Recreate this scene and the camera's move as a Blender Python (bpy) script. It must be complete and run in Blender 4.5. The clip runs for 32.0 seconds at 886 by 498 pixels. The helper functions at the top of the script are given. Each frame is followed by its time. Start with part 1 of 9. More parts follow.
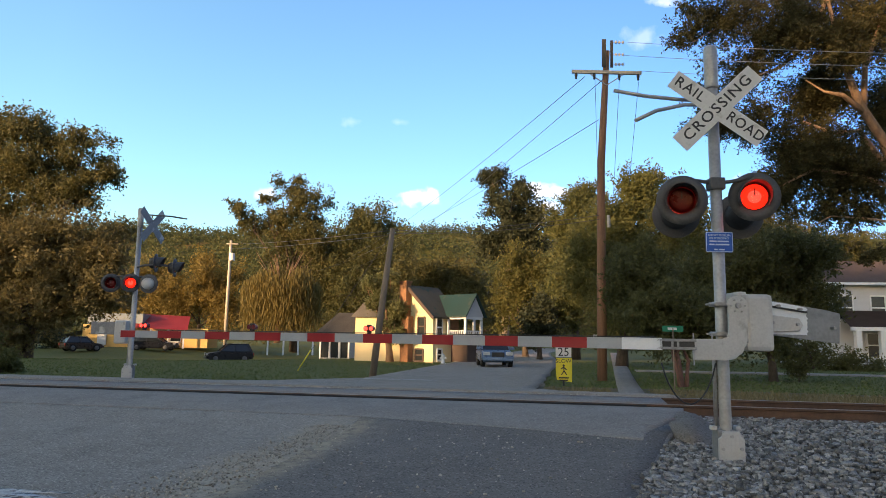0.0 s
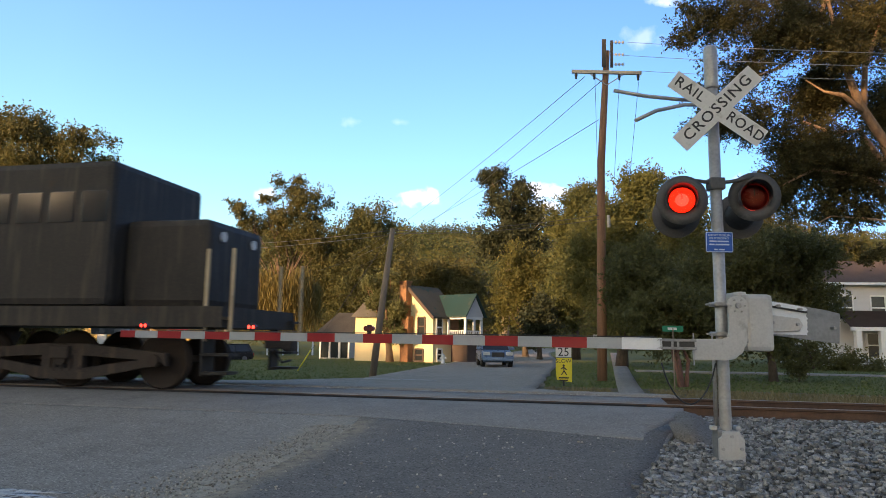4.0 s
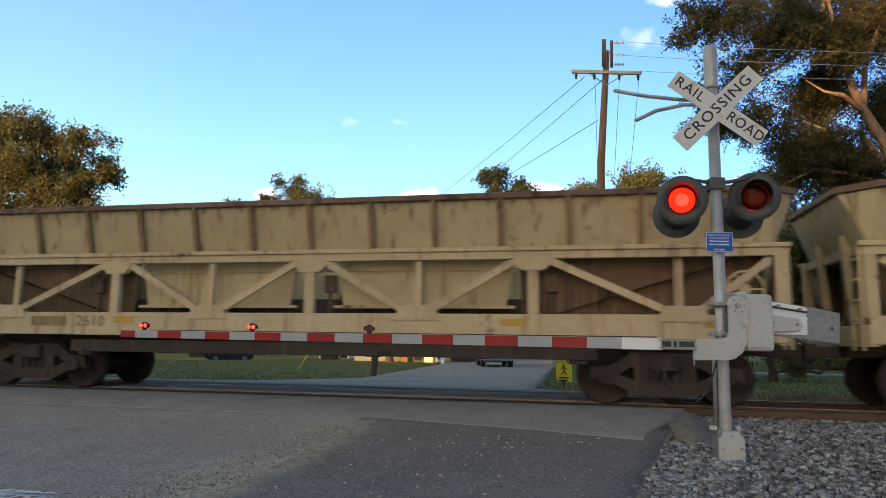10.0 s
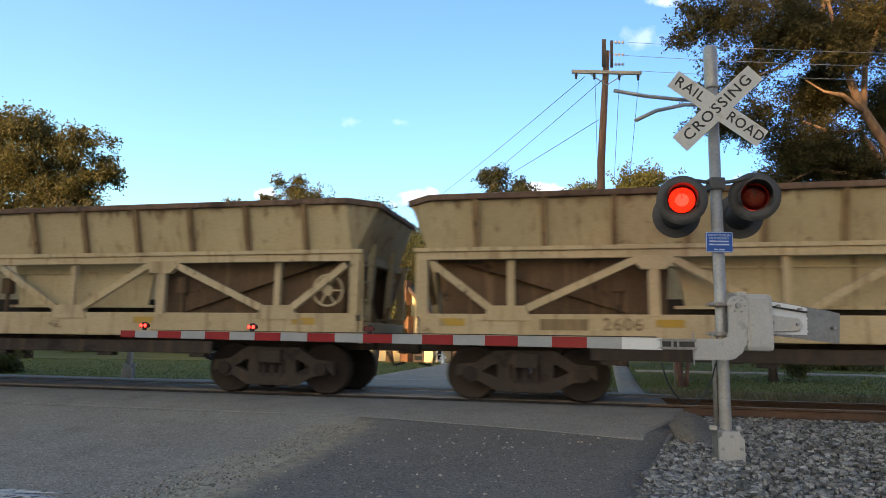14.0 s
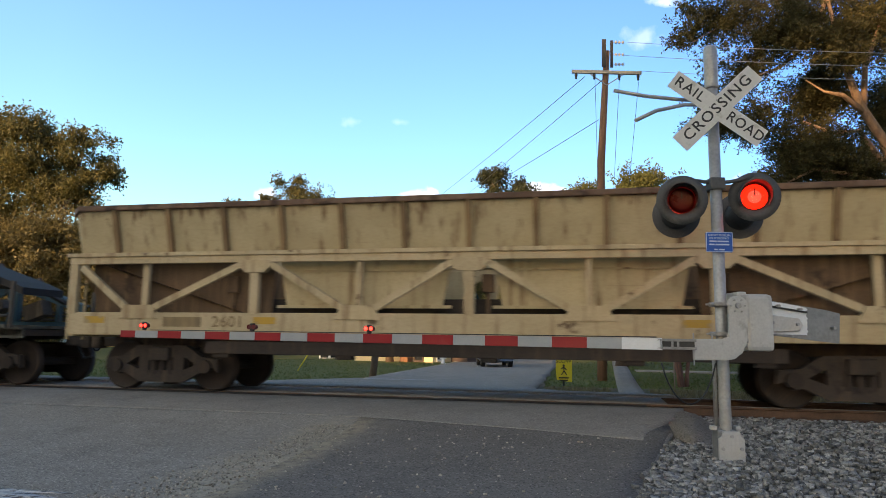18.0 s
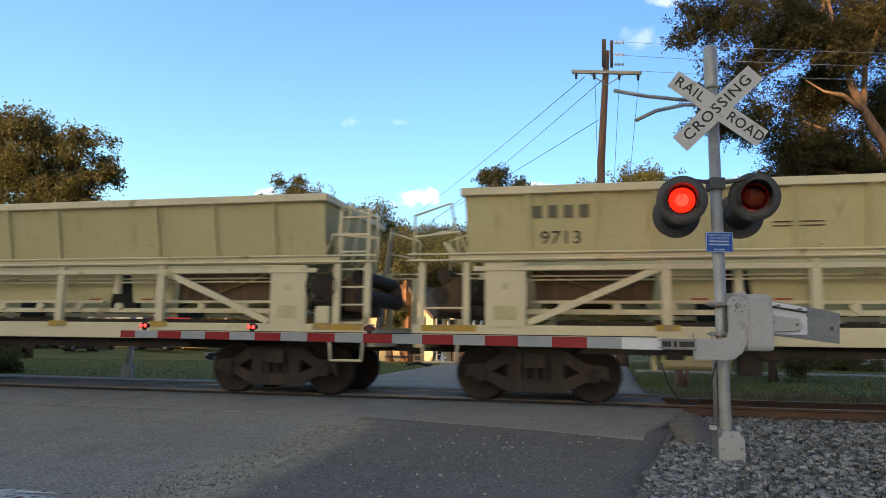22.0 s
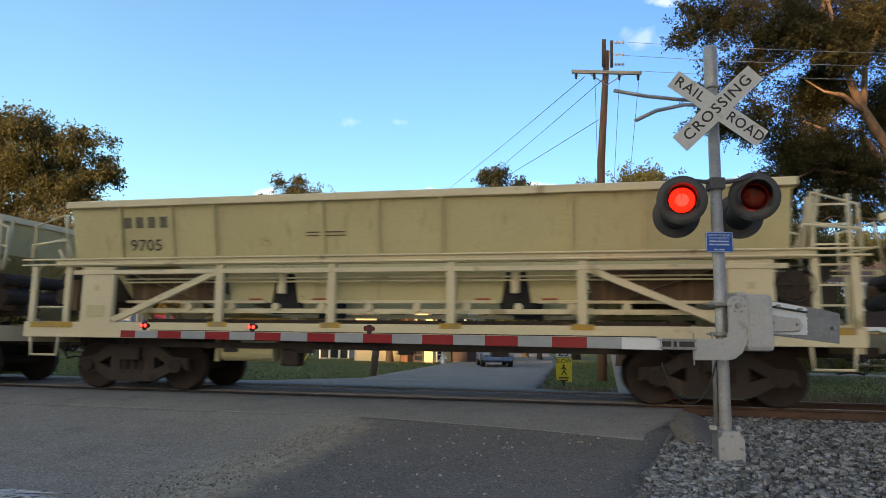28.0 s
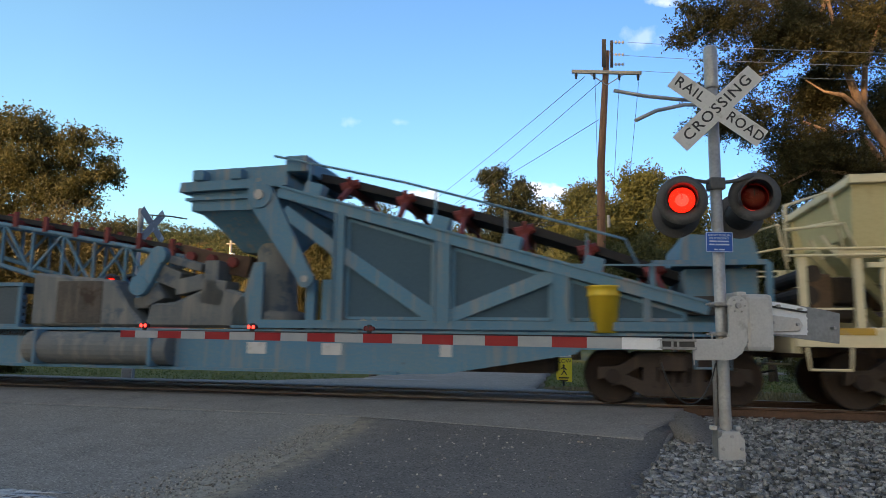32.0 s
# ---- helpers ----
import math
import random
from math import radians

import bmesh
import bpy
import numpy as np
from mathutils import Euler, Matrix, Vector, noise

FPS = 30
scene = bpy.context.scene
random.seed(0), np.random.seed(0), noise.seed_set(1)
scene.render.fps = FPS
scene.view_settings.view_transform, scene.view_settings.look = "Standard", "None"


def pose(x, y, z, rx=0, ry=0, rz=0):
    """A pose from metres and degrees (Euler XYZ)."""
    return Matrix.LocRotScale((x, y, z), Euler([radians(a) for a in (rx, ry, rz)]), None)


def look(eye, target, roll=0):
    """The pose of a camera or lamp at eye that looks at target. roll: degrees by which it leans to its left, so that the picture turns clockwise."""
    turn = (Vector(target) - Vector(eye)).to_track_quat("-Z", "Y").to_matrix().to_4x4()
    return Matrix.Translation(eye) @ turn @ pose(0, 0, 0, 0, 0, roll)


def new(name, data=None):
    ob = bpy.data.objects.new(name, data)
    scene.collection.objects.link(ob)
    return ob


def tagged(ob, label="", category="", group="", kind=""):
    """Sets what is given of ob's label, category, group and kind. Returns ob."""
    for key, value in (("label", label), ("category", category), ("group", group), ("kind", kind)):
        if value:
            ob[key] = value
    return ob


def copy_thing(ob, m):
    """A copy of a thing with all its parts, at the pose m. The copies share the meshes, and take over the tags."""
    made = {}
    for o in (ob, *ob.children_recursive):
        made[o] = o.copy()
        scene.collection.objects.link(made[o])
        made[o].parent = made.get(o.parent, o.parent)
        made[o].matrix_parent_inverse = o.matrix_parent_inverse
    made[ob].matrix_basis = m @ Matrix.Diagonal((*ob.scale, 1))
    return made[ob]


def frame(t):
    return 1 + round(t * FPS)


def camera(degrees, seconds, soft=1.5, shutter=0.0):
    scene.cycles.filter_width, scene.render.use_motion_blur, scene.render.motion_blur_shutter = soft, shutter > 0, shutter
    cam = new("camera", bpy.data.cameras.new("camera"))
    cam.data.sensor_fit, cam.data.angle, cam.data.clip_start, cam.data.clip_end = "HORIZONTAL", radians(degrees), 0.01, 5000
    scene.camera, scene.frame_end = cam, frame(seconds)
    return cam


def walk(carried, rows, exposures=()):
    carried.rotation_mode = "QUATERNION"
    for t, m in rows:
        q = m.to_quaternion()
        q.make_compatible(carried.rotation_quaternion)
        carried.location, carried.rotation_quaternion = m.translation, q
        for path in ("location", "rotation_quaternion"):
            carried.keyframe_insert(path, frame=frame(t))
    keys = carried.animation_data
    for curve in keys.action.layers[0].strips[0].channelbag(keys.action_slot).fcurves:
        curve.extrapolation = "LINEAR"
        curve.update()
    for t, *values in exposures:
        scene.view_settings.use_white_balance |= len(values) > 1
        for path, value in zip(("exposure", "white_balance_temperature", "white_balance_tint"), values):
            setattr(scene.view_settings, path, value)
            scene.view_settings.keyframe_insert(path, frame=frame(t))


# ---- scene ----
import itertools
from math import cos, sin, pi, sqrt

SECONDS = 32.0
cam = camera(66.3, SECONDS, soft=0.9, shutter=0.12)
EYE = (0.0, 0.0, 1.3)
CAM_POSE = look(EYE, (0.0, 12.0, 1.3 + 12.0 * 163 / 1200), 0.76)
walk(cam, [(0.0, CAM_POSE), (SECONDS, CAM_POSE)], [(0.0, 1.37, 6700, 9), (5.0, 1.47, 6880, 9), (20.0, 1.53, 6930, 9), (21.0, 1.37, 6690, 9), (25.0, 1.32, 6660, 9), (29.0, 1.31, 6720, 9), (SECONDS, 1.28, 6560, 9)])

# ------------------------------------------------------------------ light
SUN_AZ, SUN_EL = radians(226), radians(10)   # clockwise from +y (behind and to the west of the camera)
sun_dir = Vector((sin(SUN_AZ) * cos(SUN_EL), cos(SUN_AZ) * cos(SUN_EL), sin(SUN_EL)))
sun_data = bpy.data.lights.new("sun", "SUN")
sun_data.energy, sun_data.angle, sun_data.color = 3.6, radians(0.6), (1.0, 0.64, 0.34)
sun = new("sun", sun_data)
sun.matrix_world = look(sun_dir * 100, (0, 0, 0))

world = bpy.data.worlds.new("evening_sky")
scene.world = world
world.use_nodes = True
wn, wl = world.node_tree.nodes, world.node_tree.links
wn.clear()
sky = wn.new("ShaderNodeTexSky")
sky.sky_type, sky.sun_disc = "NISHITA", False
sky.sun_elevation, sky.sun_rotation = SUN_EL, SUN_AZ
sky.air_density, sky.dust_density, sky.ozone_density = 1.0, 0.45, 1.4
w_out, w_bg = wn.new("ShaderNodeOutputWorld"), wn.new("ShaderNodeBackground")
w_bg.inputs["Strength"].default_value = 0.15
wl.new(w_bg.outputs[0], w_out.inputs[0])
w_co = wn.new("ShaderNodeTexCoord")
w_noise = wn.new("ShaderNodeTexNoise")
w_noise.inputs["Scale"].default_value, w_noise.inputs["Detail"].default_value = 38.0, 5.0
wl.new(w_co.outputs["Generated"], w_noise.inputs["Vector"])
# small evening clouds: direction (x, y, z), half width and half height in radians
CLOUDS = (((-0.045, 1, 0.215), 0.034, 0.018, 0.95), ((0.160, 1, 0.225), 0.046, 0.013, 0.9), ((0.150, 1, 0.203), 0.03, 0.010, 0.7),
          ((0.31, 1, 0.47), 0.035, 0.02, 0.22), ((0.335, 1, 0.53), 0.03, 0.012, 0.5), ((-0.14, 1, 0.33), 0.022, 0.009, 0.16),
          ((-0.27, 1, 0.215), 0.024, 0.010, 0.6), ((-0.07, 1, 0.33), 0.018, 0.006, 0.12), ((0.46, 1, 0.24), 0.03, 0.02, 0.8), ((0.20, 1, 0.18), 0.08, 0.008, 0.4))
w_sep = wn.new("ShaderNodeSeparateXYZ")
wl.new(w_co.outputs["Generated"], w_sep.inputs[0])


def wmath(op, a, b=None, clamp=False):
    n = wn.new("ShaderNodeMath")
    n.operation, n.use_clamp = op, clamp
    for k, v in ((0, a), (1, b)):
        if v is None:
            continue
        if isinstance(v, (int, float)):
            n.inputs[k].default_value = v
        else:
            wl.new(v, n.inputs[k])
    return n.outputs[0]


# azimuth and height as slopes against +y
w_az = wmath("DIVIDE", w_sep.outputs[0], wmath("MAXIMUM", w_sep.outputs[1], 0.05))
w_hi = wmath("DIVIDE", w_sep.outputs[2], wmath("MAXIMUM", w_sep.outputs[1], 0.05))
w_total = None
for (cx, cy, cz), cw, ch, strength in CLOUDS:
    dx = wmath("DIVIDE", wmath("SUBTRACT", w_az, cx), cw)
    dz = wmath("DIVIDE", wmath("SUBTRACT", w_hi, cz), ch)
    r2 = wmath("ADD", wmath("MULTIPLY", dx, dx), wmath("MULTIPLY", dz, dz))
    body = wmath("SUBTRACT", wmath("ADD", 1.0, wmath("MULTIPLY", wmath("SUBTRACT", w_noise.outputs[0], 0.5), 3.2)), wmath("SQRT", r2), True)
    body = wmath("MULTIPLY", wmath("MULTIPLY", body, 1.0, True), strength * 0.85)
    w_total = body if w_total is None else wmath("MAXIMUM", w_total, body)
w_mix = wn.new("ShaderNodeMix")
w_mix.data_type = "RGBA"
wl.new(w_total, w_mix.inputs[0])
w_tint = wn.new("ShaderNodeMix")
w_tint.data_type, w_tint.blend_type = "RGBA", "MULTIPLY"
w_tint.inputs[0].default_value = 1.0
# the sky clears to deep blue away from the low sun and is hazy and warm overhead and towards it
w_side = wn.new("ShaderNodeMapRange")
w_side.interpolation_type = "SMOOTHSTEP"
w_side.inputs[1].default_value, w_side.inputs[2].default_value = 0.15, 0.75
wl.new(w_sep.outputs[1], w_side.inputs[0])
w_haze = wn.new("ShaderNodeMix")
w_haze.data_type = "RGBA"
w_haze.inputs[6].default_value, w_haze.inputs[7].default_value = (1.44, 1.13, 0.87, 1), (0.86, 1.10, 1.20, 1)
wl.new(w_side.outputs[0], w_haze.inputs[0])
# deeper blue towards the east
w_east = wn.new("ShaderNodeMapRange")
w_east.inputs[1].default_value, w_east.inputs[2].default_value = -0.6, 0.6
wl.new(w_az, w_east.inputs[0])
w_deep = wn.new("ShaderNodeMix")
w_deep.data_type, w_deep.blend_type = "RGBA", "MULTIPLY"
w_deep.inputs[7].default_value = (0.455, 0.525, 0.82, 1)
wl.new(w_east.outputs[0], w_deep.inputs[0]), wl.new(w_haze.outputs[2], w_deep.inputs[6]), wl.new(w_deep.outputs[2], w_tint.inputs[7])
wl.new(sky.outputs[0], w_tint.inputs[6])
wl.new(w_tint.outputs[2], w_mix.inputs[6])
w_mix.inputs[7].default_value = (5.7, 5.35, 5.5, 1)
wl.new(w_mix.outputs[2], w_bg.inputs["Color"])

# ------------------------------------------------------------------ materials


def mat(name, a, b=None, rough=0.7, metal=0.0, scale=6.0, fine=60.0, bump=0.15, dist=0.01, c=None, spots=0.0, spot_scale=2.0,
        stretch=(1, 1, 1), island=0.0, obj=0.0, spec=0.4, streak=0.0):
    """Two-scale procedural surface: a and b blend by large and fine noise, c is a third colour of stains over `spots` of the area."""
    m = bpy.data.materials.new(name)
    m.use_nodes = True
    n, l = m.node_tree.nodes, m.node_tree.links
    p = n["Principled BSDF"]
    p.inputs["Roughness"].default_value, p.inputs["Metallic"].default_value = rough, metal
    p.inputs["Specular IOR Level"].default_value = spec
    co, mp = n.new("ShaderNodeTexCoord"), n.new("ShaderNodeMapping")
    mp.inputs["Scale"].default_value = stretch
    l.new(co.outputs["Object"], mp.inputs[0])
    b = b or tuple(x * 0.75 for x in a)

    def tex(s, detail=4.0):
        t = n.new("ShaderNodeTexNoise")
        t.inputs["Scale"].default_value, t.inputs["Detail"].default_value = s, detail
        l.new(mp.outputs[0], t.inputs["Vector"])
        return t.outputs[0]

    def ramp(src, lo, hi):
        r = n.new("ShaderNodeMapRange")
        r.inputs[1].default_value, r.inputs[2].default_value = lo, hi
        l.new(src, r.inputs[0])
        return r.outputs[0]

    def mix(f, x, y, kind="MIX"):
        q = n.new("ShaderNodeMix")
        q.data_type, q.blend_type = "RGBA", kind
        for k, v in ((0, f), (6, x), (7, y)):
            if isinstance(v, tuple):
                q.inputs[k].default_value = (*v, 1)
            elif isinstance(v, float):
                q.inputs[k].default_value = v
            else:
                l.new(v, q.inputs[k])
        return q.outputs[2]

    big, small = tex(scale), tex(fine, 3.0)
    both = n.new("ShaderNodeMath")
    both.operation = "ADD"
    l.new(big, both.inputs[0]), l.new(small, both.inputs[1])
    col = mix(ramp(both.outputs[0], 0.7, 1.3), a, b)
    if c and spots:
        sp = tex(spot_scale, 6.0)
        col = mix(ramp(sp, 0.66 - spots * 0.3, 0.74 - spots * 0.3), col, c)
    if streak:
        mp2 = n.new("ShaderNodeMapping")
        mp2.inputs["Scale"].default_value = (6, 6, 0.35)
        l.new(co.outputs["Object"], mp2.inputs[0])
        t = n.new("ShaderNodeTexNoise")
        t.inputs["Scale"].default_value, t.inputs["Detail"].default_value = 1.6, 5.0
        l.new(mp2.outputs[0], t.inputs["Vector"])
        col = mix(ramp(t.outputs[0], 0.75 - streak * 0.3, 0.95 - streak * 0.3), col, c or b)
    if island or obj:
        g = n.new("ShaderNodeNewGeometry") if island else n.new("ShaderNodeObjectInfo")
        rnd = g.outputs["Random Per Island"] if island else g.outputs["Random"]
        v = n.new("ShaderNodeMapRange")
        k = island or obj
        v.inputs[3].default_value, v.inputs[4].default_value = 1 - k, 1 + k
        l.new(rnd, v.inputs[0])
        hs = n.new("ShaderNodeHueSaturation")
        l.new(v.outputs[0], hs.inputs["Value"]), l.new(col, hs.inputs["Color"])
        col = hs.outputs[0]
    l.new(col, p.inputs["Base Color"])
    rr = n.new("ShaderNodeMapRange")
    rr.inputs[3].default_value, rr.inputs[4].default_value = max(rough - 0.12, 0.05), min(rough + 0.12, 1)
    l.new(big, rr.inputs[0]), l.new(rr.outputs[0], p.inputs["Roughness"])
    if bump:
        bp = n.new("ShaderNodeBump")
        bp.inputs["Strength"].default_value, bp.inputs["Distance"].default_value = bump, dist
        l.new(both.outputs[0], bp.inputs["Height"]), l.new(bp.outputs[0], p.inputs["Normal"])
    return m


def weathered(name, a, b, grime, rust, streak=0.5, spots=0.3, scrape=0.25, rough=0.75, metal=0.0, bump=0.12, obj=0.06, drip=None):
    """Old wagon paint: two tones, grime runs downwards, rust breaks out in ragged blotches, scrapes run along."""
    m = bpy.data.materials.new(name)
    m.use_nodes = True
    n, l = m.node_tree.nodes, m.node_tree.links
    p = n["Principled BSDF"]
    p.inputs["Metallic"].default_value, p.inputs["Specular IOR Level"].default_value = metal, 0.3
    co, oi = n.new("ShaderNodeTexCoord"), n.new("ShaderNodeObjectInfo")
    sh, at = n.new("ShaderNodeVectorMath"), n.new("ShaderNodeVectorMath")
    sh.operation, at.operation = "SCALE", "ADD"
    sh.inputs[0].default_value = (37.0, 11.0, 5.0)
    l.new(oi.outputs["Random"], sh.inputs["Scale"])
    l.new(co.outputs["Object"], at.inputs[0]), l.new(sh.outputs[0], at.inputs[1])

    def tex(scale, stretch, detail, rgh=0.6):
        mp, t = n.new("ShaderNodeMapping"), n.new("ShaderNodeTexNoise")
        mp.inputs["Scale"].default_value = stretch
        t.inputs["Scale"].default_value, t.inputs["Detail"].default_value, t.inputs["Roughness"].default_value = scale, detail, rgh
        l.new(at.outputs[0], mp.inputs[0]), l.new(mp.outputs[0], t.inputs["Vector"])
        return t.outputs[0]

    def ramp(src, lo, hi, top=1.0):
        r = n.new("ShaderNodeMapRange")
        r.inputs[1].default_value, r.inputs[2].default_value, r.inputs[4].default_value = lo, hi, top
        l.new(src, r.inputs[0])
        return r.outputs[0]

    def mix(f, x, y):
        q = n.new("ShaderNodeMix")
        q.data_type = "RGBA"
        l.new(f, q.inputs[0])
        for k, v in ((6, x), (7, y)):
            if isinstance(v, tuple):
                q.inputs[k].default_value = (*v, 1)
            else:
                l.new(v, q.inputs[k])
        return q.outputs[2]

    big, fine = tex(0.8, (1, 1, 1), 5.0), tex(26.0, (1, 1, 1), 3.0)
    col = mix(ramp(big, 0.36, 0.64), a, b)
    col = mix(ramp(fine, 0.45, 0.75, 0.35), col, grime)
    run = tex(1.3, (5.5, 5.5, 0.45), 6.0)
    col = mix(ramp(run, 0.62 - 0.2 * streak, 0.76 - 0.2 * streak, 0.8), col, grime)
    sc = tex(1.0, (0.5, 1.5, 16.0), 4.0)
    col = mix(ramp(sc, 0.66, 0.8, scrape), col, rust)
    blot = tex(1.9, (1, 1, 1), 9.0, 0.68)
    col = mix(ramp(blot, 0.67 - 0.2 * spots, 0.74 - 0.2 * spots, 0.85), col, rust)
    if drip:
        # rust runs down from the upper edge
        sep, edge, both = n.new("ShaderNodeSeparateXYZ"), n.new("ShaderNodeMapRange"), n.new("ShaderNodeMath")
        l.new(co.outputs["Object"], sep.inputs[0]), l.new(sep.outputs[2], edge.inputs[0])
        edge.inputs[1].default_value, edge.inputs[2].default_value, edge.inputs[4].default_value = drip[0], drip[1], 0.30
        l.new(edge.outputs[0], both.inputs[0]), l.new(run, both.inputs[1])
        col = mix(ramp(both.outputs[0], 0.62, 0.80, 0.8), col, rust)
    hs, v = n.new("ShaderNodeHueSaturation"), n.new("ShaderNodeMapRange")
    v.inputs[3].default_value, v.inputs[4].default_value = 1 - obj, 1 + obj
    l.new(oi.outputs["Random"], v.inputs[0]), l.new(v.outputs[0], hs.inputs["Value"]), l.new(col, hs.inputs["Color"])
    l.new(hs.outputs[0], p.inputs["Base Color"])
    rr = n.new("ShaderNodeMapRange")
    rr.inputs[3].default_value, rr.inputs[4].default_value = rough - 0.1, min(1.0, rough + 0.15)
    l.new(blot, rr.inputs[0]), l.new(rr.outputs[0], p.inputs["Roughness"])
    bp = n.new("ShaderNodeBump")
    bp.inputs["Strength"].default_value, bp.inputs["Distance"].default_value = bump, 0.012
    l.new(blot, bp.inputs["Height"]), l.new(bp.outputs[0], p.inputs["Normal"])
    return m


def paving(name, a, b, stain, dust=None, grain=1.0):
    """Old asphalt: broad and middling mottling, grain of single chips, dark stains; dust gathers along the patch's seam."""
    m = bpy.data.materials.new(name)
    m.use_nodes = True
    n, l = m.node_tree.nodes, m.node_tree.links
    p = n["Principled BSDF"]
    p.inputs["Roughness"].default_value, p.inputs["Specular IOR Level"].default_value = 0.9, 0.22
    co = n.new("ShaderNodeTexCoord")
    src = co.outputs["Object"]

    def tex(scale, detail=4.0, vec=None):
        t = n.new("ShaderNodeTexNoise")
        t.inputs["Scale"].default_value, t.inputs["Detail"].default_value = scale, detail
        l.new(vec or src, t.inputs["Vector"])
        return t.outputs[0]

    def ramp(s, lo, hi, top=1.0):
        r = n.new("ShaderNodeMapRange")
        r.inputs[1].default_value, r.inputs[2].default_value, r.inputs[4].default_value = lo, hi, top
        l.new(s, r.inputs[0])
        return r.outputs[0]

    def math(op, x, y=None):
        q = n.new("ShaderNodeMath")
        q.operation = op
        for k, v in ((0, x), (1, y)):
            if isinstance(v, (int, float)):
                q.inputs[k].default_value = v
            elif v is not None:
                l.new(v, q.inputs[k])
        return q.outputs[0]

    def mix(f, x, y, kind="MIX"):
        q = n.new("ShaderNodeMix")
        q.data_type, q.blend_type = "RGBA", kind
        l.new(f, q.inputs[0])
        for k, v in ((6, x), (7, y)):
            if isinstance(v, tuple):
                q.inputs[k].default_value = (*v, 1)
            else:
                l.new(v, q.inputs[k])
        return q.outputs[2]

    broad, mid, grit = tex(0.45, 5.0), tex(2.6, 6.0), tex(75.0, 2.0)
    vor = n.new("ShaderNodeTexVoronoi")
    vor.inputs["Scale"].default_value = 62.0
    l.new(src, vor.inputs["Vector"])
    chip = n.new("ShaderNodeSeparateColor")
    l.new(vor.outputs["Color"], chip.inputs[0])
    col = mix(ramp(math("ADD", broad, mid), 0.8, 1.2), a, b)
    col = mix(ramp(tex(1.1, 8.0), 0.57, 0.72, 0.55), col, stain)
    col = mix(ramp(chip.outputs[0], 0.80, 0.95, 0.55 * grain), col, tuple(min(1, x * 1.9) for x in a))
    col = mix(ramp(chip.outputs[1], 0.72, 0.95, 0.6 * grain), col, tuple(x * 0.35 for x in b))
    if dust:
        rot = n.new("ShaderNodeMapping")
        rot.inputs["Rotation"].default_value = (0, 0, radians(12.352))
        l.new(src, rot.inputs[0])
        sep = n.new("ShaderNodeSeparateXYZ")
        l.new(rot.outputs[0], sep.inputs[0])
        s0, wide = dust[1], dust[2]
        wander = math("MULTIPLY", math("SUBTRACT", tex(0.9, 6.0), 0.5), 1.5)
        d = math("ABSOLUTE", math("ADD", math("SUBTRACT", sep.outputs[0], s0), wander))
        band = math("MULTIPLY", ramp(d, wide, wide * 0.25), ramp(tex(9.0, 7.0), 0.30, 0.58))
        band = math("MULTIPLY", band, ramp(sep.outputs[1], 9.55, 8.9))
        col = mix(math("MULTIPLY", band, 0.62), col, dust[0])
    l.new(col, p.inputs["Base Color"])
    bp = n.new("ShaderNodeBump")
    bp.inputs["Strength"].default_value, bp.inputs["Distance"].default_value = 0.6, 0.006
    l.new(math("ADD", grit, vor.outputs["Distance"]), bp.inputs["Height"]), l.new(bp.outputs[0], p.inputs["Normal"])
    return m


def leaf_mat(name, a, b, c=None, share=0.45):
    """Leaves: colour from leaf to leaf between a, b and c, light passes through a little."""
    m = bpy.data.materials.new(name)
    m.use_nodes = True
    n, l = m.node_tree.nodes, m.node_tree.links
    p = n["Principled BSDF"]
    p.inputs["Roughness"].default_value, p.inputs["Specular IOR Level"].default_value = 0.6, 0.3
    g, r = n.new("ShaderNodeNewGeometry"), n.new("ShaderNodeValToRGB")
    r.color_ramp.elements[0].color, r.color_ramp.elements[1].color = (*a, 1), (*(c or b), 1)
    e = r.color_ramp.elements.new(0.55)
    e.color = (*b, 1)
    co, t = n.new("ShaderNodeTexCoord"), n.new("ShaderNodeTexNoise")
    t.inputs["Scale"].default_value = 0.35
    l.new(co.outputs["Object"], t.inputs["Vector"])
    s = n.new("ShaderNodeMath")
    s.operation = "MULTIPLY_ADD"
    s.inputs[1].default_value = 0.55
    q = n.new("ShaderNodeMath")
    q.operation = "MULTIPLY"
    q.inputs[1].default_value = 0.5
    l.new(g.outputs["Random Per Island"], s.inputs[0]), l.new(t.outputs[0], q.inputs[0]), l.new(q.outputs[0], s.inputs[2])
    l.new(s.outputs[0], r.inputs[0]), l.new(r.outputs[0], p.inputs["Base Color"])
    tr, ms = n.new("ShaderNodeBsdfTranslucent"), n.new("ShaderNodeMixShader")
    l.new(r.outputs[0], tr.inputs[0])
    ms.inputs[0].default_value = share
    l.new(p.outputs[0], ms.inputs[1]), l.new(tr.outputs[0], ms.inputs[2])
    l.new(ms.outputs[0], n["Material Output"].inputs[0])
    return m


def glow(name, col, power):
    m = bpy.data.materials.new(name)
    m.use_nodes = True
    p = m.node_tree.nodes["Principled BSDF"]
    p.inputs["Base Color"].default_value, p.inputs["Roughness"].default_value = (*col, 1), 0.4
    p.inputs["Emission Color"].default_value, p.inputs["Emission Strength"].default_value = (*col, 1), power
    return m


def glass_mat(name, col, rough=0.08, trans=1.0):
    m = bpy.data.materials.new(name)
    m.use_nodes = True
    p = m.node_tree.nodes["Principled BSDF"]
    p.inputs["Base Color"].default_value, p.inputs["Roughness"].default_value = (*col, 1), rough
    p.inputs["Transmission Weight"].default_value, p.inputs["IOR"].default_value = trans, 1.1
    return m


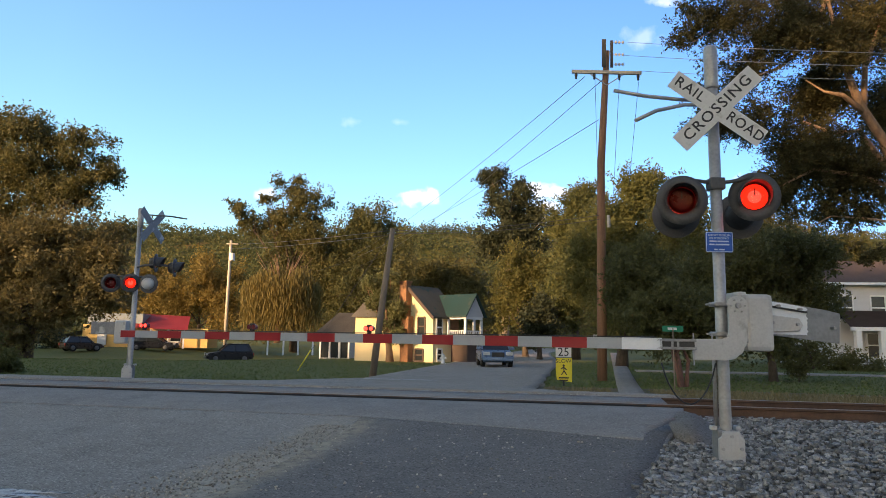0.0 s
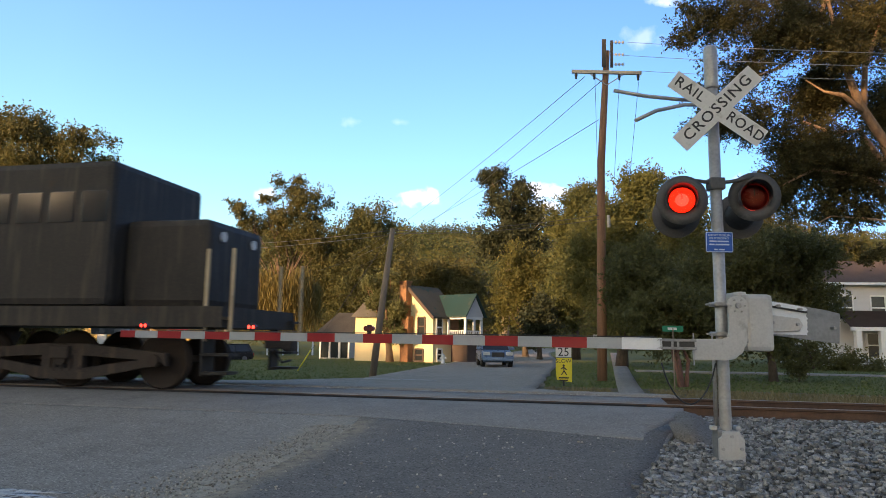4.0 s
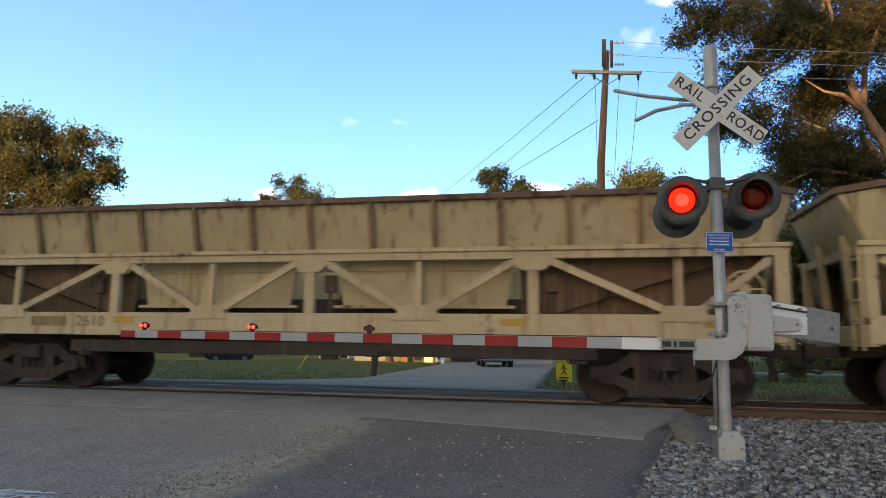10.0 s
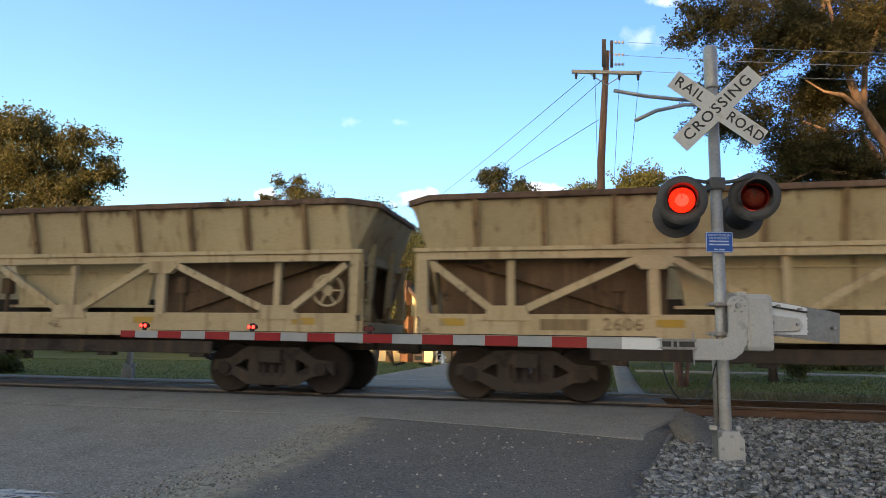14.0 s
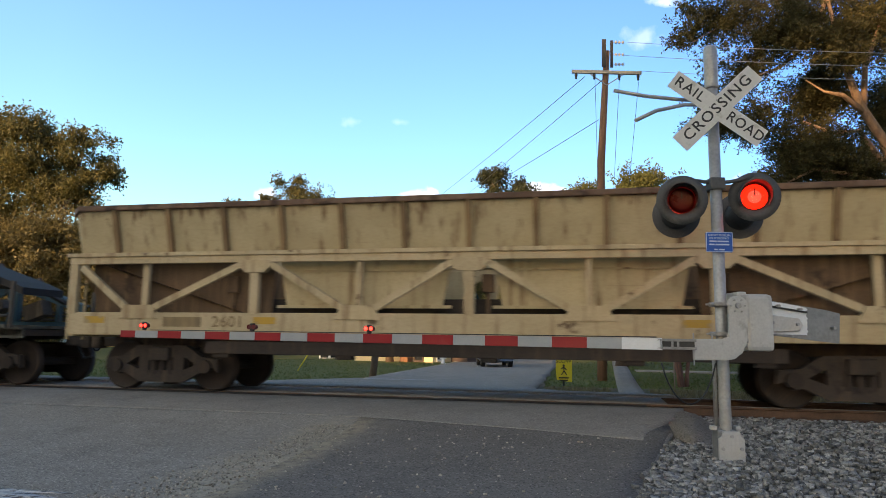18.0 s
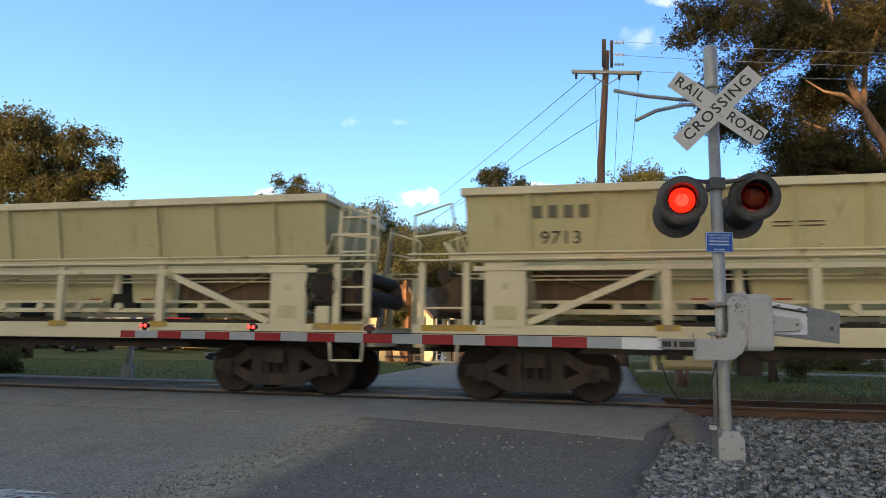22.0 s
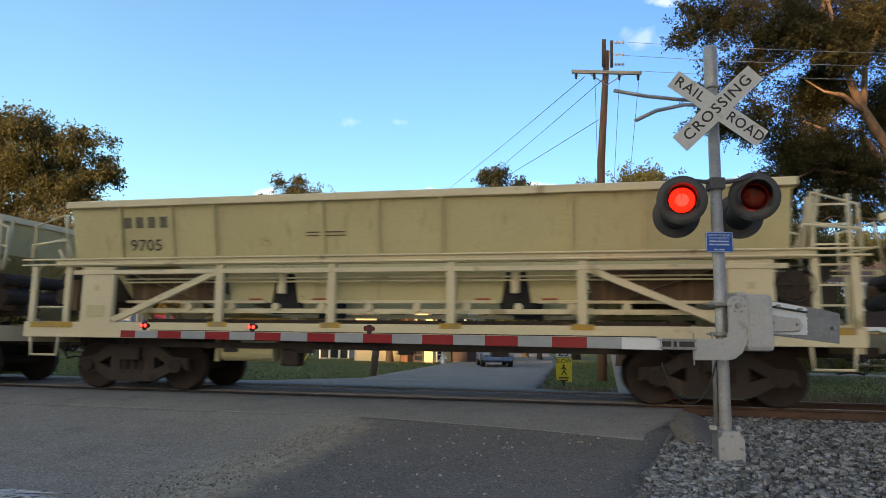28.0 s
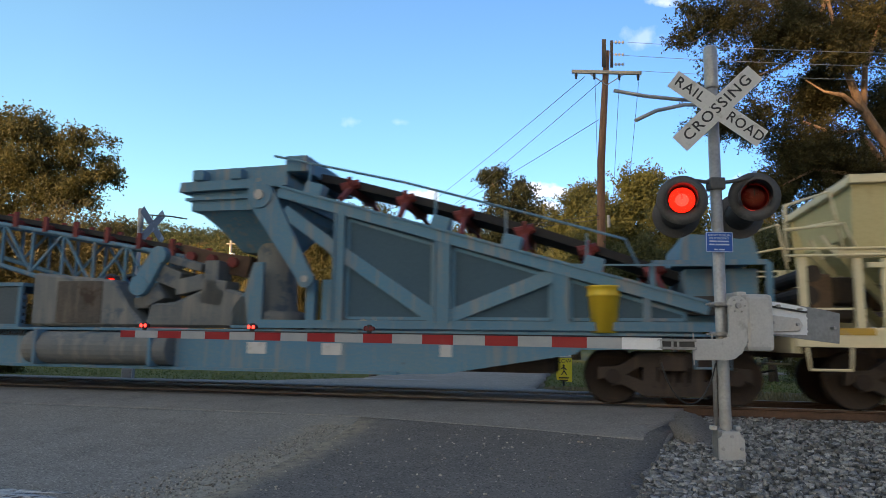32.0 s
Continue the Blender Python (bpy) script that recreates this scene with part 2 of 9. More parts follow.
SEAM_S = -3.45   # the seam in coordinates turned along the track
M_ASPHALT = paving("asphalt_old", (0.288, 0.262, 0.226), (0.238, 0.215, 0.185), (0.188, 0.172, 0.150), ((0.42, 0.365, 0.27), SEAM_S + 0.1, 0.62))
M_STRIP = paving("asphalt_crossing", (0.265, 0.242, 0.215), (0.22, 0.20, 0.18), (0.17, 0.157, 0.142), None, 0.7)
M_PATCH = paving("asphalt_gritty", (0.150, 0.137, 0.122), (0.178, 0.162, 0.143), (0.115, 0.105, 0.094), ((0.40, 0.35, 0.265), SEAM_S + 0.1, 0.62), 1.3)
M_SOIL = mat("roadside_soil", (0.12, 0.095, 0.06), (0.075, 0.07, 0.045), 0.95, scale=1.0, fine=40, bump=0.6, dist=0.03)
M_GRASS = mat("lawn", (0.088, 0.102, 0.029), (0.135, 0.138, 0.046), 0.9, scale=0.22, fine=9, bump=0.9, dist=0.06, c=(0.11, 0.105, 0.04), spots=0.2, spot_scale=0.12, spec=0.15)
M_BLADE = leaf_mat("grass_blades", (0.055, 0.09, 0.02), (0.10, 0.13, 0.036), (0.19, 0.175, 0.075), 0.3)
M_DRY = leaf_mat("dry_grass", (0.10, 0.09, 0.035), (0.20, 0.16, 0.075), (0.3, 0.24, 0.13), 0.3)
M_STONE = mat("ballast_stone", (0.33, 0.318, 0.30), (0.135, 0.13, 0.122), 0.9, scale=8, fine=60, bump=0.4, dist=0.005, island=0.6, spec=0.25)
M_GRIT = mat("seam_gravel", (0.42, 0.37, 0.30), (0.26, 0.225, 0.18), 0.92, scale=8, fine=60, bump=0.3, island=0.5, spec=0.25)
M_BED = mat("ballast_bed", (0.17, 0.16, 0.145), (0.09, 0.085, 0.077), 0.95, scale=6, fine=30, bump=1.0, dist=0.04)
M_RUST = mat("rusty_rail", (0.135, 0.078, 0.05), (0.08, 0.05, 0.036), 0.8, 0.2, scale=5, fine=60, bump=0.2)
M_RAILTOP = mat("polished_rail_top", (0.26, 0.24, 0.22), (0.18, 0.165, 0.15), 0.5, 0.7, scale=3, fine=40, bump=0.05)
M_TIE = mat("creosoted_tie", (0.06, 0.045, 0.035), (0.10, 0.085, 0.07), 0.95, scale=3, fine=30, bump=0.5, stretch=(4, 1, 4), obj=0.3)
M_RUBBER = mat("flangeway_rubber", (0.016, 0.016, 0.016), (0.03, 0.03, 0.03), 0.85)
M_WHITE = mat("road_paint", (0.62, 0.62, 0.6), (0.3, 0.3, 0.29), 0.8, scale=9, fine=50, bump=0.2, c=(0.12, 0.12, 0.12), spots=0.5, spot_scale=14)
M_GALV = mat("galvanised_steel", (0.42, 0.415, 0.405), (0.31, 0.305, 0.30), 0.55, 0.55, scale=4, fine=30, bump=0.06, c=(0.33, 0.32, 0.30), spots=0.25, spot_scale=6)
M_SILVER = mat("aluminium_paint", (0.50, 0.495, 0.475), (0.41, 0.405, 0.39), 0.5, 0.15, scale=3, fine=40, bump=0.05, c=(0.33, 0.32, 0.3), spots=0.2, spot_scale=5, streak=0.25)
M_DARKGALV = mat("weathered_counterweight", (0.27, 0.275, 0.28), (0.19, 0.195, 0.20), 0.6, 0.45, scale=3, fine=30, bump=0.1, c=(0.45, 0.45, 0.44), spots=0.3, spot_scale=3)
M_BLACK = mat("flat_black_paint", (0.022, 0.023, 0.024), (0.036, 0.036, 0.036), 0.6, scale=5, fine=40, bump=0.06)
M_GREYHOOD = mat("weathered_grey_hood", (0.058, 0.060, 0.064), (0.082, 0.083, 0.086), 0.6, scale=5, fine=40, bump=0.08, c=(0.2, 0.2, 0.19), spots=0.1)
M_SIGNWHITE = mat("sign_white", (0.62, 0.615, 0.59), (0.54, 0.535, 0.51), 0.5, scale=2, fine=30, bump=0.02, c=(0.45, 0.44, 0.40), spots=0.2, spot_scale=7, streak=0.15)
M_SIGNBLACK = mat("sign_black", (0.02, 0.02, 0.021), (0.035, 0.035, 0.035), 0.6, bump=0.02)
M_SIGNBLUE = mat("sign_blue", (0.02, 0.10, 0.42), (0.018, 0.085, 0.36), 0.45, bump=0.02)
M_SIGNPRINT = mat("sign_print", (0.55, 0.62, 0.75), (0.45, 0.52, 0.66), 0.5, bump=0.02)
M_YELLOW = mat("sign_yellow", (0.72, 0.60, 0.04), (0.62, 0.5, 0.03), 0.5, bump=0.02)
M_GREEN = mat("sign_green", (0.005, 0.17, 0.09), (0.006, 0.14, 0.075), 0.5, bump=0.02)
M_STRIPERED = mat("reflective_red", (0.30, 0.012, 0.018), (0.255, 0.012, 0.018), 0.42, scale=6, fine=80, bump=0.03, c=(0.28, 0.03, 0.035), spots=0.2)
M_STRIPEWHITE = mat("reflective_white", (0.36, 0.38, 0.40), (0.30, 0.32, 0.34), 0.42, scale=5, fine=80, bump=0.03, c=(0.35, 0.36, 0.37), spots=0.2)
M_ARMWHITE = mat("fibreglass_white", (0.72, 0.74, 0.76), (0.64, 0.66, 0.68), 0.45, bump=0.03)
M_LIT = glow("lit_red_lens", (1.0, 0.02, 0.008), 1.15)
M_LITSPOT = glow("lit_red_lamp", (1.0, 0.03, 0.02), 2.6)
M_DARKRED = mat("unlit_red_lens", (0.085, 0.006, 0.010), (0.12, 0.010, 0.014), 0.3, fine=120, bump=0.3, spec=0.5)
M_LENS = glass_mat("red_lens_glass", (1.0, 0.62, 0.60), 0.05)
M_CABLE = mat("black_cable", (0.015, 0.015, 0.015), (0.03, 0.03, 0.03), 0.5, bump=0.0)
M_WIRE = mat("line_wire", (0.06, 0.06, 0.06), (0.1, 0.1, 0.1), 0.5, 0.3, bump=0.0)
# lighter copy of the line wire, with the light on it in the colour
M_WIRELIGHT = mat("lit_line_wire", (0.24, 0.235, 0.22), (0.18, 0.178, 0.17), 0.6, 0.3, bump=0.0)
M_POLE = mat("brown_wood_pole", (0.25, 0.135, 0.08), (0.15, 0.085, 0.055), 0.85, scale=2, fine=20, bump=0.4, stretch=(6, 6, 0.6))
M_POLEGREY = mat("grey_wood_pole", (0.25, 0.19, 0.14), (0.16, 0.13, 0.10), 0.9, scale=2, fine=20, bump=0.4, stretch=(6, 6, 0.6))
M_POLEPALE = mat("pale_pole", (0.55, 0.48, 0.38), (0.42, 0.37, 0.3), 0.85, scale=2, fine=20, bump=0.3, stretch=(6, 6, 0.6))
M_BARK = mat("bark", (0.12, 0.088, 0.062), (0.058, 0.045, 0.035), 0.95, scale=3, fine=18, bump=1.0, dist=0.04, stretch=(4, 4, 0.8))
# paler copy of the bark: warm sun on the big limb is in its colour
M_BARKLIT = mat("pale_warm_lit_bark", (0.30, 0.19, 0.115), (0.17, 0.11, 0.07), 0.95, scale=3, fine=18, bump=1.0, dist=0.04, stretch=(4, 4, 0.8))
M_BARKRED = mat("reddish_bark", (0.20, 0.10, 0.07), (0.12, 0.065, 0.05), 0.9, scale=3, fine=18, bump=0.6, dist=0.02, stretch=(4, 4, 0.8))

# ------------------------------------------------------------------ mesh helpers


def ob_from(name, bm, material, parent=None, label=""):
    me = bpy.data.meshes.new(name)
    bm.to_mesh(me)
    bm.free()
    for one in (material if isinstance(material, (list, tuple)) else [material]):
        me.materials.append(one)
    ob = new(name, me)
    if parent:
        ob.parent = parent
    if label:
        ob["label"] = label
    return ob


def part(name, bm, material, parent, label=""):
    """Links a bmesh as one mesh under a thing or a part."""
    return ob_from(name, bm, material, parent, label)


def thing(name, m, label, category, group="", kind=""):
    e = new(name)
    e.empty_display_size = 0.2
    e.matrix_world = m
    return tagged(e, label, category, group, kind)


def bmesh_new():
    return bmesh.new()


def box(bm, c, size, rot=None, bevel=0.0, mi=0):
    """A box of the given size round c; rot: Euler degrees."""
    m = Matrix.LocRotScale(c, Euler([radians(a) for a in (rot or (0, 0, 0))]), None)
    r = bmesh.ops.create_cube(bm, size=1.0, matrix=m @ Matrix.Diagonal((*size, 1)))
    if bevel:
        es = list({e for v in r["verts"] for e in v.link_edges})
        out = bmesh.ops.bevel(bm, geom=es, offset=min(bevel, min(size) * 0.45), segments=2, profile=0.6, affect="EDGES")
        fs = out["faces"]
    else:
        fs = {f for v in r["verts"] for f in v.link_faces}
    for f in fs:
        f.material_index = mi
    return bm


def bar(bm, p, q, w, h=None, spin=0.0, mi=0):
    """A rectangular bar from p to q, w wide (across) and h deep."""
    p, q = Vector(p), Vector(q)
    h = h or w
    a = (q - p)
    z = a.normalized()
    x = Vector((0, 1, 0)).cross(z)
    if x.length < 1e-3:
        x = Vector((1, 0, 0))
    x.normalize()
    y = z.cross(x)
    m = Matrix((x, y, z)).transposed().to_4x4()
    m.translation = (p + q) / 2
    r = bmesh.ops.create_cube(bm, size=1.0, matrix=m @ pose(0, 0, 0, 0, 0, spin) @ Matrix.Diagonal((w, h, a.length, 1)))
    for f in {f for v in r["verts"] for f in v.link_faces}:
        f.material_index = mi
    return bm


def rod(bm, p, q, r0, r1=None, seg=10, caps=True):
    p, q = Vector(p), Vector(q)
    a = q - p
    m = a.to_track_quat("Z", "Y").to_matrix().to_4x4()
    m.translation = (p + q) / 2
    bmesh.ops.create_cone(bm, cap_ends=caps, segments=seg, radius1=r0, radius2=r0 if r1 is None else r1, depth=a.length, matrix=m)
    return bm


def tube(bm, pts, radii, seg=8):
    """A tapered tube along points."""
    pts = [Vector(p) for p in pts]
    if isinstance(radii, (int, float)):
        radii = [radii] * len(pts)
    rings = []
    for i, p in enumerate(pts):
        t = (pts[min(i + 1, len(pts) - 1)] - pts[max(i - 1, 0)]).normalized()
        x = t.cross(Vector((0.13, 0.97, 0.21)))
        if x.length < 1e-3:
            x = t.cross(Vector((1, 0, 0)))
        x.normalize()
        y = t.cross(x)
        rings.append([bm.verts.new(p + (x * cos(2 * pi * k / seg) + y * sin(2 * pi * k / seg)) * radii[i]) for k in range(seg)])
    for a, b in zip(rings, rings[1:]):
        for k in range(seg):
            f = bm.faces.new((a[k], a[(k + 1) % seg], b[(k + 1) % seg], b[k]))
            f.smooth = True
    bm.faces.new(rings[0][::-1]), bm.faces.new(rings[-1])
    return bm


def plate(bm, outline, y0, y1, mi=0):
    """An upright plate: outline of (x, z), thick from y0 to y1."""
    a = [bm.verts.new((x, y0, z)) for x, z in outline]
    b = [bm.verts.new((x, y1, z)) for x, z in outline]
    fs = [bm.faces.new(a), bm.faces.new(b[::-1])]
    n = len(a)
    for k in range(n):
        fs.append(bm.faces.new((a[(k + 1) % n], a[k], b[k], b[(k + 1) % n])))
    for f in fs:
        f.material_index = mi
    bmesh.ops.recalc_face_normals(bm, faces=fs)
    return bm


def lathe(bm, profile, m=None, seg=20, caps=True):
    """Turns (r, z) round the z axis."""
    m = m or Matrix()
    rings = []
    for r, z in profile:
        rings.append([bm.verts.new(m @ Vector((r * cos(2 * pi * k / seg), r * sin(2 * pi * k / seg), z))) for k in range(seg)])
    for a, b in zip(rings, rings[1:]):
        for k in range(seg):
            f = bm.faces.new((a[k], a[(k + 1) % seg], b[(k + 1) % seg], b[k]))
            f.smooth = True
    if caps:
        bm.faces.new(rings[0][::-1]), bm.faces.new(rings[-1])
    return bm


def text_part(name, words, size, m, material, parent, depth=0.004, label="", bold=0.0, space=1.0):
    """Raised lettering as a mesh, centred on m, readable along its +z."""
    cu = bpy.data.curves.new(name, "FONT")
    cu.body, cu.size, cu.align_x, cu.align_y, cu.extrude = words, size, "CENTER", "CENTER", depth / 2
    cu.resolution_u, cu.offset, cu.space_character = 3, size * bold, space
    tmp = new(name, cu)
    me = bpy.data.meshes.new_from_object(tmp)
    bpy.data.objects.remove(tmp), bpy.data.curves.remove(cu)
    me.materials.clear()
    me.materials.append(material)
    ob = new(name, me)
    ob.parent = parent
    ob.matrix_basis = m
    if label:
        ob["label"] = label
    return ob


def mesh_np(name, verts, faces_per, material, parent=None):
    """A mesh of many equal polygons from an array (n, k, 3)."""
    n, k, _ = verts.shape
    me = bpy.data.meshes.new(name)
    me.vertices.add(n * k)
    me.vertices.foreach_set("co", verts.reshape(-1).astype(np.float32))
    me.loops.add(n * k)
    me.loops.foreach_set("vertex_index", np.arange(n * k, dtype=np.int32))
    me.polygons.add(n)
    me.polygons.foreach_set("loop_start", np.arange(0, n * k, k, dtype=np.int32))
    me.polygons.foreach_set("loop_total", np.full(n, k, dtype=np.int32))
    me.update(calc_edges=True)
    me.materials.append(material)
    ob = new(name, me)
    if parent:
        ob.parent = parent
    return ob


def grid_mesh(name, xs, ys, height, material, place=None):
    """A sheet over the lists xs, ys; place(x, y) gives plan coordinates if not the same."""
    nx, ny = len(xs), len(ys)
    vs = []
    for y in ys:
        for x in xs:
            px, py = place(x, y) if place else (x, y)
            vs.append((px, py, height(px, py)))
    fs = [(j * nx + i, j * nx + i + 1, (j + 1) * nx + i + 1, (j + 1) * nx + i) for j in range(ny - 1) for i in range(nx - 1)]
    me = bpy.data.meshes.new(name)
    me.from_pydata(vs, [], fs)
    me.materials.append(material)
    for p in me.polygons:
        p.use_smooth = True
    return new(name, me)


# ------------------------------------------------------------------ plan
# Track space: s along the rails (the train's way), v away from the camera from the near rail
RAIL_Z = 0.34
T0 = Vector((0.0, 11.932))
TD, TN = Vector((0.97685, -0.21392)), Vector((0.21392, 0.97685))
TRACK = Matrix.Translation((T0.x + TN.x * 0.7175, T0.y + TN.y * 0.7175, RAIL_Z)) @ pose(0, 0, 0, 0, 0, -12.352)


def plan(s, v):
    p = T0 + TD * s + TN * v
    return p.x, p.y


def to_sv(x, y):
    p = Vector((x, y)) - T0
    return p.dot(TD), p.dot(TN)


def lerp(x, pts):
    if x <= pts[0][0]:
        return pts[0][1]
    for (a, p), (b, q) in zip(pts, pts[1:]):
        if x <= b:
            return p + (q - p) * (x - a) / (b - a)
    return pts[-1][1]


def smooth(t):
    t = min(max(t, 0.0), 1.0)
    return t * t * (3 - 2 * t)


def road_z(x, y):
    s, v = to_sv(x, y)
    return lerp(v, ((-9, 0.0), (-5.5, 0.015), (-3.2, 0.11), (-1.6, 0.262), (-0.5, 0.296), (0.0, 0.282), (0.1, 0.335), (2.0, 0.345), (3.5, 0.27), (6, 0.13), (10, 0.06), (25, 0.02), (60, 0.0)))


def ground_z(x, y):
    s, v = to_sv(x, y)
    z = lerp(v, ((-9, -0.03), (-4.5, -0.02), (-1.4, 0.12), (2.9, 0.12), (4.2, 0.10), (8, 0.0), (20, -0.02), (70, -0.03)))
    z += 0.05 * (noise.noise((x * 0.13, y * 0.13, 3.1)))* smooth((v - 4) / 6)
    z -= 0.7 * smooth((-x - 6) / 12) * smooth((y - 38) / 22)
    z += 0.95 * smooth((-x - 17) / 16) * smooth((y - 48) / 24)
    return z

# ------------------------------------------------------------------ ground, road, track
def spread(near, far, first, grow=1.35):
    out, step, x = [], first, near
    while x < far:
        out.append(x)
        x += step
        if x > 60:
            step *= grow
    return out + [far]


_pos = spread(0.0, 2600.0, 1.6)
GX = [-x for x in _pos[::-1]] + _pos[1:]
GY = [-x for x in spread(0.0, 2600.0, 4.0, 1.6)[::-1]] + spread(0.0, 2600.0, 1.3)[1:]
ground = tagged(grid_mesh("ground", GX, GY, ground_z, M_GRASS), "mown green lawn ground running to the hills", "ground", kind="structure")


def strip_mesh(name, rows, material, height, lift, n=14, wob=0.0, thick=0.06):
    """A paved sheet between two edges: rows of (v, s_left, s_right), in track space, with a skirt."""
    bm = bmesh_new()
    rings = []
    for v, a, b in rows:
        b += wob * noise.noise((v * 1.7, 5.0, 1.0))
        line = []
        for k in range(n + 1):
            f = k / n
            s = a + (b - a) * (1 - (1 - f) ** 2 if (b - a) > 25 else f)
            x, y = plan(s, v)
            line.append(bm.verts.new((x, y, height(x, y) + lift)))
        rings.append(line)
    for p, q in zip(rings, rings[1:]):
        for k in range(n):
            bm.faces.new((p[k], p[k + 1], q[k + 1], q[k])).smooth = True
    edge = [e for e in bm.edges if e.is_boundary]
    ext = bmesh.ops.extrude_edge_only(bm, edges=edge)
    for g in ext["geom"]:
        if isinstance(g, bmesh.types.BMVert):
            g.co.z -= thick
    bmesh.ops.recalc_face_normals(bm, faces=bm.faces)
    return ob_from(name, bm, material)


def vrange(a, b, step):
    n = max(1, int(round((b - a) / step)))
    return [a + (b - a) * k / n for k in range(n + 1)]


STRIP_EDGE = ((-2.9, 3.1), (-2.57, 1.78), (-2.27, -0.07), (-2.18, -0.85), (-2.15, -2.2), (-2.1, -14.0), (-2.05, -90.0))
NEAR_EDGE = ((-30, -1.0), (-9, 2.1), (-5.46, 2.9), (-2.63, 3.5), (-1.5, 3.75), (0, 3.9))
road = tagged(strip_mesh("road", [(v, -90.0, lerp(v, NEAR_EDGE)) for v in vrange(-30, -1.9, 0.4)], M_ASPHALT, road_z, 0.0, 26, 0.12), "worn grey asphalt road in evening shade", "road", kind="structure")
strip = tagged(strip_mesh("road_crossing_strip", [(v, lerp(v, STRIP_EDGE), lerp(v, NEAR_EDGE) + 0.05 - 0.35 * smooth((-0.9 - v) / 1.7)) for v in [-2.9, -2.75, -2.57, -2.42, -2.27, -2.18, -2.15, -2.1] + vrange(-2.05, -0.06, 0.2)], M_STRIP, road_z, 0.014, 26, 0.05, 0.25), "paler asphalt strip laid along the rail", "road", kind="structure")
mid = tagged(strip_mesh("road_between_rails", [(v, -90.0, 3.75) for v in (0.14, 0.5, 0.9, 1.30)], M_STRIP, road_z, -0.003, 10, 0.0, 0.25), "grey asphalt laid between the rails", "road", kind="structure")
FAR_L = ((1.5, -90), (4.2, -90), (4.7, -9.2), (6.5, -6.5), (10, -4.8), (20, -5.3), (42, -6.5), (74, -7.7), (140, -9))
FAR_R = ((1.5, 4.2), (2.4, 4.0), (3.0, 1.9), (6.0, 1.1), (20, 0.8), (37, 0.15), (74, -2.6), (140, -4))
far_road = tagged(strip_mesh("road_beyond", [(v, lerp(v, FAR_L), lerp(v, FAR_R)) for v in vrange(1.52, 12, 0.4) + vrange(13, 140, 2.0)], M_ASPHALT, road_z, 0.012, 22, 0.25, 0.1), "grey asphalt street leading away past the house", "road", kind="structure")
patch = tagged(strip_mesh("road_patch", [(v, lerp(v, ((-9.5, -1.6), (-6.46, -0.55), (-2.62, -0.62), (-2.1, -0.72))), lerp(v, NEAR_EDGE) - 0.03) for v in vrange(-9.5, -2.05, 0.35)], M_PATCH, road_z, 0.006, 12, 0.2, 0.05), "dark gritty asphalt patch beside the ballast", "road patch", kind="structure")
path = tagged(strip_mesh("pavement", [(v, lerp(v, ((4.2, 3.15), (85, 5.0))), lerp(v, ((4.2, 3.75), (85, 6.2)))) for v in vrange(4.2, 85, 2.5)], M_STRIP, ground_z, 0.05, 3, 0.0, 0.08), "narrow grey concrete pavement across the lawn", "pavement", kind="structure")
drive = tagged(strip_mesh("pavement_cross", [(v, 4.6, 60.0) for v in (22.0, 22.8, 23.6)], M_STRIP, ground_z, 0.045, 12, 0.0, 0.08), "pale concrete walk along the far lawn", "pavement", kind="structure")
verge = tagged(strip_mesh("ground_verge", [(v, 1.6 if v < 5 else lerp(v, FAR_R) - 0.2, 60.0) for v in vrange(2.3, 8.5, 0.6)], M_SOIL, ground_z, 0.03, 24, 0.0, 0.06), "brown worn verge beside the track", "verge", kind="structure")
bed = tagged(strip_mesh("ground_ballast_bed", [(v, lerp(v, NEAR_EDGE) - 0.5 if v < 0 else 4.0, 70.0) for v in vrange(-9, 2.9, 0.35)], M_BED, ground_z, 0.035, 40, 0.0, 0.05), "grey crushed stone ballast bed", "ballast", kind="structure")
bed_west = tagged(strip_mesh("ground_track_bed", [(v, -160.0, -13.5) for v in (2.2, 3.2, 4.2, 5.0)], M_BED, ground_z, 0.03, 20, 0.0, 0.05), "gravel shoulder beside the track", "ballast", kind="structure")

# stop line at the near side, worn
stop_line = tagged(strip_mesh("road_stop_line", [(v, -8.0, -1.5 - 0.5 * abs(sin(v * 19))) for v in vrange(-7.0, -6.60, 0.04)], M_WHITE, road_z, 0.005, 12, 0.1, 0.003), "worn white painted stop line", "road marking", kind="structure")
far_line = tagged(strip_mesh("road_far_line", [(v, -4.6, -2.2) for v in (9.2, 9.45)], M_WHITE, road_z, 0.018, 6, 0.0, 0.003), "worn white painted line on the street", "road marking", kind="structure")


def rail(v, name):
    base = thing(name, TRACK, "brown rusty steel rail with a polished head", "rail", "rails of the track", "structure")
    y = v - 0.7175
    prof = ((-0.07, -0.18), (0.07, -0.18), (0.07, -0.168), (0.012, -0.145), (0.01, -0.045), (0.036, -0.035), (0.036, -0.006), (-0.036, -0.006), (-0.036, -0.035), (-0.01, -0.045), (-0.012, -0.145), (-0.07, -0.168))
    bm = bmesh_new()
    a = [bm.verts.new((-250, y + p, z)) for p, z in prof]
    b = [bm.verts.new((250, y + p, z)) for p, z in prof]
    for k in range(len(prof)):
        bm.faces.new((a[k], a[(k + 1) % len(prof)], b[(k + 1) % len(prof)], b[k]))
    bmesh.ops.recalc_face_normals(bm, faces=bm.faces)
    part("web", bm, M_RUST, base)
    bm = bmesh_new()
    box(bm, (0, y, -0.003), (500, 0.066, 0.007), bevel=0.002)
    part("head", bm, M_RAILTOP, base, "bright worn steel running surface")
    return base


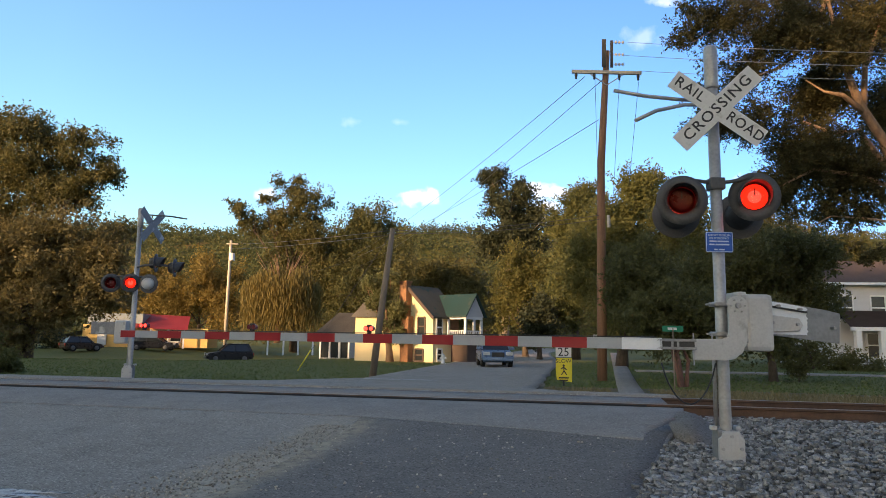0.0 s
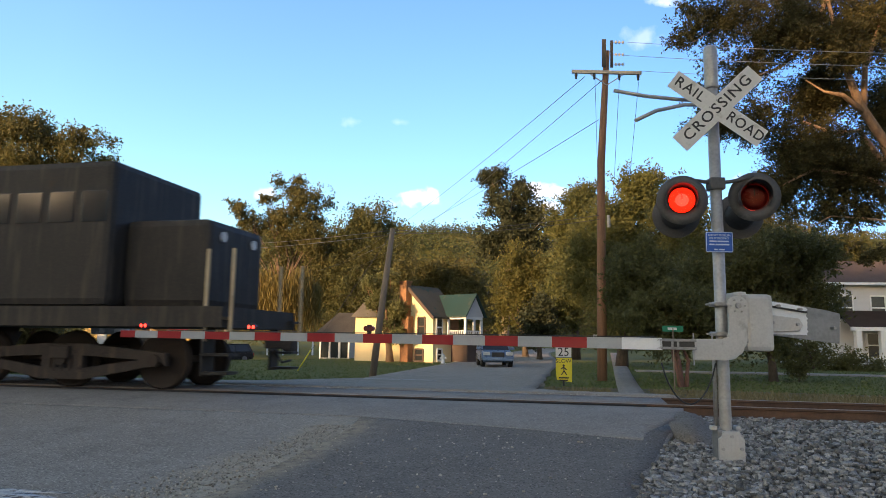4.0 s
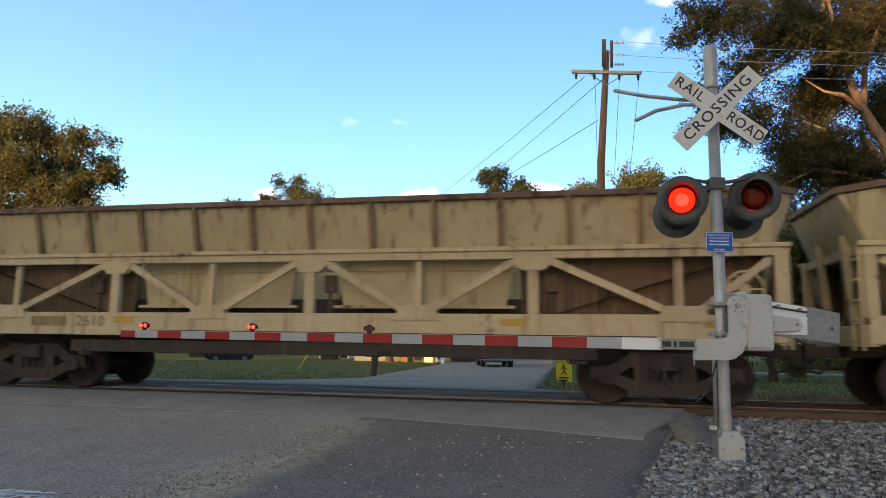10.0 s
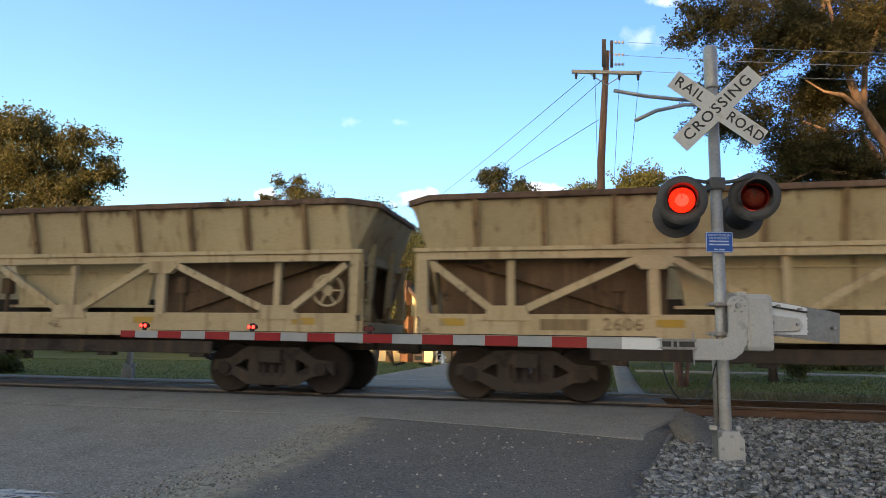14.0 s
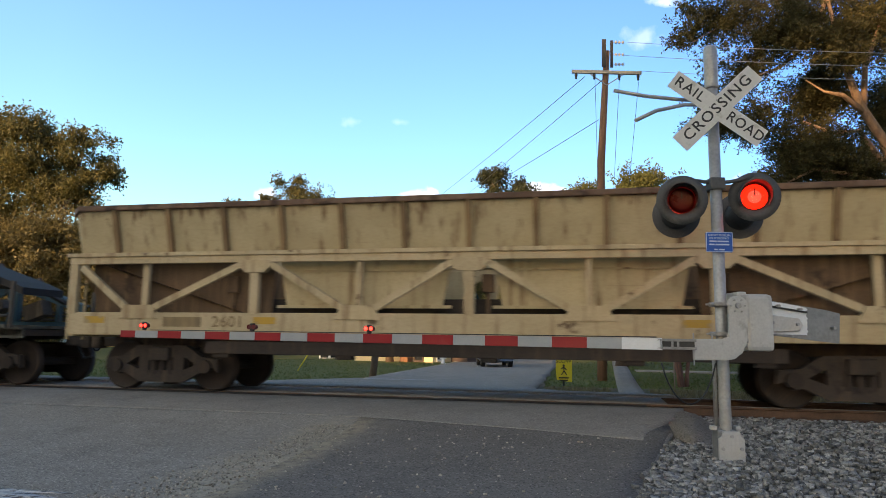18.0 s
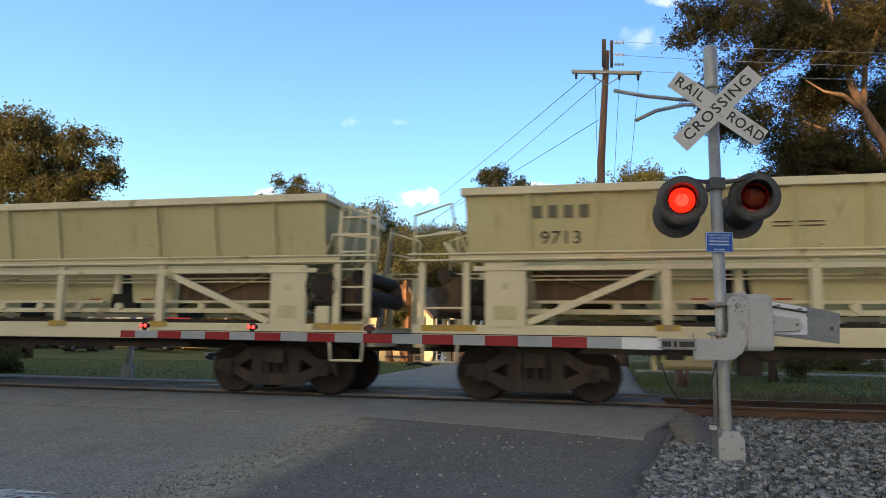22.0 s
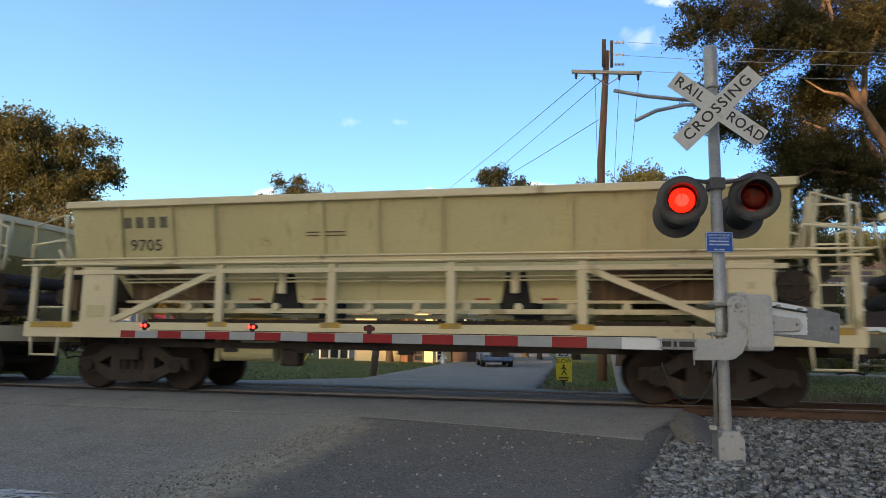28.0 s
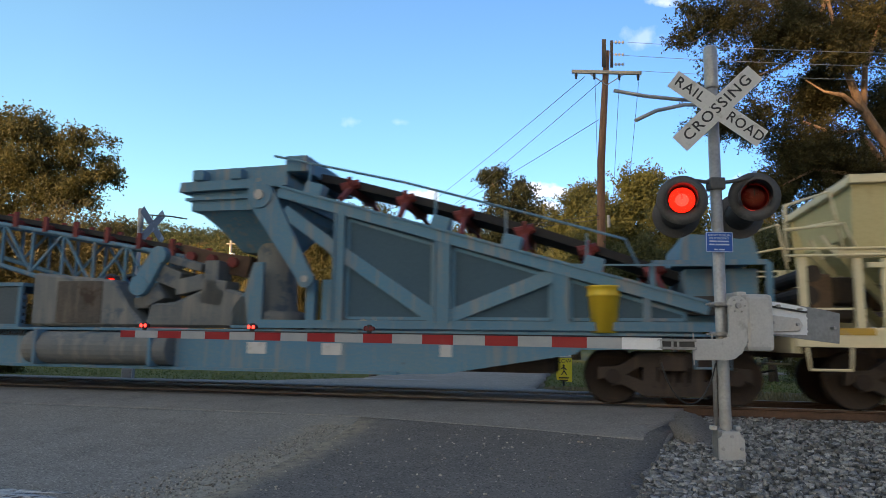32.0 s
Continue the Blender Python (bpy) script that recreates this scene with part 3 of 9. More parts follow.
near_rail, far_rail = rail(0.0, "rail"), rail(1.435, "rail")
gap = thing("flangeway", TRACK, "dark rubber flangeway filler along the rails", "flangeway", kind="structure")
for v, zt in ((0.085, -0.055), (1.345, -0.022), (-0.075, -0.016), (1.512, -0.02)):
    bm = bmesh_new()
    box(bm, (-43, v - 0.7175, zt - 0.06), (92.8, 0.075, 0.12))
    part("filler", bm, M_RUBBER, gap)

ties = thing("track_ties", TRACK @ pose(0, 0, -0.19), "dark creosoted wooden ties under the rails", "railway ties", kind="structure")
tie_bm = bmesh_new()
box(tie_bm, (0, 0, -0.08), (0.22, 2.6, 0.17), bevel=0.012)
tie_mesh = None
rng = random.Random(4)
for k in range(64):
    if tie_mesh is None:
        o = part("tie", tie_bm, M_TIE, ties)
        tie_mesh = o.data
    else:
        o = new("tie", tie_mesh)
        o.parent = ties
    o.matrix_basis = pose(4.3 + 0.52 * k, rng.uniform(-0.05, 0.05), rng.uniform(-0.012, 0.0), 0, 0, rng.uniform(-1.2, 1.2))

# crushed stone
_ico = []
for seed in range(8):
    r = np.random.RandomState(seed)
    v = np.array([(x, y, z) for x in (-1, 1) for y in (-1, 1) for z in (-1, 1)], float) * 0.72
    v += r.uniform(-0.38, 0.38, (8, 3))
    v *= np.array([1.0, r.uniform(0.6, 0.95), r.uniform(0.5, 0.85)])
    _ico.append(v)
ICO_F = np.array([(0, 1, 3), (0, 3, 2), (4, 6, 7), (4, 7, 5), (0, 4, 5), (0, 5, 1), (2, 3, 7), (2, 7, 6), (0, 2, 6), (0, 6, 4), (1, 5, 7), (1, 7, 3)])


def stones(name, places, sizes, material, seed, label, category):
    """Many stones in one mesh: shared-vertex lumps, randomly turned."""
    r = np.random.RandomState(seed)
    n = len(places)
    vs = np.empty((n, 8, 3))
    a = r.uniform(0, 2 * pi, n)
    tilt = r.uniform(-0.7, 0.7, n)
    for k in range(n):
        v = _ico[k % 8] * sizes[k]
        ca, sa, ct, st = cos(a[k]), sin(a[k]), cos(tilt[k]), sin(tilt[k])
        x, y, z = v[:, 0], v[:, 1] * ct - v[:, 2] * st, v[:, 1] * st + v[:, 2] * ct
        vs[k] = np.stack((x * ca - y * sa, x * sa + y * ca, z), 1) + places[k]
    faces = (ICO_F[None] + (np.arange(n) * 8)[:, None, None]).reshape(-1, 3)
    me = bpy.data.meshes.new(name)
    me.vertices.add(n * 8)
    me.vertices.foreach_set("co", vs.reshape(-1).astype(np.float32))
    m = len(faces)
    me.loops.add(m * 3)
    me.loops.foreach_set("vertex_index", faces.reshape(-1).astype(np.int32))
    me.polygons.add(m)
    me.polygons.foreach_set("loop_start", np.arange(0, m * 3, 3, dtype=np.int32))
    me.polygons.foreach_set("loop_total", np.full(m, 3, dtype=np.int32))
    me.update(calc_edges=True)
    me.materials.append(material)
    return tagged(new(name, me), label, category, kind="stuff")


def ballast():
    r = np.random.RandomState(11)
    pts, sz = [], []
    while len(pts) < 32000:
        v = r.uniform(-8.6, -0.1) if r.rand() < 0.86 else r.uniform(0.1, 2.9)
        s = lerp(v, NEAR_EDGE) + (r.rand() ** 1.7) * 15 + r.normal(0, 0.06) + 0.10
        if (v > 0 and s < 4.0) or (v > -2.75 and s < 4.02 + 0.1 * r.rand()):
            continue
        x, y = plan(s, v)
        size = 0.014 + 0.031 * r.rand() ** 1.7
        z = ground_z(x, y) + 0.04 + size * r.uniform(0.0, 0.55)
        if s < lerp(v, NEAR_EDGE) + 0.12:
            z = max(z, road_z(x, y) + size * 0.2)
        if -0.08 < v < 0.08 or 1.35 < v < 1.52:
            continue
        pts.append((x, y, z)), sz.append(size)
    stones("ballast_stones", pts, sz, M_STONE, 3, "loose grey crushed stone ballast beside the rails", "ballast")
    pts, sz = [], []
    for _ in range(2600):
        f = r.rand()
        v = -2.75 - f * 6.0
        mid_s = lerp(v, ((-9.5, -2.0), (-6.46, -0.95), (-2.62, -0.85)))
        s = mid_s + r.normal(0, 0.16 + 0.12 * f)
        x, y = plan(s, v)
        size = 0.004 + 0.010 * r.rand() ** 2
        pts.append((x, y, road_z(x, y) + 0.006)), sz.append(size)
    for _ in range(420):
        v = r.uniform(-7.5, -2.7)
        s = r.uniform(-0.8, lerp(v, NEAR_EDGE))
        x, y = plan(s, v)
        pts.append((x, y, road_z(x, y) + 0.008)), sz.append(0.005 + 0.014 * r.rand() ** 2)
    stones("seam_gravel", pts, sz, M_GRIT, 5, "pale loose gravel along the asphalt seam", "gravel")


ballast()


def lump(name, centre, size, material, label, category, seed, kind=""):
    """A rough rounded heap, sunk into the ground."""
    bm = bmesh_new()
    bmesh.ops.create_uvsphere(bm, u_segments=28, v_segments=16, radius=1.0)
    for w in bm.verts:
        k = 1 + 0.22 * noise.noise(w.co * 1.6 + Vector((seed, 0, 0))) + 0.08 * noise.noise(w.co * 5 + Vector((0, seed, 0)))
        w.co = Vector((w.co.x * size[0], w.co.y * size[1], w.co.z * size[2])) * k
    for f in bm.faces:
        f.smooth = True
    ob = ob_from(name, bm, material)
    ob.matrix_world = pose(*centre, 0, 0, -12)
    return tagged(ob, label, category, kind=kind)


lump("road_apron", (3.36, 9.55, 0.0), (0.42, 1.35, 0.33), M_PATCH, "rounded brown asphalt end of the crossing strip", "road edge", 3.0, "structure")
lump("asphalt_lump", (3.55, 8.0, 0.02), (0.11, 0.16, 0.10), M_PATCH, "dark broken asphalt lump lying on the ballast", "asphalt lump", 9.0)
lump("asphalt_lump", (3.63, 7.62, 0.02), (0.12, 0.15, 0.085), M_PATCH, "brown broken asphalt lump lying on the ballast", "asphalt lump", 5.0)


def tufts(name, n, where, height, width, material, seed, label, category="grass"):
    """Grass: upright three-cornered blades in one mesh."""
    r = np.random.RandomState(seed)
    base = np.array([where(r) for _ in range(n)])
    a = r.uniform(0, pi, n)
    h = r.uniform(0.5, 1.2, n) * height
    w = r.uniform(0.6, 1.3, n) * width
    d = np.stack((np.cos(a), np.sin(a), np.zeros(n)), 1) * w[:, None]
    lean = np.stack((r.normal(0, 0.35, n), r.normal(0, 0.35, n), np.ones(n)), 1) * h[:, None]
    ob = mesh_np(name, np.stack((base - d, base + d, base + lean), 1), 3, material)
    return tagged(ob, label, category, kind="stuff")


def lawn_point(r):
    while True:
        y = 15 + 34 * r.rand() ** 1.4
        x = r.uniform(-0.72, 0.72) * y
        s, v = to_sv(x, y)
        if v < 4.6 or lerp(v, FAR_L) - 0.1 < s < lerp(v, FAR_R) + 0.1:
            continue
        return x, y, ground_z(x, y)


def verge_point(r):
    while True:
        s, v = r.uniform(1.4, 16), r.uniform(2.4, 7.5)
        if s < lerp(v, FAR_R) or (3.0 < s < 4.0 and v > 4):
            continue
        x, y = plan(s, v)
        return x, y, ground_z(x, y) + 0.02


tufts("lawn_grass", 30000, lawn_point, 0.05, 0.03, M_BLADE, 21, "short green mown lawn grass")
tufts("verge_grass", 9000, verge_point, 0.12, 0.02, M_DRY, 22, "dry straw-coloured grass on the verge")

# ------------------------------------------------------------------ crossing signals
def flasher(parent, x, z, yaw, name="flasher", front=-1):
    """A lamp unit that looks along local -y after its yaw: housing, background disc, hood, lens; inside, a turning lamp."""
    e = new(name)
    e.parent = parent
    e.matrix_basis = pose(x, 0, z, 0, 0, yaw)
    bm = bmesh_new()
    lathe(bm, ((0.001, 0.30), (0.05, 0.30), (0.13, 0.285), (0.165, 0.23), (0.172, 0.13), (0.172, 0.108)), pose(0, 0, 0, -90), 24, False)
    part("housing", bm, M_BLACK, e)
    bm = bmesh_new()
    lathe(bm, ((0.16, 0.125), (0.272, 0.125), (0.28, 0.118), (0.28, 0.108), (0.16, 0.105), (0.16, 0.125)), pose(0, 0, 0, -90), 32, False)
    part("background", bm, M_GREYHOOD, e, "dark grey round background disc")
    # hood: an open visor, longer above than below
    bm = bmesh_new()
    n, rings = 28, []
    for r_in in (0.178, 0.17):
        lo, hi = [], []
        for k in range(n + 1):
            a = radians(-35 + 250 * k / n)
            d = 0.06 + 0.20 * (0.5 + 0.5 * sin(a)) ** 0.8
            lo.append(bm.verts.new((r_in * cos(a), 0.107, r_in * sin(a))))
            hi.append(bm.verts.new((r_in * cos(a) * 0.98, 0.107 - d, r_in * sin(a) * 0.98)))
        rings.append((lo, hi))
    for (a, b) in rings:
        for k in range(n):
            bm.faces.new((a[k], a[k + 1], b[k + 1], b[k])).smooth = True
    for k in range(n):
        bm.faces.new((rings[0][1][k], rings[0][1][k + 1], rings[1][1][k + 1], rings[1][1][k]))
    part("hood", bm, M_GREYHOOD, e, "deep grey sun hood")
    bm = bmesh_new()
    lathe(bm, ((0.157, 0.10), (0.157, 0.096), (0.13, 0.072), (0.08, 0.054), (0.02, 0.048), (0.001, 0.048)), pose(0, 0, 0, -90), 28)
    lens = part("lens", bm, M_LENS, e, "round red glass lens")
    lens.visible_shadow = False
    bm = bmesh_new()
    box(bm, (0, 0.094, 0.055), (0.011, 0.006, 0.09))
    part("bulb_post", bm, M_BLACK, e)
    rotor = new("lamp_rotor")
    rotor.parent = e
    rotor.matrix_basis = pose(0, 0.155, 0)
    bm = bmesh_new()
    lathe(bm, ((0.150, -0.012), (0.150, -0.03), (0.09, -0.046), (0.001, -0.05)), pose(0, 0, 0, -90), 24)
    part("reflector", bm, M_LIT, rotor, "glowing red reflector")
    bm = bmesh_new()
    lathe(bm, ((0.075, -0.0475), (0.04, -0.0515), (0.001, -0.053)), pose(0, 0, 0, -90), 18)
    part("bulb_glow", bm, M_LITSPOT, rotor, "bright lit bulb")
    bm = bmesh_new()
    lathe(bm, ((0.150, -0.012), (0.151, 0.012), (0.10, 0.03), (0.001, 0.035)), pose(0, 0, 0, -90), 24)
    part("shutter", bm, M_DARKRED, rotor, "dark red shutter")
    return e, rotor


def back_flasher(parent, x, z, yaw):
    return flasher(parent, x, z, yaw, "flasher")


ROTORS_A, ROTORS_B = [], []   # the lamps that flash in turn


def crossbuck(parent, x, z, y, yaw=0, words=True):
    g = new("crossbuck")
    g.parent = parent
    g.matrix_basis = pose(x, y, z, 0, 0, yaw)
    for tilt, off, kind in ((-37, 0.0, 0), (44, -0.014, 1)):
        bm = bmesh_new()
        box(bm, (0, 0, 0), (1.22, 0.006, 0.229), bevel=0.002)
        b = part("blade", bm, M_SIGNWHITE if words else M_DARKGALV, g, "white crossbuck blade with black letters" if words else "bare metal back of a crossbuck blade")
        b.matrix_basis = pose(0, off, 0, 0, -tilt, 0)
        if words:
            face = pose(0, -0.0055, 0, 90)
            if kind:
                text_part("lettering", "CROSSING", 0.172, face @ pose(0, 0, 0), M_SIGNBLACK, b, bold=0.008, space=1.16).matrix_basis = pose(0, -0.0055, 0.004, 90) @ Matrix.Diagonal((1.12, 1, 1, 1))
            else:
                text_part("lettering", "RAIL", 0.172, face, M_SIGNBLACK, b, bold=0.008, space=1.14).matrix_basis = pose(-0.38, -0.0055, 0.004, 90)
                text_part("lettering", "ROAD", 0.172, face, M_SIGNBLACK, b, bold=0.008, space=1.1).matrix_basis = pose(0.375, -0.0055, 0.004, 90) @ Matrix.Diagonal((0.92, 1, 1, 1))
        for bx in (-0.06, 0.06):
            bb = bmesh_new()
            rod(bb, (bx, -0.009, 0.07), (bx, 0.0, 0.07), 0.011, seg=8)
            part("bolt", bb, M_GALV, b)
    bm = bmesh_new()
    box(bm, (0, 0.045, 0), (0.16, 0.08, 0.2), bevel=0.01)
    part("bracket", bm, M_GALV, g)
    return g


def mast(m, near):
    lab = "silver steel crossing signal with flashers, crossbuck and lowered gate" if near else "silver steel crossing signal across the track"
    e = thing("crossing_signal", m, lab, "crossing signal", "crossing signals")
    top = 4.78 if near else 4.6
    bm = bmesh_new()
    tube(bm, [(0, 0, 0.1), (0, 0, 0.42), (0, 0, top - 0.52)], [0.068, 0.064, 0.064], 20)
    part("pole", bm, M_GALV, e, "galvanised steel pole")
    bm = bmesh_new()
    lathe(bm, ((0.072, top - 0.52), (0.078, top - 0.5), (0.078, top - 0.03), (0.06, top), (0.01, top + 0.01)), None, 20)
    part("pole_cap_sleeve", bm, M_GALV, e)
    # junction box base
    bm = bmesh_new()
    box(bm, (-0.01, 0.03, 0.20), (0.21, 0.19, 0.38), bevel=0.03)
    box(bm, (-0.01, 0.02, 0.01), (0.27, 0.24, 0.06), bevel=0.01)
    # darker metal than the cover imitates the shaded gap around it
    base = part("base_box", bm, M_DARKGALV, e, "cast junction box base, darkened to outline its cover")
    bm = bmesh_new()
    plate(bm, [(-0.14, 0.06), (-0.14, 0.30), (-0.10, 0.33), (-0.09, 0.38), (0.09, 0.38), (0.10, 0.33), (0.14, 0.30), (0.14, 0.06), (0.08, 0.03), (0.0, -0.01), (-0.08, 0.03)], -0.15, -0.115)
    bmesh.ops.bevel(bm, geom=bm.edges[:], offset=0.006, segments=1, affect="EDGES")
    part("cover", bm, M_SILVER, base, "scalloped cover plate")
    for cx, cz in ((0.0, 0.33), (0.0, 0.05), (-0.1, 0.2), (0.1, 0.2)):
        bm = bmesh_new()
        rod(bm, (cx, -0.17, cz), (cx, -0.14, cz), 0.018, seg=8)
        part("bolt", bm, M_GALV, base)
    bm = bmesh_new()
    box(bm, (0, 0.03, -0.04), (0.40, 0.40, 0.10), bevel=0.02)
    part("footing", bm, M_STRIP, e, "concrete footing")
    for cx, cz in ((-0.13, 0.40), (0.13, 0.40)):
        bm = bmesh_new()
        box(bm, (cx, 0.02, cz), (0.06, 0.09, 0.05), bevel=0.015)
        part("lug", bm, M_SILVER, e)
    # conduit beside the pole
    bm = bmesh_new()
    tube(bm, [(-0.09, 0.03, 0.42), (-0.085, 0.03, 1.15), (-0.06, 0.04, 1.3)], 0.025, 8)
    part("conduit", bm, M_GALV, e)
    return e


# near signal, facing the road user
NEAR = mast(pose(3.115, 7.6, 0.0, 0, 0, 0), True)
crossbuck(NEAR, 0.015, 3.99, -0.10, -4)
arm = bmesh_new()
tube(arm, [(-0.42, -0.02, 3.17), (-0.2, 0.0, 3.16), (0, 0.0, 3.13), (0.2, 0.0, 3.16), (0.44, -0.02, 3.22)], 0.022, 8)
box(arm, (0, 0, 3.12), (0.17, 0.17, 0.14), bevel=0.02)
part("cross_arm", arm, M_GREYHOOD, NEAR, "grey lamp cross arm with clamp")
for x, z, yaw, store in ((-0.43, 2.92, -17, ROTORS_A), (0.40, 2.97, -17, ROTORS_B)):
    f, r = flasher(NEAR, x, z, yaw)
    f.matrix_basis = pose(x, -0.12, z, 5, 0, yaw)
    store.append(r)
    bm = bmesh_new()
    tube(bm, [(x * 0.97, 0.0, 3.17), (x, 0.03, z + 0.24), (x, 0.06, z + 0.15)], 0.02, 8)
    part("hanger", bm, M_GREYHOOD, NEAR)
# lamps for the other way, seen from behind
for x, z, yaw in ((-0.25, 2.86, 168), (0.52, 2.86, 168)):
    f, r = flasher(NEAR, x, z, yaw)
    f.matrix_basis = pose(x, 0.66, z, 0, 0, yaw)
    (ROTORS_B if x > 0 else ROTORS_A).append(r)
# blue notice plate
bm = bmesh_new()
plate(bm, [(-0.155, -0.1), (-0.14, -0.115), (0.14, -0.115), (0.155, -0.1), (0.155, 0.1), (0.14, 0.115), (-0.14, 0.115), (-0.155, 0.1)], -0.003, 0.003)
note = part("notice_plate", bm, M_SIGNBLUE, NEAR, "blue emergency notice plate with rows of pale print")
note.matrix_basis = pose(-0.02, -0.085, 2.44, 0, 0, 2)
text_part("lettering", "REPORT PROBLEM", 0.031, pose(0, -0.005, 0.075, 90), M_SIGNPRINT, note, 0.003, "pale printed words")
text_part("lettering", "OR EMERGENCY", 0.031, pose(0, -0.005, 0.042, 90), M_SIGNPRINT, note, 0.003, "pale printed words")
for k, (w, z) in enumerate(((0.23, 0.008), (0.24, -0.028), (0.13, -0.085))):
    x0, words = -w / 2, (0.4, 0.6) if k != 1 else (0.3, 0.7)
    for share in words:
        bm = bmesh_new()
        box(bm, (x0 + w * share / 2 - 0.004, -0.005, z), (w * share - 0.012, 0.003, 0.016))
        part("print_line", bm, M_SIGNPRINT, note)
        x0 += w * share
bm = bmesh_new()
for (a, b) in (((-0.148, -0.108), (0.148, -0.108)), ((-0.148, 0.108), (0.148, 0.108)), ((-0.148, -0.108), (-0.148, 0.108)), ((0.148, -0.108), (0.148, 0.108))):
    bar(bm, (a[0], -0.0045, a[1]), (b[0], -0.0045, b[1]), 0.006, 0.003)
part("rim", bm, M_SIGNPRINT, note)
# bent brackets reaching over the road side
for pts in (((-1.14, 0.02, 4.235), (-0.78, 0.0, 4.165), (-0.4, 0.0, 4.13), (-0.02, 0.02, 4.12)), ((-1.0, -0.35, 3.75), (-0.74, -0.25, 3.90), (-0.36, -0.1, 4.03), (-0.02, 0.0, 4.07))):
    bm = bmesh_new()
    tube(bm, pts, 0.022, 8)
    part("bracket_tube", bm, M_GALV, NEAR, "bent steel bracket tube")

# gate mechanism, arm and counterweight; local x runs along the arm to its tip
ARM_YAW = 161.37
GATE = thing("crossing_gate", pose(3.115, 7.6, 0.0), "silver gate mechanism with lowered red and white striped arm", "crossing gate")
bm = bmesh_new()
box(bm, (0.335, -0.03, 1.545), (0.31, 0.36, 0.62), bevel=0.05)
box(bm, (0.16, -0.03, 1.58), (0.10, 0.33, 0.60), bevel=0.02)
mech = part("mechanism_case", bm, M_SILVER, GATE, "grey painted gate mechanism case")
for z in (1.35, 1.82):
    bm = bmesh_new()
    box(bm, (0.17, -0.2, z), (0.06, 0.03, 0.05), bevel=0.008)
    part("hinge", bm, M_GALV, mech)
bm = bmesh_new()
rod(bm, (0.02, -0.16, 1.80), (0.2, -0.2, 1.79), 0.012, seg=8)
part("latch_rod", bm, M_GALV, mech)
for z in (1.75, 1.42):
    bm = bmesh_new()
    box(bm, (0, 0, z), (0.20, 0.2, 0.05), bevel=0.01)
    rod(bm, (-0.14, -0.07, z), (0.1, -0.07, z), 0.012, seg=8)
    rod(bm, (-0.14, 0.07, z), (0.1, 0.07, z), 0.012, seg=8)
    part("pole_clamp", bm, M_GALV, GATE)
bm = bmesh_new()
# cranked support arm plate
L = [(-0.42, 1.36), (-0.10, 1.36), (-0.045, 1.385), (-0.03, 1.43), (-0.02, 1.72)]
L += [(0.075 + 0.115 * cos(radians(a)), 1.72 + 0.11 * sin(radians(a))) for a in range(170, -1, -20)]
L += [(0.19, 1.60), (0.165, 1.35), (0.11, 1.22), (0.02, 1.15), (-0.08, 1.135), (-0.42, 1.135)]
plate(bm, L, -0.27, -0.23)
bmesh.ops.bevel(bm, geom=[e for e in bm.edges if abs(e.verts[0].co.y - e.verts[1].co.y) < 1e-4], offset=0.008, segments=2, affect="EDGES")
crank = part("support_arm", bm, M_SILVER, GATE, "cranked silver support arm")
for k in range(6):
    a = radians(60 * k)
    bm = bmesh_new()
    rod(bm, (0.075 + 0.075 * cos(a), -0.285, 1.72 + 0.07 * sin(a)), (0.075 + 0.075 * cos(a), -0.26, 1.72 + 0.07 * sin(a)), 0.011, seg=6)
    part("bolt", bm, M_GALV, crank)
bm = bmesh_new()
rod(bm, (0.075, -0.30, 1.72), (0.075, -0.1, 1.72), 0.03, seg=12)
part("pivot_shaft", bm, M_GALV, crank)
for x in (-0.41, -0.21):
    bm = bmesh_new()
    rod(bm, (x, -0.25, 1.08), (x, -0.25, 1.42), 0.008, seg=6)
    part("u_bolt", bm, M_GALV, crank)
# counterweight side: flat arm and weights
bm = bmesh_new()
plate(bm, [(0.50, 1.80), (1.13, 1.70), (1.30, 1.66), (1.275, 1.33), (0.50, 1.42)], -0.05, 0.0)
cw = part("counterweight_arm", bm, M_DARKGALV, GATE, "weathered grey counterweight plate")
bm = bmesh_new()
plate(bm, [(0.47, 1.64), (0.83, 1.60), (0.87, 1.53), (0.83, 1.46), (0.47, 1.44)], -0.085, -0.05)
bmesh.ops.bevel(bm, geom=bm.edges[:], offset=0.008, segments=1, affect="EDGES")
part("weight", bm, M_SILVER, cw, "pale cast weight")
bm = bmesh_new()
rp = random.Random(8)
o = [(0.505, 1.79), (0.80, 1.745)] + [(0.93 + rp.uniform(-0.012, 0.012), 1.72 - 0.3 * k / 15) for k in range(16)] + [(0.505, 1.425)]
plate(bm, o, -0.0535, -0.05)
part("white_overpaint", bm, M_ARMWHITE, cw, "ragged white overpaint")
bm = bmesh_new()
box(bm, (0.72, -0.06, 1.70), (0.42, 0.03, 0.02), rot=(0, 9, 0))
part("slot_bar", bm, M_BLACK, cw)
for x, z in ((0.53, 1.55), (0.80, 1.535), (0.60, 1.735), (0.84, 1.70), (1.20, 1.50)):
    bm = bmesh_new()
    rod(bm, (x, -0.115, z), (x, -0.04, z), 0.018, seg=6)
    part("bolt", bm, M_GALV, cw)
# arm
ARM = new("gate_arm")
ARM.parent = GATE
ARM["label"] = "long striped gate arm with small red lamps"
ARM.matrix_basis = pose(-0.503, -0.25, 1.30, 0, -0.34, ARM_YAW) @ Matrix.Scale(0.9675, 4)


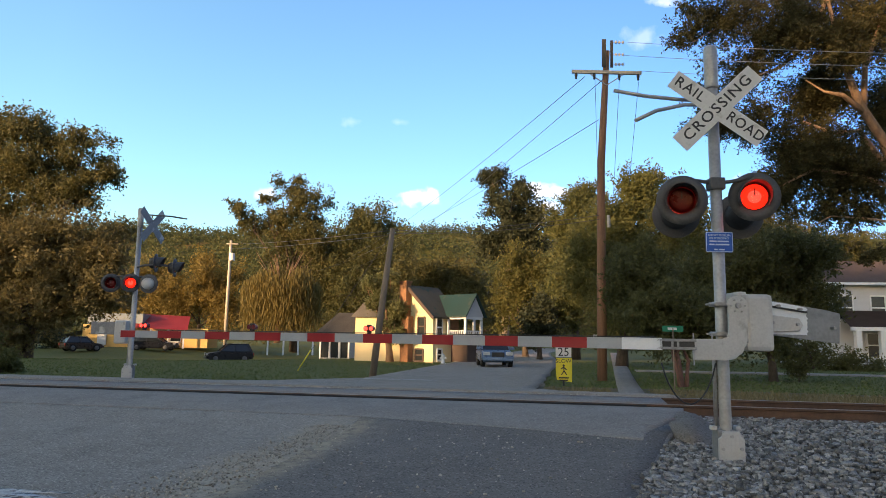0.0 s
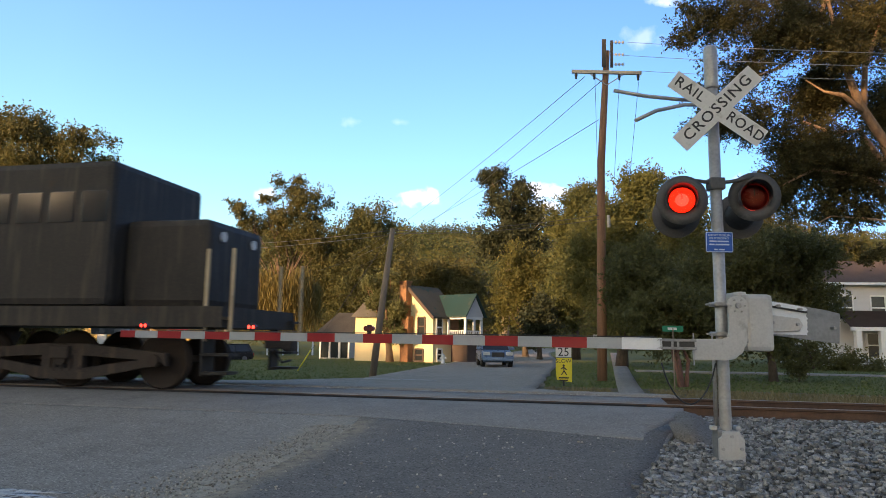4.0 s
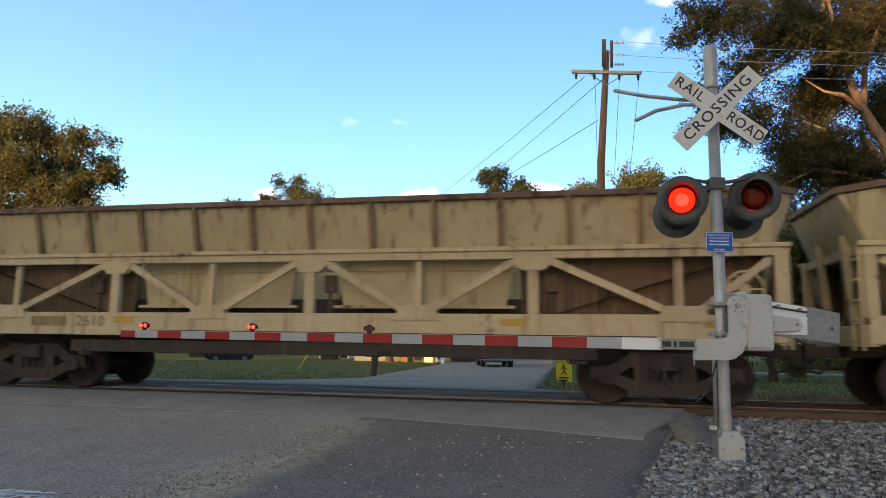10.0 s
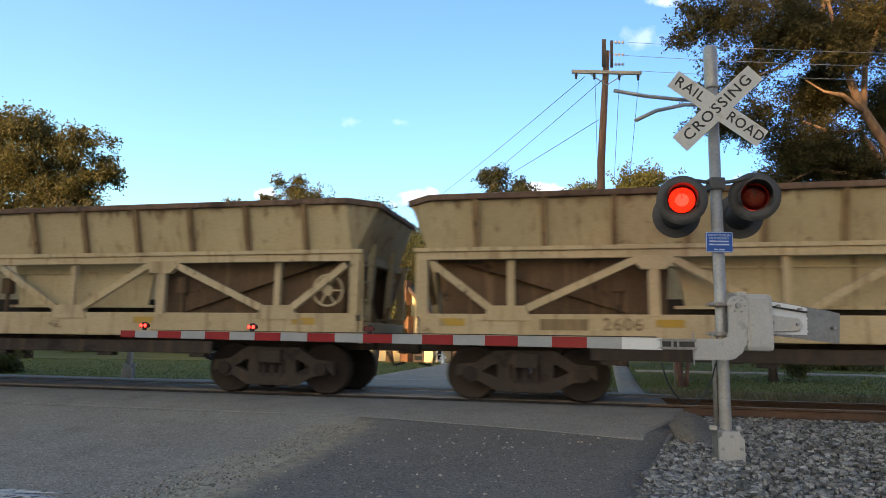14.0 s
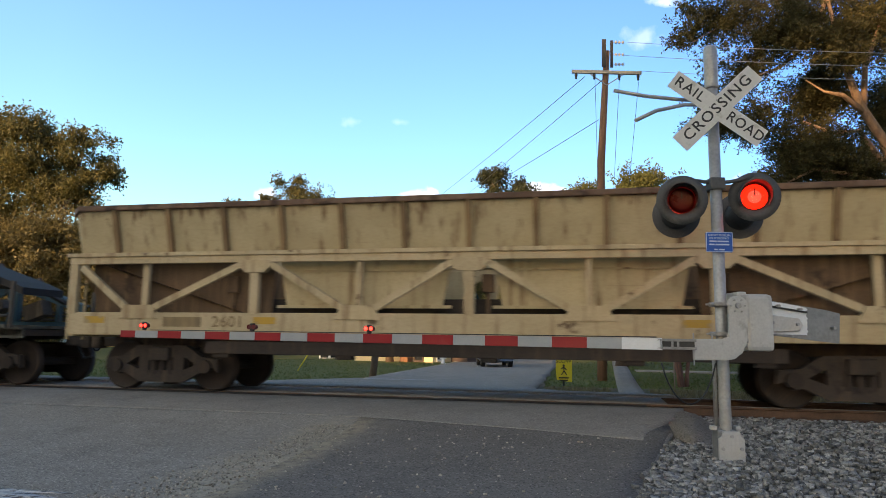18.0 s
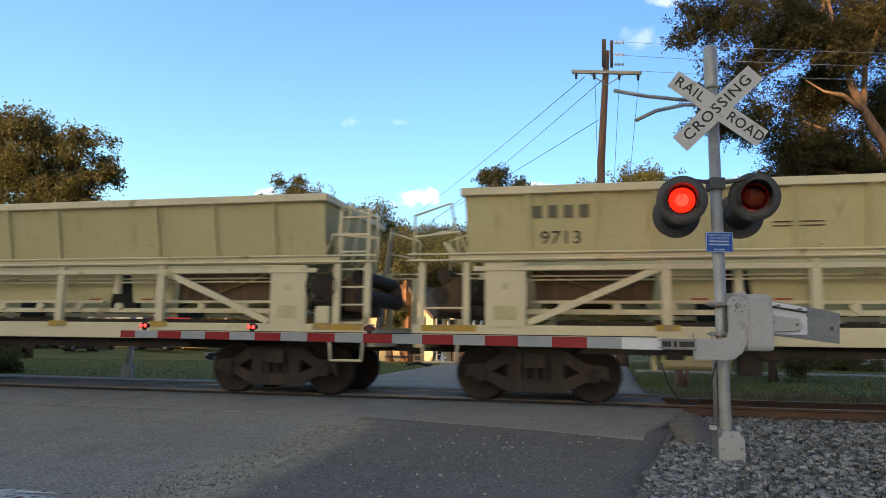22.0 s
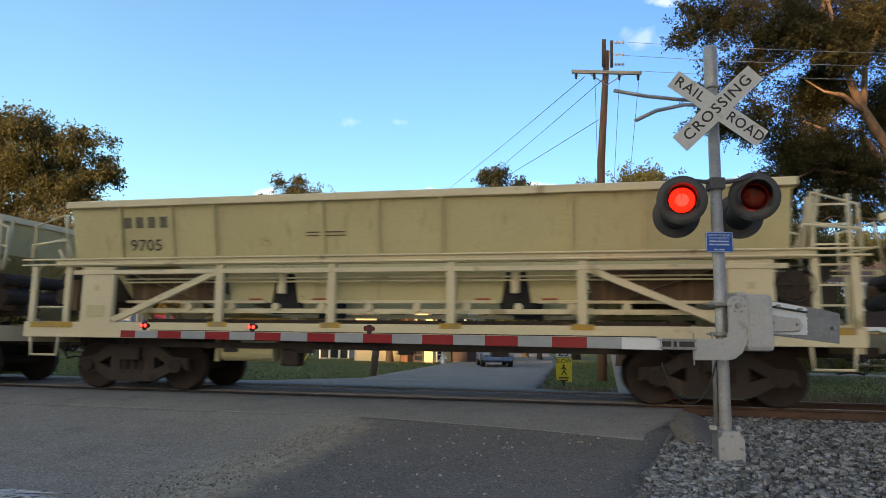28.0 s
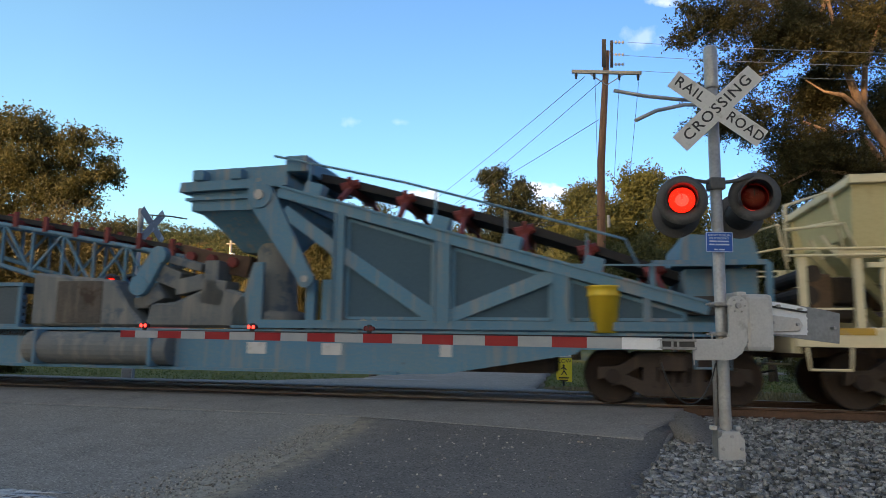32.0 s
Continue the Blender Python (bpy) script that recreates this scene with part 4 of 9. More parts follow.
def arm_box(name, a, b, h, material, parent=ARM, d=0.045, z=0.0):
    bm = bmesh_new()
    box(bm, ((a + b) / 2, 0, z), (b - a, d, h), bevel=0.004)
    return part(name, bm, material, parent)


for z in (-0.045, 0.045):
    arm_box("adapter", -0.12, 0.30, 0.03, M_DARKGALV, z=z)
# black block fills the open gap between the adapter bars
arm_box("adapter_core", -0.10, 0.27, 0.07, M_BLACK, d=0.03)
for x in (0.06, 0.12, 0.24):
    arm_box("adapter_web", x, x + 0.025, 0.12, M_DARKGALV)
arm_box("arm_root", 0.24, 0.68, 0.135, M_ARMWHITE)
edges = [(0.68, 1.07, 0)]
x, red = 1.07, True
while x < 7.3:
    edges.append((x, x + 0.4065, 1 if red else 0))
    x, red = x + 0.4065, not red
edges.append((x, 7.84, 1))
for a, b, isred in edges:
    h = 0.13 - 0.004 * a
    arm_box("stripe", a, b, h, M_STRIPERED if isred else M_STRIPEWHITE)
bm = bmesh_new()
tube(bm, [(0.3, 0.03, 0.075), (4.0, 0.03, 0.068), (7.3, 0.03, 0.062)], 0.006, 6)
part("lamp_cable", bm, M_CABLE, ARM)
for x, store in ((7.43, None), (5.60, ROTORS_A), (3.84, ROTORS_B)):
    lamp = new("gate_lamp")
    lamp.parent = ARM
    lamp.matrix_basis = pose(x, 0.0, 0.125, 0, 0, 180)
    bm = bmesh_new()
    box(bm, (0, 0, -0.045), (0.05, 0.04, 0.05), bevel=0.008)
    box(bm, (0, 0.0, 0.0), (0.055, 0.05, 0.10), bevel=0.01)
    part("lamp_bracket", bm, M_BLACK, lamp)
    rotor = new("lamp_rotor")
    rotor.parent = lamp
    for sx in (-0.036, 0.036):
        bm = bmesh_new()
        rod(bm, (sx, -0.03, 0), (sx, 0.03, 0), 0.034, seg=14)
        part("lamp_body", bm, M_DARKRED, rotor, "dark red lamp body")
        bm = bmesh_new()
        lathe(bm, ((0.026, 0.031), (0.02, 0.040), (0.001, 0.043)), pose(sx, 0, 0, 90), 14)
        part("lamp_face", bm, M_LITSPOT, rotor, "lit red lamp face")
    if store is not None:
        store.append(rotor)
# slack cable below the gate
bm = bmesh_new()
pts = [(-0.73 + 0.62 * f, -0.15 + 0.08 * f, 1.10 - 0.44 * (4 * f * (1 - f)) ** 0.8) for f in [k / 16 for k in range(17)]]
tube(bm, pts, 0.009, 6)
part("slack_cable", bm, M_CABLE, GATE, "black cable hanging in a loop")

# far signal, facing the other way
FAR = mast(pose(-8.24, 18.2, 0.18, 0, 0, -2), False)
crossbuck(FAR, 0.36, 4.12, -0.03, 80, False)
bm = bmesh_new()
tube(bm, [(-0.62, 0, 2.74), (0.0, 0, 2.72), (0.52, 0, 2.74)], 0.025, 8)
part("cross_arm", bm, M_GREYHOOD, FAR, "lamp cross arm")
for pts, rad in ((((0, 0, 2.98), (0.3, -0.3, 3.0), (0.62, -0.1, 3.05), (1.1, 0.0, 3.0)), 0.03), (((0.2, 0, 4.42), (0.8, 0.1, 4.40), (1.2, 0.2, 4.35)), 0.02)):
    bm = bmesh_new()
    tube(bm, pts, rad, 8)
    part("bracket_tube", bm, M_GREYHOOD, FAR)
for x, y, z, yaw, store in ((-0.62, -0.15, 2.55, 20, ROTORS_A), (-0.05, -0.22, 2.55, 20, ROTORS_B), (0.5, -0.2, 2.52, 178, None), (0.62, 0.0, 3.10, 100, None), (1.12, 0.05, 2.98, 100, None)):
    f, r = flasher(FAR, x, z, yaw)
    f.matrix_basis = pose(x, y, z, 0, 0, yaw) @ Matrix.Diagonal((0.9, 0.9, 0.9, 1))
    if store is not None:
        store.append(r)
    else:
        r.matrix_basis = pose(0, 0.155, 0, 0, 0, 180)
    if yaw == 178:
        for c in f.children:
            if c.name.startswith("housing"):
                c.data.materials[0] = M_SILVER
                c["label"] = "pale silver back of a lamp housing"
bm = bmesh_new()
box(bm, (-0.33, 0.15, 1.25), (0.32, 0.36, 0.62), bevel=0.05)
part("mechanism_case", bm, M_SILVER, FAR, "grey gate mechanism case")
bm = bmesh_new()
box(bm, (-0.75, 0.15, 1.35), (0.9, 0.06, 0.34), bevel=0.02)
part("counterweight_arm", bm, M_DARKGALV, FAR)

# ------------------------------------------------------------------ the train
M_TAN = weathered("tan_hopper_paint", (0.505, 0.415, 0.25), (0.43, 0.345, 0.2), (0.27, 0.185, 0.10), (0.13, 0.075, 0.04), 0.35, 0.2, drip=(3.0, 3.5))
M_TANPALE = weathered("faded_cream_paint", (0.60, 0.505, 0.34), (0.53, 0.44, 0.285), (0.36, 0.26, 0.15), (0.15, 0.085, 0.045), 0.35, 0.22, drip=(2.95, 3.45))
M_TANFRAME = weathered("pale_tan_frame_paint", (0.53, 0.425, 0.265), (0.46, 0.36, 0.21), (0.25, 0.165, 0.09), (0.10, 0.055, 0.03), 0.4, 0.25)
M_TANRIB = weathered("grimy_tan_rib_paint", (0.30, 0.20, 0.105), (0.22, 0.145, 0.078), (0.15, 0.09, 0.045), (0.075, 0.042, 0.025), 0.6, 0.4)
M_TOPRAIL = weathered("dark_edged_rail_paint", (0.20, 0.128, 0.085), (0.125, 0.075, 0.05), (0.095, 0.055, 0.036), (0.05, 0.03, 0.022), 0.6, 0.6)
M_OCHRE = weathered("ochre_patch_paint", (0.46, 0.295, 0.085), (0.40, 0.265, 0.09), (0.44, 0.34, 0.19), (0.26, 0.17, 0.085), 0.5, 0.3, obj=0.28)
M_CREAM = weathered("pale_olive_cream_paint", (0.585, 0.52, 0.285), (0.535, 0.47, 0.25), (0.36, 0.29, 0.15), (0.16, 0.10, 0.05), 0.18, 0.05, 0.1, rough=0.6, bump=0.04)
M_CREAMLIGHT = mat("cream_rail_paint", (0.72, 0.63, 0.41), (0.64, 0.555, 0.35), 0.55, scale=1.5, fine=20, bump=0.04, c=(0.38, 0.31, 0.17), spots=0.1, spot_scale=2)
# brown dirt and rust, dark enough to fill in the shaded hopper bays too
M_HOPDARK = weathered("dark_dirty_sheet", (0.135, 0.085, 0.05), (0.085, 0.055, 0.036), (0.22, 0.14, 0.075), (0.05, 0.032, 0.022), 0.5, 0.4, rough=0.85)
M_UNDER = weathered("grimy_running_gear", (0.058, 0.046, 0.038), (0.038, 0.032, 0.028), (0.095, 0.066, 0.047), (0.022, 0.019, 0.018), 0.4, 0.45, rough=0.85)
M_WHEEL = weathered("wheel_steel", (0.045, 0.034, 0.028), (0.030, 0.024, 0.021), (0.065, 0.043, 0.030), (0.02, 0.017, 0.015), 0.3, 0.3, rough=0.75, metal=0.1)
M_WHEELRIM = mat("bright_tread", (0.30, 0.29, 0.28), (0.22, 0.21, 0.2), 0.35, 0.9, bump=0.05)
M_YELLOWPAINT = mat("yellow_marker_paint", (0.52, 0.31, 0.03), (0.40, 0.25, 0.06), 0.7, scale=3, bump=0.03, c=(0.34, 0.25, 0.13), spots=0.5, spot_scale=5)
M_LETTER = mat("dark_lettering", (0.035, 0.035, 0.03), (0.06, 0.06, 0.05), 0.7, bump=0.0)
M_LETTERFADED = mat("faded_lettering", (0.13, 0.12, 0.085), (0.17, 0.155, 0.11), 0.7, bump=0.0)
M_REDTAG = mat("red_reflector", (0.4, 0.05, 0.03), (0.3, 0.04, 0.03), 0.5, bump=0.0)
M_STENCIL = mat("faded_stencil", (0.30, 0.22, 0.11), (0.17, 0.12, 0.07), 0.8, scale=7, fine=20, bump=0.0, stretch=(1, 1, 0.2))
M_BLUEOLD = weathered("faded_blue_paint", (0.055, 0.135, 0.18), (0.085, 0.145, 0.165), (0.095, 0.078, 0.065), (0.055, 0.036, 0.027), 0.5, 0.35)
M_BLUEGREY = weathered("blue_grey_cabinet", (0.18, 0.25, 0.255), (0.14, 0.205, 0.22), (0.22, 0.19, 0.155), (0.11, 0.07, 0.05), 0.45, 0.25)
M_SILLOLD = weathered("grimy_olive_sill", (0.16, 0.155, 0.12), (0.11, 0.108, 0.088), (0.075, 0.06, 0.045), (0.065, 0.04, 0.027), 0.6, 0.4)
M_BLUEPANEL = weathered("rust_streaked_blue_panel", (0.038, 0.145, 0.28), (0.052, 0.155, 0.265), (0.15, 0.145, 0.14), (0.10, 0.06, 0.04), 0.3, 0.15)
M_BLUENEW = weathered("sky_blue_paint", (0.088, 0.215, 0.32), (0.115, 0.215, 0.285), (0.27, 0.25, 0.22), (0.12, 0.085, 0.06), 0.45, 0.12)
M_DUSTY = weathered("dust_covered_blue", (0.185, 0.185, 0.172), (0.125, 0.14, 0.148), (0.25, 0.235, 0.205), (0.07, 0.10, 0.13), 0.6, 0.55)
M_MESHBLUE = mat("expanded_metal_screen", (0.04, 0.085, 0.12), (0.06, 0.11, 0.145), 0.75, scale=30, fine=140, bump=0.6, dist=0.01)
M_BELT = mat("conveyor_rubber", (0.018, 0.017, 0.017), (0.035, 0.032, 0.03), 0.8, bump=0.2)
M_BRACKET = weathered("pale_worn_bracket", (0.33, 0.29, 0.235), (0.24, 0.20, 0.16), (0.14, 0.10, 0.07), (0.07, 0.045, 0.03), 0.5, 0.4)
M_TRUSSOLD = weathered("grimy_conveyor_truss", (0.11, 0.09, 0.072), (0.07, 0.068, 0.064), (0.21, 0.175, 0.13), (0.06, 0.038, 0.027), 0.5, 0.4, rough=0.85)
M_ROLLRED = mat("red_roller_bracket", (0.22, 0.03, 0.025), (0.13, 0.035, 0.03), 0.7)
M_BUCKET = mat("yellow_plastic", (0.62, 0.46, 0.03), (0.55, 0.4, 0.03), 0.45, bump=0.02)
M_LOCO = weathered("black_loco_paint", (0.022, 0.021, 0.020), (0.034, 0.030, 0.027), (0.075, 0.06, 0.045), (0.05, 0.033, 0.022), 0.5, 0.2, rough=0.6, bump=0.05)
M_LOCOWHITE = mat("white_stripe_paint", (0.6, 0.6, 0.58), (0.5, 0.5, 0.48), 0.6, bump=0.03)
M_GRILLE = mat("dark_grille", (0.008, 0.008, 0.008), (0.02, 0.02, 0.02), 0.7, bump=0.2)
M_WINDOW = mat("dark_glass", (0.02, 0.025, 0.03), (0.03, 0.035, 0.04), 0.06, bump=0.0, spec=0.6)
M_CABGLASS = mat("dusty_tinted_glass", (0.06, 0.085, 0.10), (0.085, 0.11, 0.125), 0.45, scale=1.5, fine=20, bump=0.02, spec=0.25)

WHEELSETS = {}   # car -> its wheelsets
WHEEL_R = 0.44


def truck(parent, x, wheelbase=1.85, r=WHEEL_R, material=None, axles=2):
    e = new("truck")
    e.parent = parent
    e.matrix_basis = pose(x, 0, 0)
    material = material or M_UNDER
    xs = [(-0.5 + k / (axles - 1)) * wheelbase * (axles - 1) for k in range(axles)]
    half = xs[-1]
    for y in (-0.98, 0.98):
        bm = bmesh_new()
        plate(bm, [(-half - 0.24, r - 0.06), (-half - 0.22, r + 0.14), (-half + 0.1, r + 0.17), (-0.5, 0.82), (0.5, 0.82), (half - 0.1, r + 0.17), (half + 0.22, r + 0.14), (half + 0.24, r - 0.10), (half + 0.13, r - 0.02), (half - 0.15, r + 0.0), (0.50, 0.60), (-0.50, 0.60), (-half + 0.15, r + 0.0), (-half - 0.13, r - 0.02)], y - 0.07, y + 0.07)
        plate(bm, [(-half - 0.02, r - 0.16), (-half + 0.02, r + 0.1), (-half + 0.24, r + 0.02), (-0.42, 0.36), (0.42, 0.36), (half - 0.24, r + 0.02), (half - 0.02, r + 0.1), (half + 0.02, r - 0.1), (half - 0.14, r - 0.12), (0.46, 0.15), (-0.46, 0.15), (-half + 0.14, r - 0.12)], y - 0.06, y + 0.06)
        for sx in (-1, 1):
            plate(bm, [(0.25 * sx, 0.28), (0.46 * sx, 0.28), (0.46 * sx, 0.72), (0.25 * sx, 0.72)], y - 0.065, y + 0.065)
        bmesh.ops.recalc_face_normals(bm, faces=bm.faces)
        f = part("side_frame", bm, material, e)
        bm = bmesh_new()
        for k in range(3):
            rod(bm, (-0.17 + 0.17 * k, y, 0.30), (-0.17 + 0.17 * k, y, 0.62), 0.075, seg=8)
        part("spring_nest", bm, M_WHEEL, f)
        for sx in xs:
            bm = bmesh_new()
            rod(bm, (sx, y - 0.12 if y < 0 else y + 0.12, r), (sx, y, r), 0.12, seg=12)
            part("bearing_cap", bm, M_WHEEL, f)
    bm = bmesh_new()
    box(bm, (0, 0, 0.66), (0.4, 2.3, 0.24), bevel=0.03)
    part("bolster", bm, material, e)
    for sx in (-1, 1):
        bm = bmesh_new()
        box(bm, (sx * (half - r - 0.06), 0, r), (0.1, 1.7, 0.22), bevel=0.02)
        bar(bm, (sx * (half - r - 0.1), -0.5, r), (sx * 0.2, -0.3, 0.5), 0.07)
        part("brake_beam", bm, M_WHEEL, e)
    for sx in xs:
        bm = bmesh_new()
        rod(bm, (0, -0.75, 0), (0, 0.75, 0), 0.085, seg=10)
        for y in (-0.735, 0.735):
            q = 1 if y > 0 else -1
            lathe(bm, ((0.10, 0.0), (0.16, 0.03), (r - 0.09, 0.02), (r - 0.04, 0.06), (r, 0.065), (r, -0.06), (r + 0.025, -0.08), (r - 0.05, -0.085), (0.2, -0.03), (0.1, -0.05)), pose(0, y, 0, -90 * q), 28)
        w = part("wheelset", bm, M_WHEEL, e, "steel wheels on their axle")
        w.matrix_basis = pose(sx, 0, r)
    return e


def couplers(parent, half, material):
    for q in (-1, 1):
        bm = bmesh_new()
        box(bm, (q * (half + 0.16), 0, 0.86), (0.5, 0.16, 0.18), bevel=0.03)
        box(bm, (q * (half + 0.38), 0.05 * q, 0.86), (0.22, 0.28, 0.28), bevel=0.06)
        part("coupler", bm, material, parent)
        bm = bmesh_new()
        tube(bm, [(q * half, 0.2, 0.75), (q * (half + 0.15), 0.22, 0.5), (q * (half + 0.36), 0.2, 0.55)], 0.025, 6)
        part("air_hose", bm, M_CABLE, parent)


def gusset(bm, x, z, w, h, y, d, up=True):
    """A trapezium plate of a truss joint."""
    o = [(x - w, z), (x + w, z), (x + w * 0.72, z + h), (x - w * 0.72, z + h)] if up else [(x - w * 0.8, z), (x + w * 0.8, z), (x + w, z - h * 0.35), (x + w * 0.55, z - h), (x - w * 0.55, z - h), (x - w, z - h * 0.35)]
    plate(bm, o, y, y + d)


def hopper_tan(label, paint, patches=False):
    e = thing("ballast_hopper", Matrix(), label, "hopper wagon", "wagons of the train")
    pale = M_TANPALE if patches else M_TANFRAME
    # side sills, lower chord
    for q in (-1, 1):
        yy = 1.45 * q
        bm = bmesh_new()
        box(bm, (0, yy, 1.20), (15.1, 0.05, 0.40), bevel=0.01)
        for z in (1.01, 1.39):
            box(bm, (0, yy - 0.05 * q, z), (15.1, 0.10, 0.035))
        part("side_sill", bm, pale, e)
        bm = bmesh_new()
        box(bm, (0, yy, 2.36), (15.2, 0.09, 0.13), bevel=0.01)
        box(bm, (0, yy + 0.03 * q, 2.46), (15.3, 0.10, 0.07), bevel=0.008)
        part("top_chord", bm, pale, e)
        for x in (-7.5, -3.82, 0.0, 3.82, 7.5):
            bm = bmesh_new()
            bar(bm, (x, yy, 1.38), (x, yy, 2.3), 0.17, 0.09)
            part("post", bm, pale, e)
            if abs(x) < 7:
                bm = bmesh_new()
                gusset(bm, x, 2.33, 0.33, 0.22, yy - 0.06, 0.12, False)
                part("gusset", bm, pale, e)
        for x in (-6.05, 6.05):
            bm = bmesh_new()
            bar(bm, (x, yy - 0.1 * q, 1.5), (x, yy - 0.1 * q, 2.3), 0.12, 0.08)
            part("post", bm, pale, e)
        for x in (-6.1, -1.91, 1.91, 6.1):
            bm = bmesh_new()
            gusset(bm, x, 1.30, 0.40, 0.24, yy - 0.05, 0.10)
            part("gusset", bm, pale, e)
        for a, b in (((-7.35, 2.24), (-6.38, 1.5)), ((-5.78, 1.5), (-4.1, 2.26)), ((-3.52, 2.26), (-2.2, 1.5)), ((-1.6, 1.5), (-0.3, 2.26))):
            for s in (-1, 1):
                bm = bmesh_new()
                bar(bm, (a[0] * s, yy, a[1]), (b[0] * s, yy, b[1]), 0.115, 0.08)
                part("diagonal", bm, pale, e)
        # flared upper side with ribs
        bm = bmesh_new()
        v = [(-7.42, 1.40 * q, 2.46), (7.42, 1.40 * q, 2.46), (7.36, 1.62 * q, 3.30), (-7.36, 1.62 * q, 3.30)]
        w = [(x, y - 0.04 * q, z) for x, y, z in v]
        a, b = [bm.verts.new(p) for p in v], [bm.verts.new(p) for p in w]
        bm.faces.new(a), bm.faces.new(b[::-1])
        for k in range(4):
            bm.faces.new((a[k], b[k], b[(k + 1) % 4], a[(k + 1) % 4]))
        bmesh.ops.recalc_face_normals(bm, faces=bm.faces)
        part("upper_side", bm, paint, e)
        for s in (-1, 1):
            # bevelled corner between side and end
            bm = bmesh_new()
            a = [bm.verts.new(c) for c in ((7.36 * s, 1.62 * q, 3.30), (7.42 * s, 1.40 * q, 2.46), (7.46 * s, 1.34 * q, 2.46), (7.80 * s, 1.20 * q, 3.30))]
            bm.faces.new(a if s * q < 0 else a[::-1])
            bmesh.ops.solidify(bm, geom=bm.faces[:], thickness=0.03)
            part("corner_sheet", bm, paint, e, "bevelled corner sheet")
            bm = bmesh_new()
            bar(bm, (7.34 * s, 1.64 * q, 3.31), (7.82 * s, 1.18 * q, 3.31), 0.10, 0.10)
            part("corner_rail", bm, M_TOPRAIL, e)
        for x in (-1.91, 1.91):
            bm = bmesh_new()
            bar(bm, (x, yy - 0.06 * q, 1.5), (x, yy - 0.06 * q, 2.3), 0.10, 0.08)
            part("post", bm, pale, e)
        for k in range(-6, 7):
            x = 1.1 * k
            bm = bmesh_new()
            bar(bm, (x, 1.44 * q, 2.48), (x, 1.655 * q, 3.27), 0.085, 0.09)
            part("rib", bm, pale if patches else M_TANRIB, e)
        bm = bmesh_new()
        box(bm, (0, 1.63 * q, 3.31), (14.74, 0.12, 0.10), bevel=0.02)
        part("top_rail", bm, M_TOPRAIL, e, "dented dark-edged top rail")
        # set-back lower hopper sheets with gaps between the pockets
        for x0, x1 in ((-3.5, -0.35), (0.35, 3.5)):
            bm = bmesh_new()
            plate(bm, [(x0 + 0.16, 1.53), (x1 - 0.16, 1.53), (x1, 2.36), (x0, 2.36)], 1.16 * q, 1.12 * q)
            part("hopper_sheet", bm, paint, e)
            for z, d, h in ((1.53, 0.05, 0.05), (2.16, 0.02, 0.03)):
                bm = bmesh_new()
                box(bm, ((x0 + x1) / 2, 1.19 * q, z), (x1 - x0, d, h))
                part("sheet_rail", bm, paint, e)
        for x in (-4.35, 0.28, 4.1):
            bm = bmesh_new()
            box(bm, (x, 1.22 * q, 1.92), (0.2, 0.14, 0.3), bevel=0.02)
            rod(bm, (x, 1.22 * q, 1.4), (x, 1.22 * q, 1.8), 0.035, seg=8)
            part("gate_cylinder", bm, M_HOPDARK, e)
        for x in (-7.0, -3.6, 3.5, 6.6):
            bm = bmesh_new()
            box(bm, (x, 1.478 * q, 1.27), (0.42, 0.008, 0.12))
            part("marker_plate", bm, M_YELLOWPAINT, e, "yellow marker plate")
        bm = bmesh_new()
        box(bm, (-5.2 * -q, 1.478 * q, 1.24), (0.75, 0.006, 0.17))
        part("stencil_mark", bm, M_STENCIL, e, "faded stencil mark")
    for q in (-1, 1):
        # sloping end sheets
        for nm, mt, lab, pts in (("end_sheet", paint, "flared end sheet", ((7.80 * q, 3.30, 1.2), (7.46 * q, 2.46, 1.34))), ("end_slope", M_HOPDARK, "rust-stained slope sheet", ((7.42 * q, 2.46, 1.40), (7.2 * q, 2.36, 1.38), (4.1 * q, 1.40, 1.25)))):
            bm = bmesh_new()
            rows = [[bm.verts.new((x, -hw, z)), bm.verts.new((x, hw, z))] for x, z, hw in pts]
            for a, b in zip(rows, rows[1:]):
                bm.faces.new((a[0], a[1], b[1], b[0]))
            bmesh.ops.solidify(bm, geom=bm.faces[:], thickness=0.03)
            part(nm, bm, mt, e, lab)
        bm = bmesh_new()
        box(bm, (7.46 * q, 0, 2.42), (0.12, 2.9, 0.14), bevel=0.01)
        part("end_chord", bm, pale, e)
        for s in (-1, 1):
            bm = bmesh_new()
            bar(bm, (7.5 * q, 1.38 * s, 2.36), (7.5 * q, 0.3 * s, 1.3), 0.09, 0.07)
            part("end_brace", bm, M_TANRIB, e)
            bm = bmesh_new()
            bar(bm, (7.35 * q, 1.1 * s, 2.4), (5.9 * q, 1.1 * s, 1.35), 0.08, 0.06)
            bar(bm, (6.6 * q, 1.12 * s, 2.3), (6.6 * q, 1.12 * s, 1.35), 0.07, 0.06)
            part("bay_brace", bm, M_HOPDARK, e)
        bm = bmesh_new()
        box(bm, (6.75 * q, 0.2, 1.85), (0.05, 1.9, 1.0))
        rod(bm, (6.3 * q, -0.55, 1.65), (5.5 * q, -0.55, 1.65), 0.17, seg=12)
        box(bm, (6.9 * q, -0.75, 1.6), (0.3, 0.3, 0.4), bevel=0.03)
        part("brake_gear", bm, M_UNDER, e, "grimy brake cylinder and bulkhead")
        # added dark plate stands in for the shaded inside of the end bay
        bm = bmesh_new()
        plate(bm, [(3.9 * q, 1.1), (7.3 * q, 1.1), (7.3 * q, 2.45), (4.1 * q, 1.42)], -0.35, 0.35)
        part("end_web", bm, M_HOPDARK, e, "dark plate filling the shaded end bay")
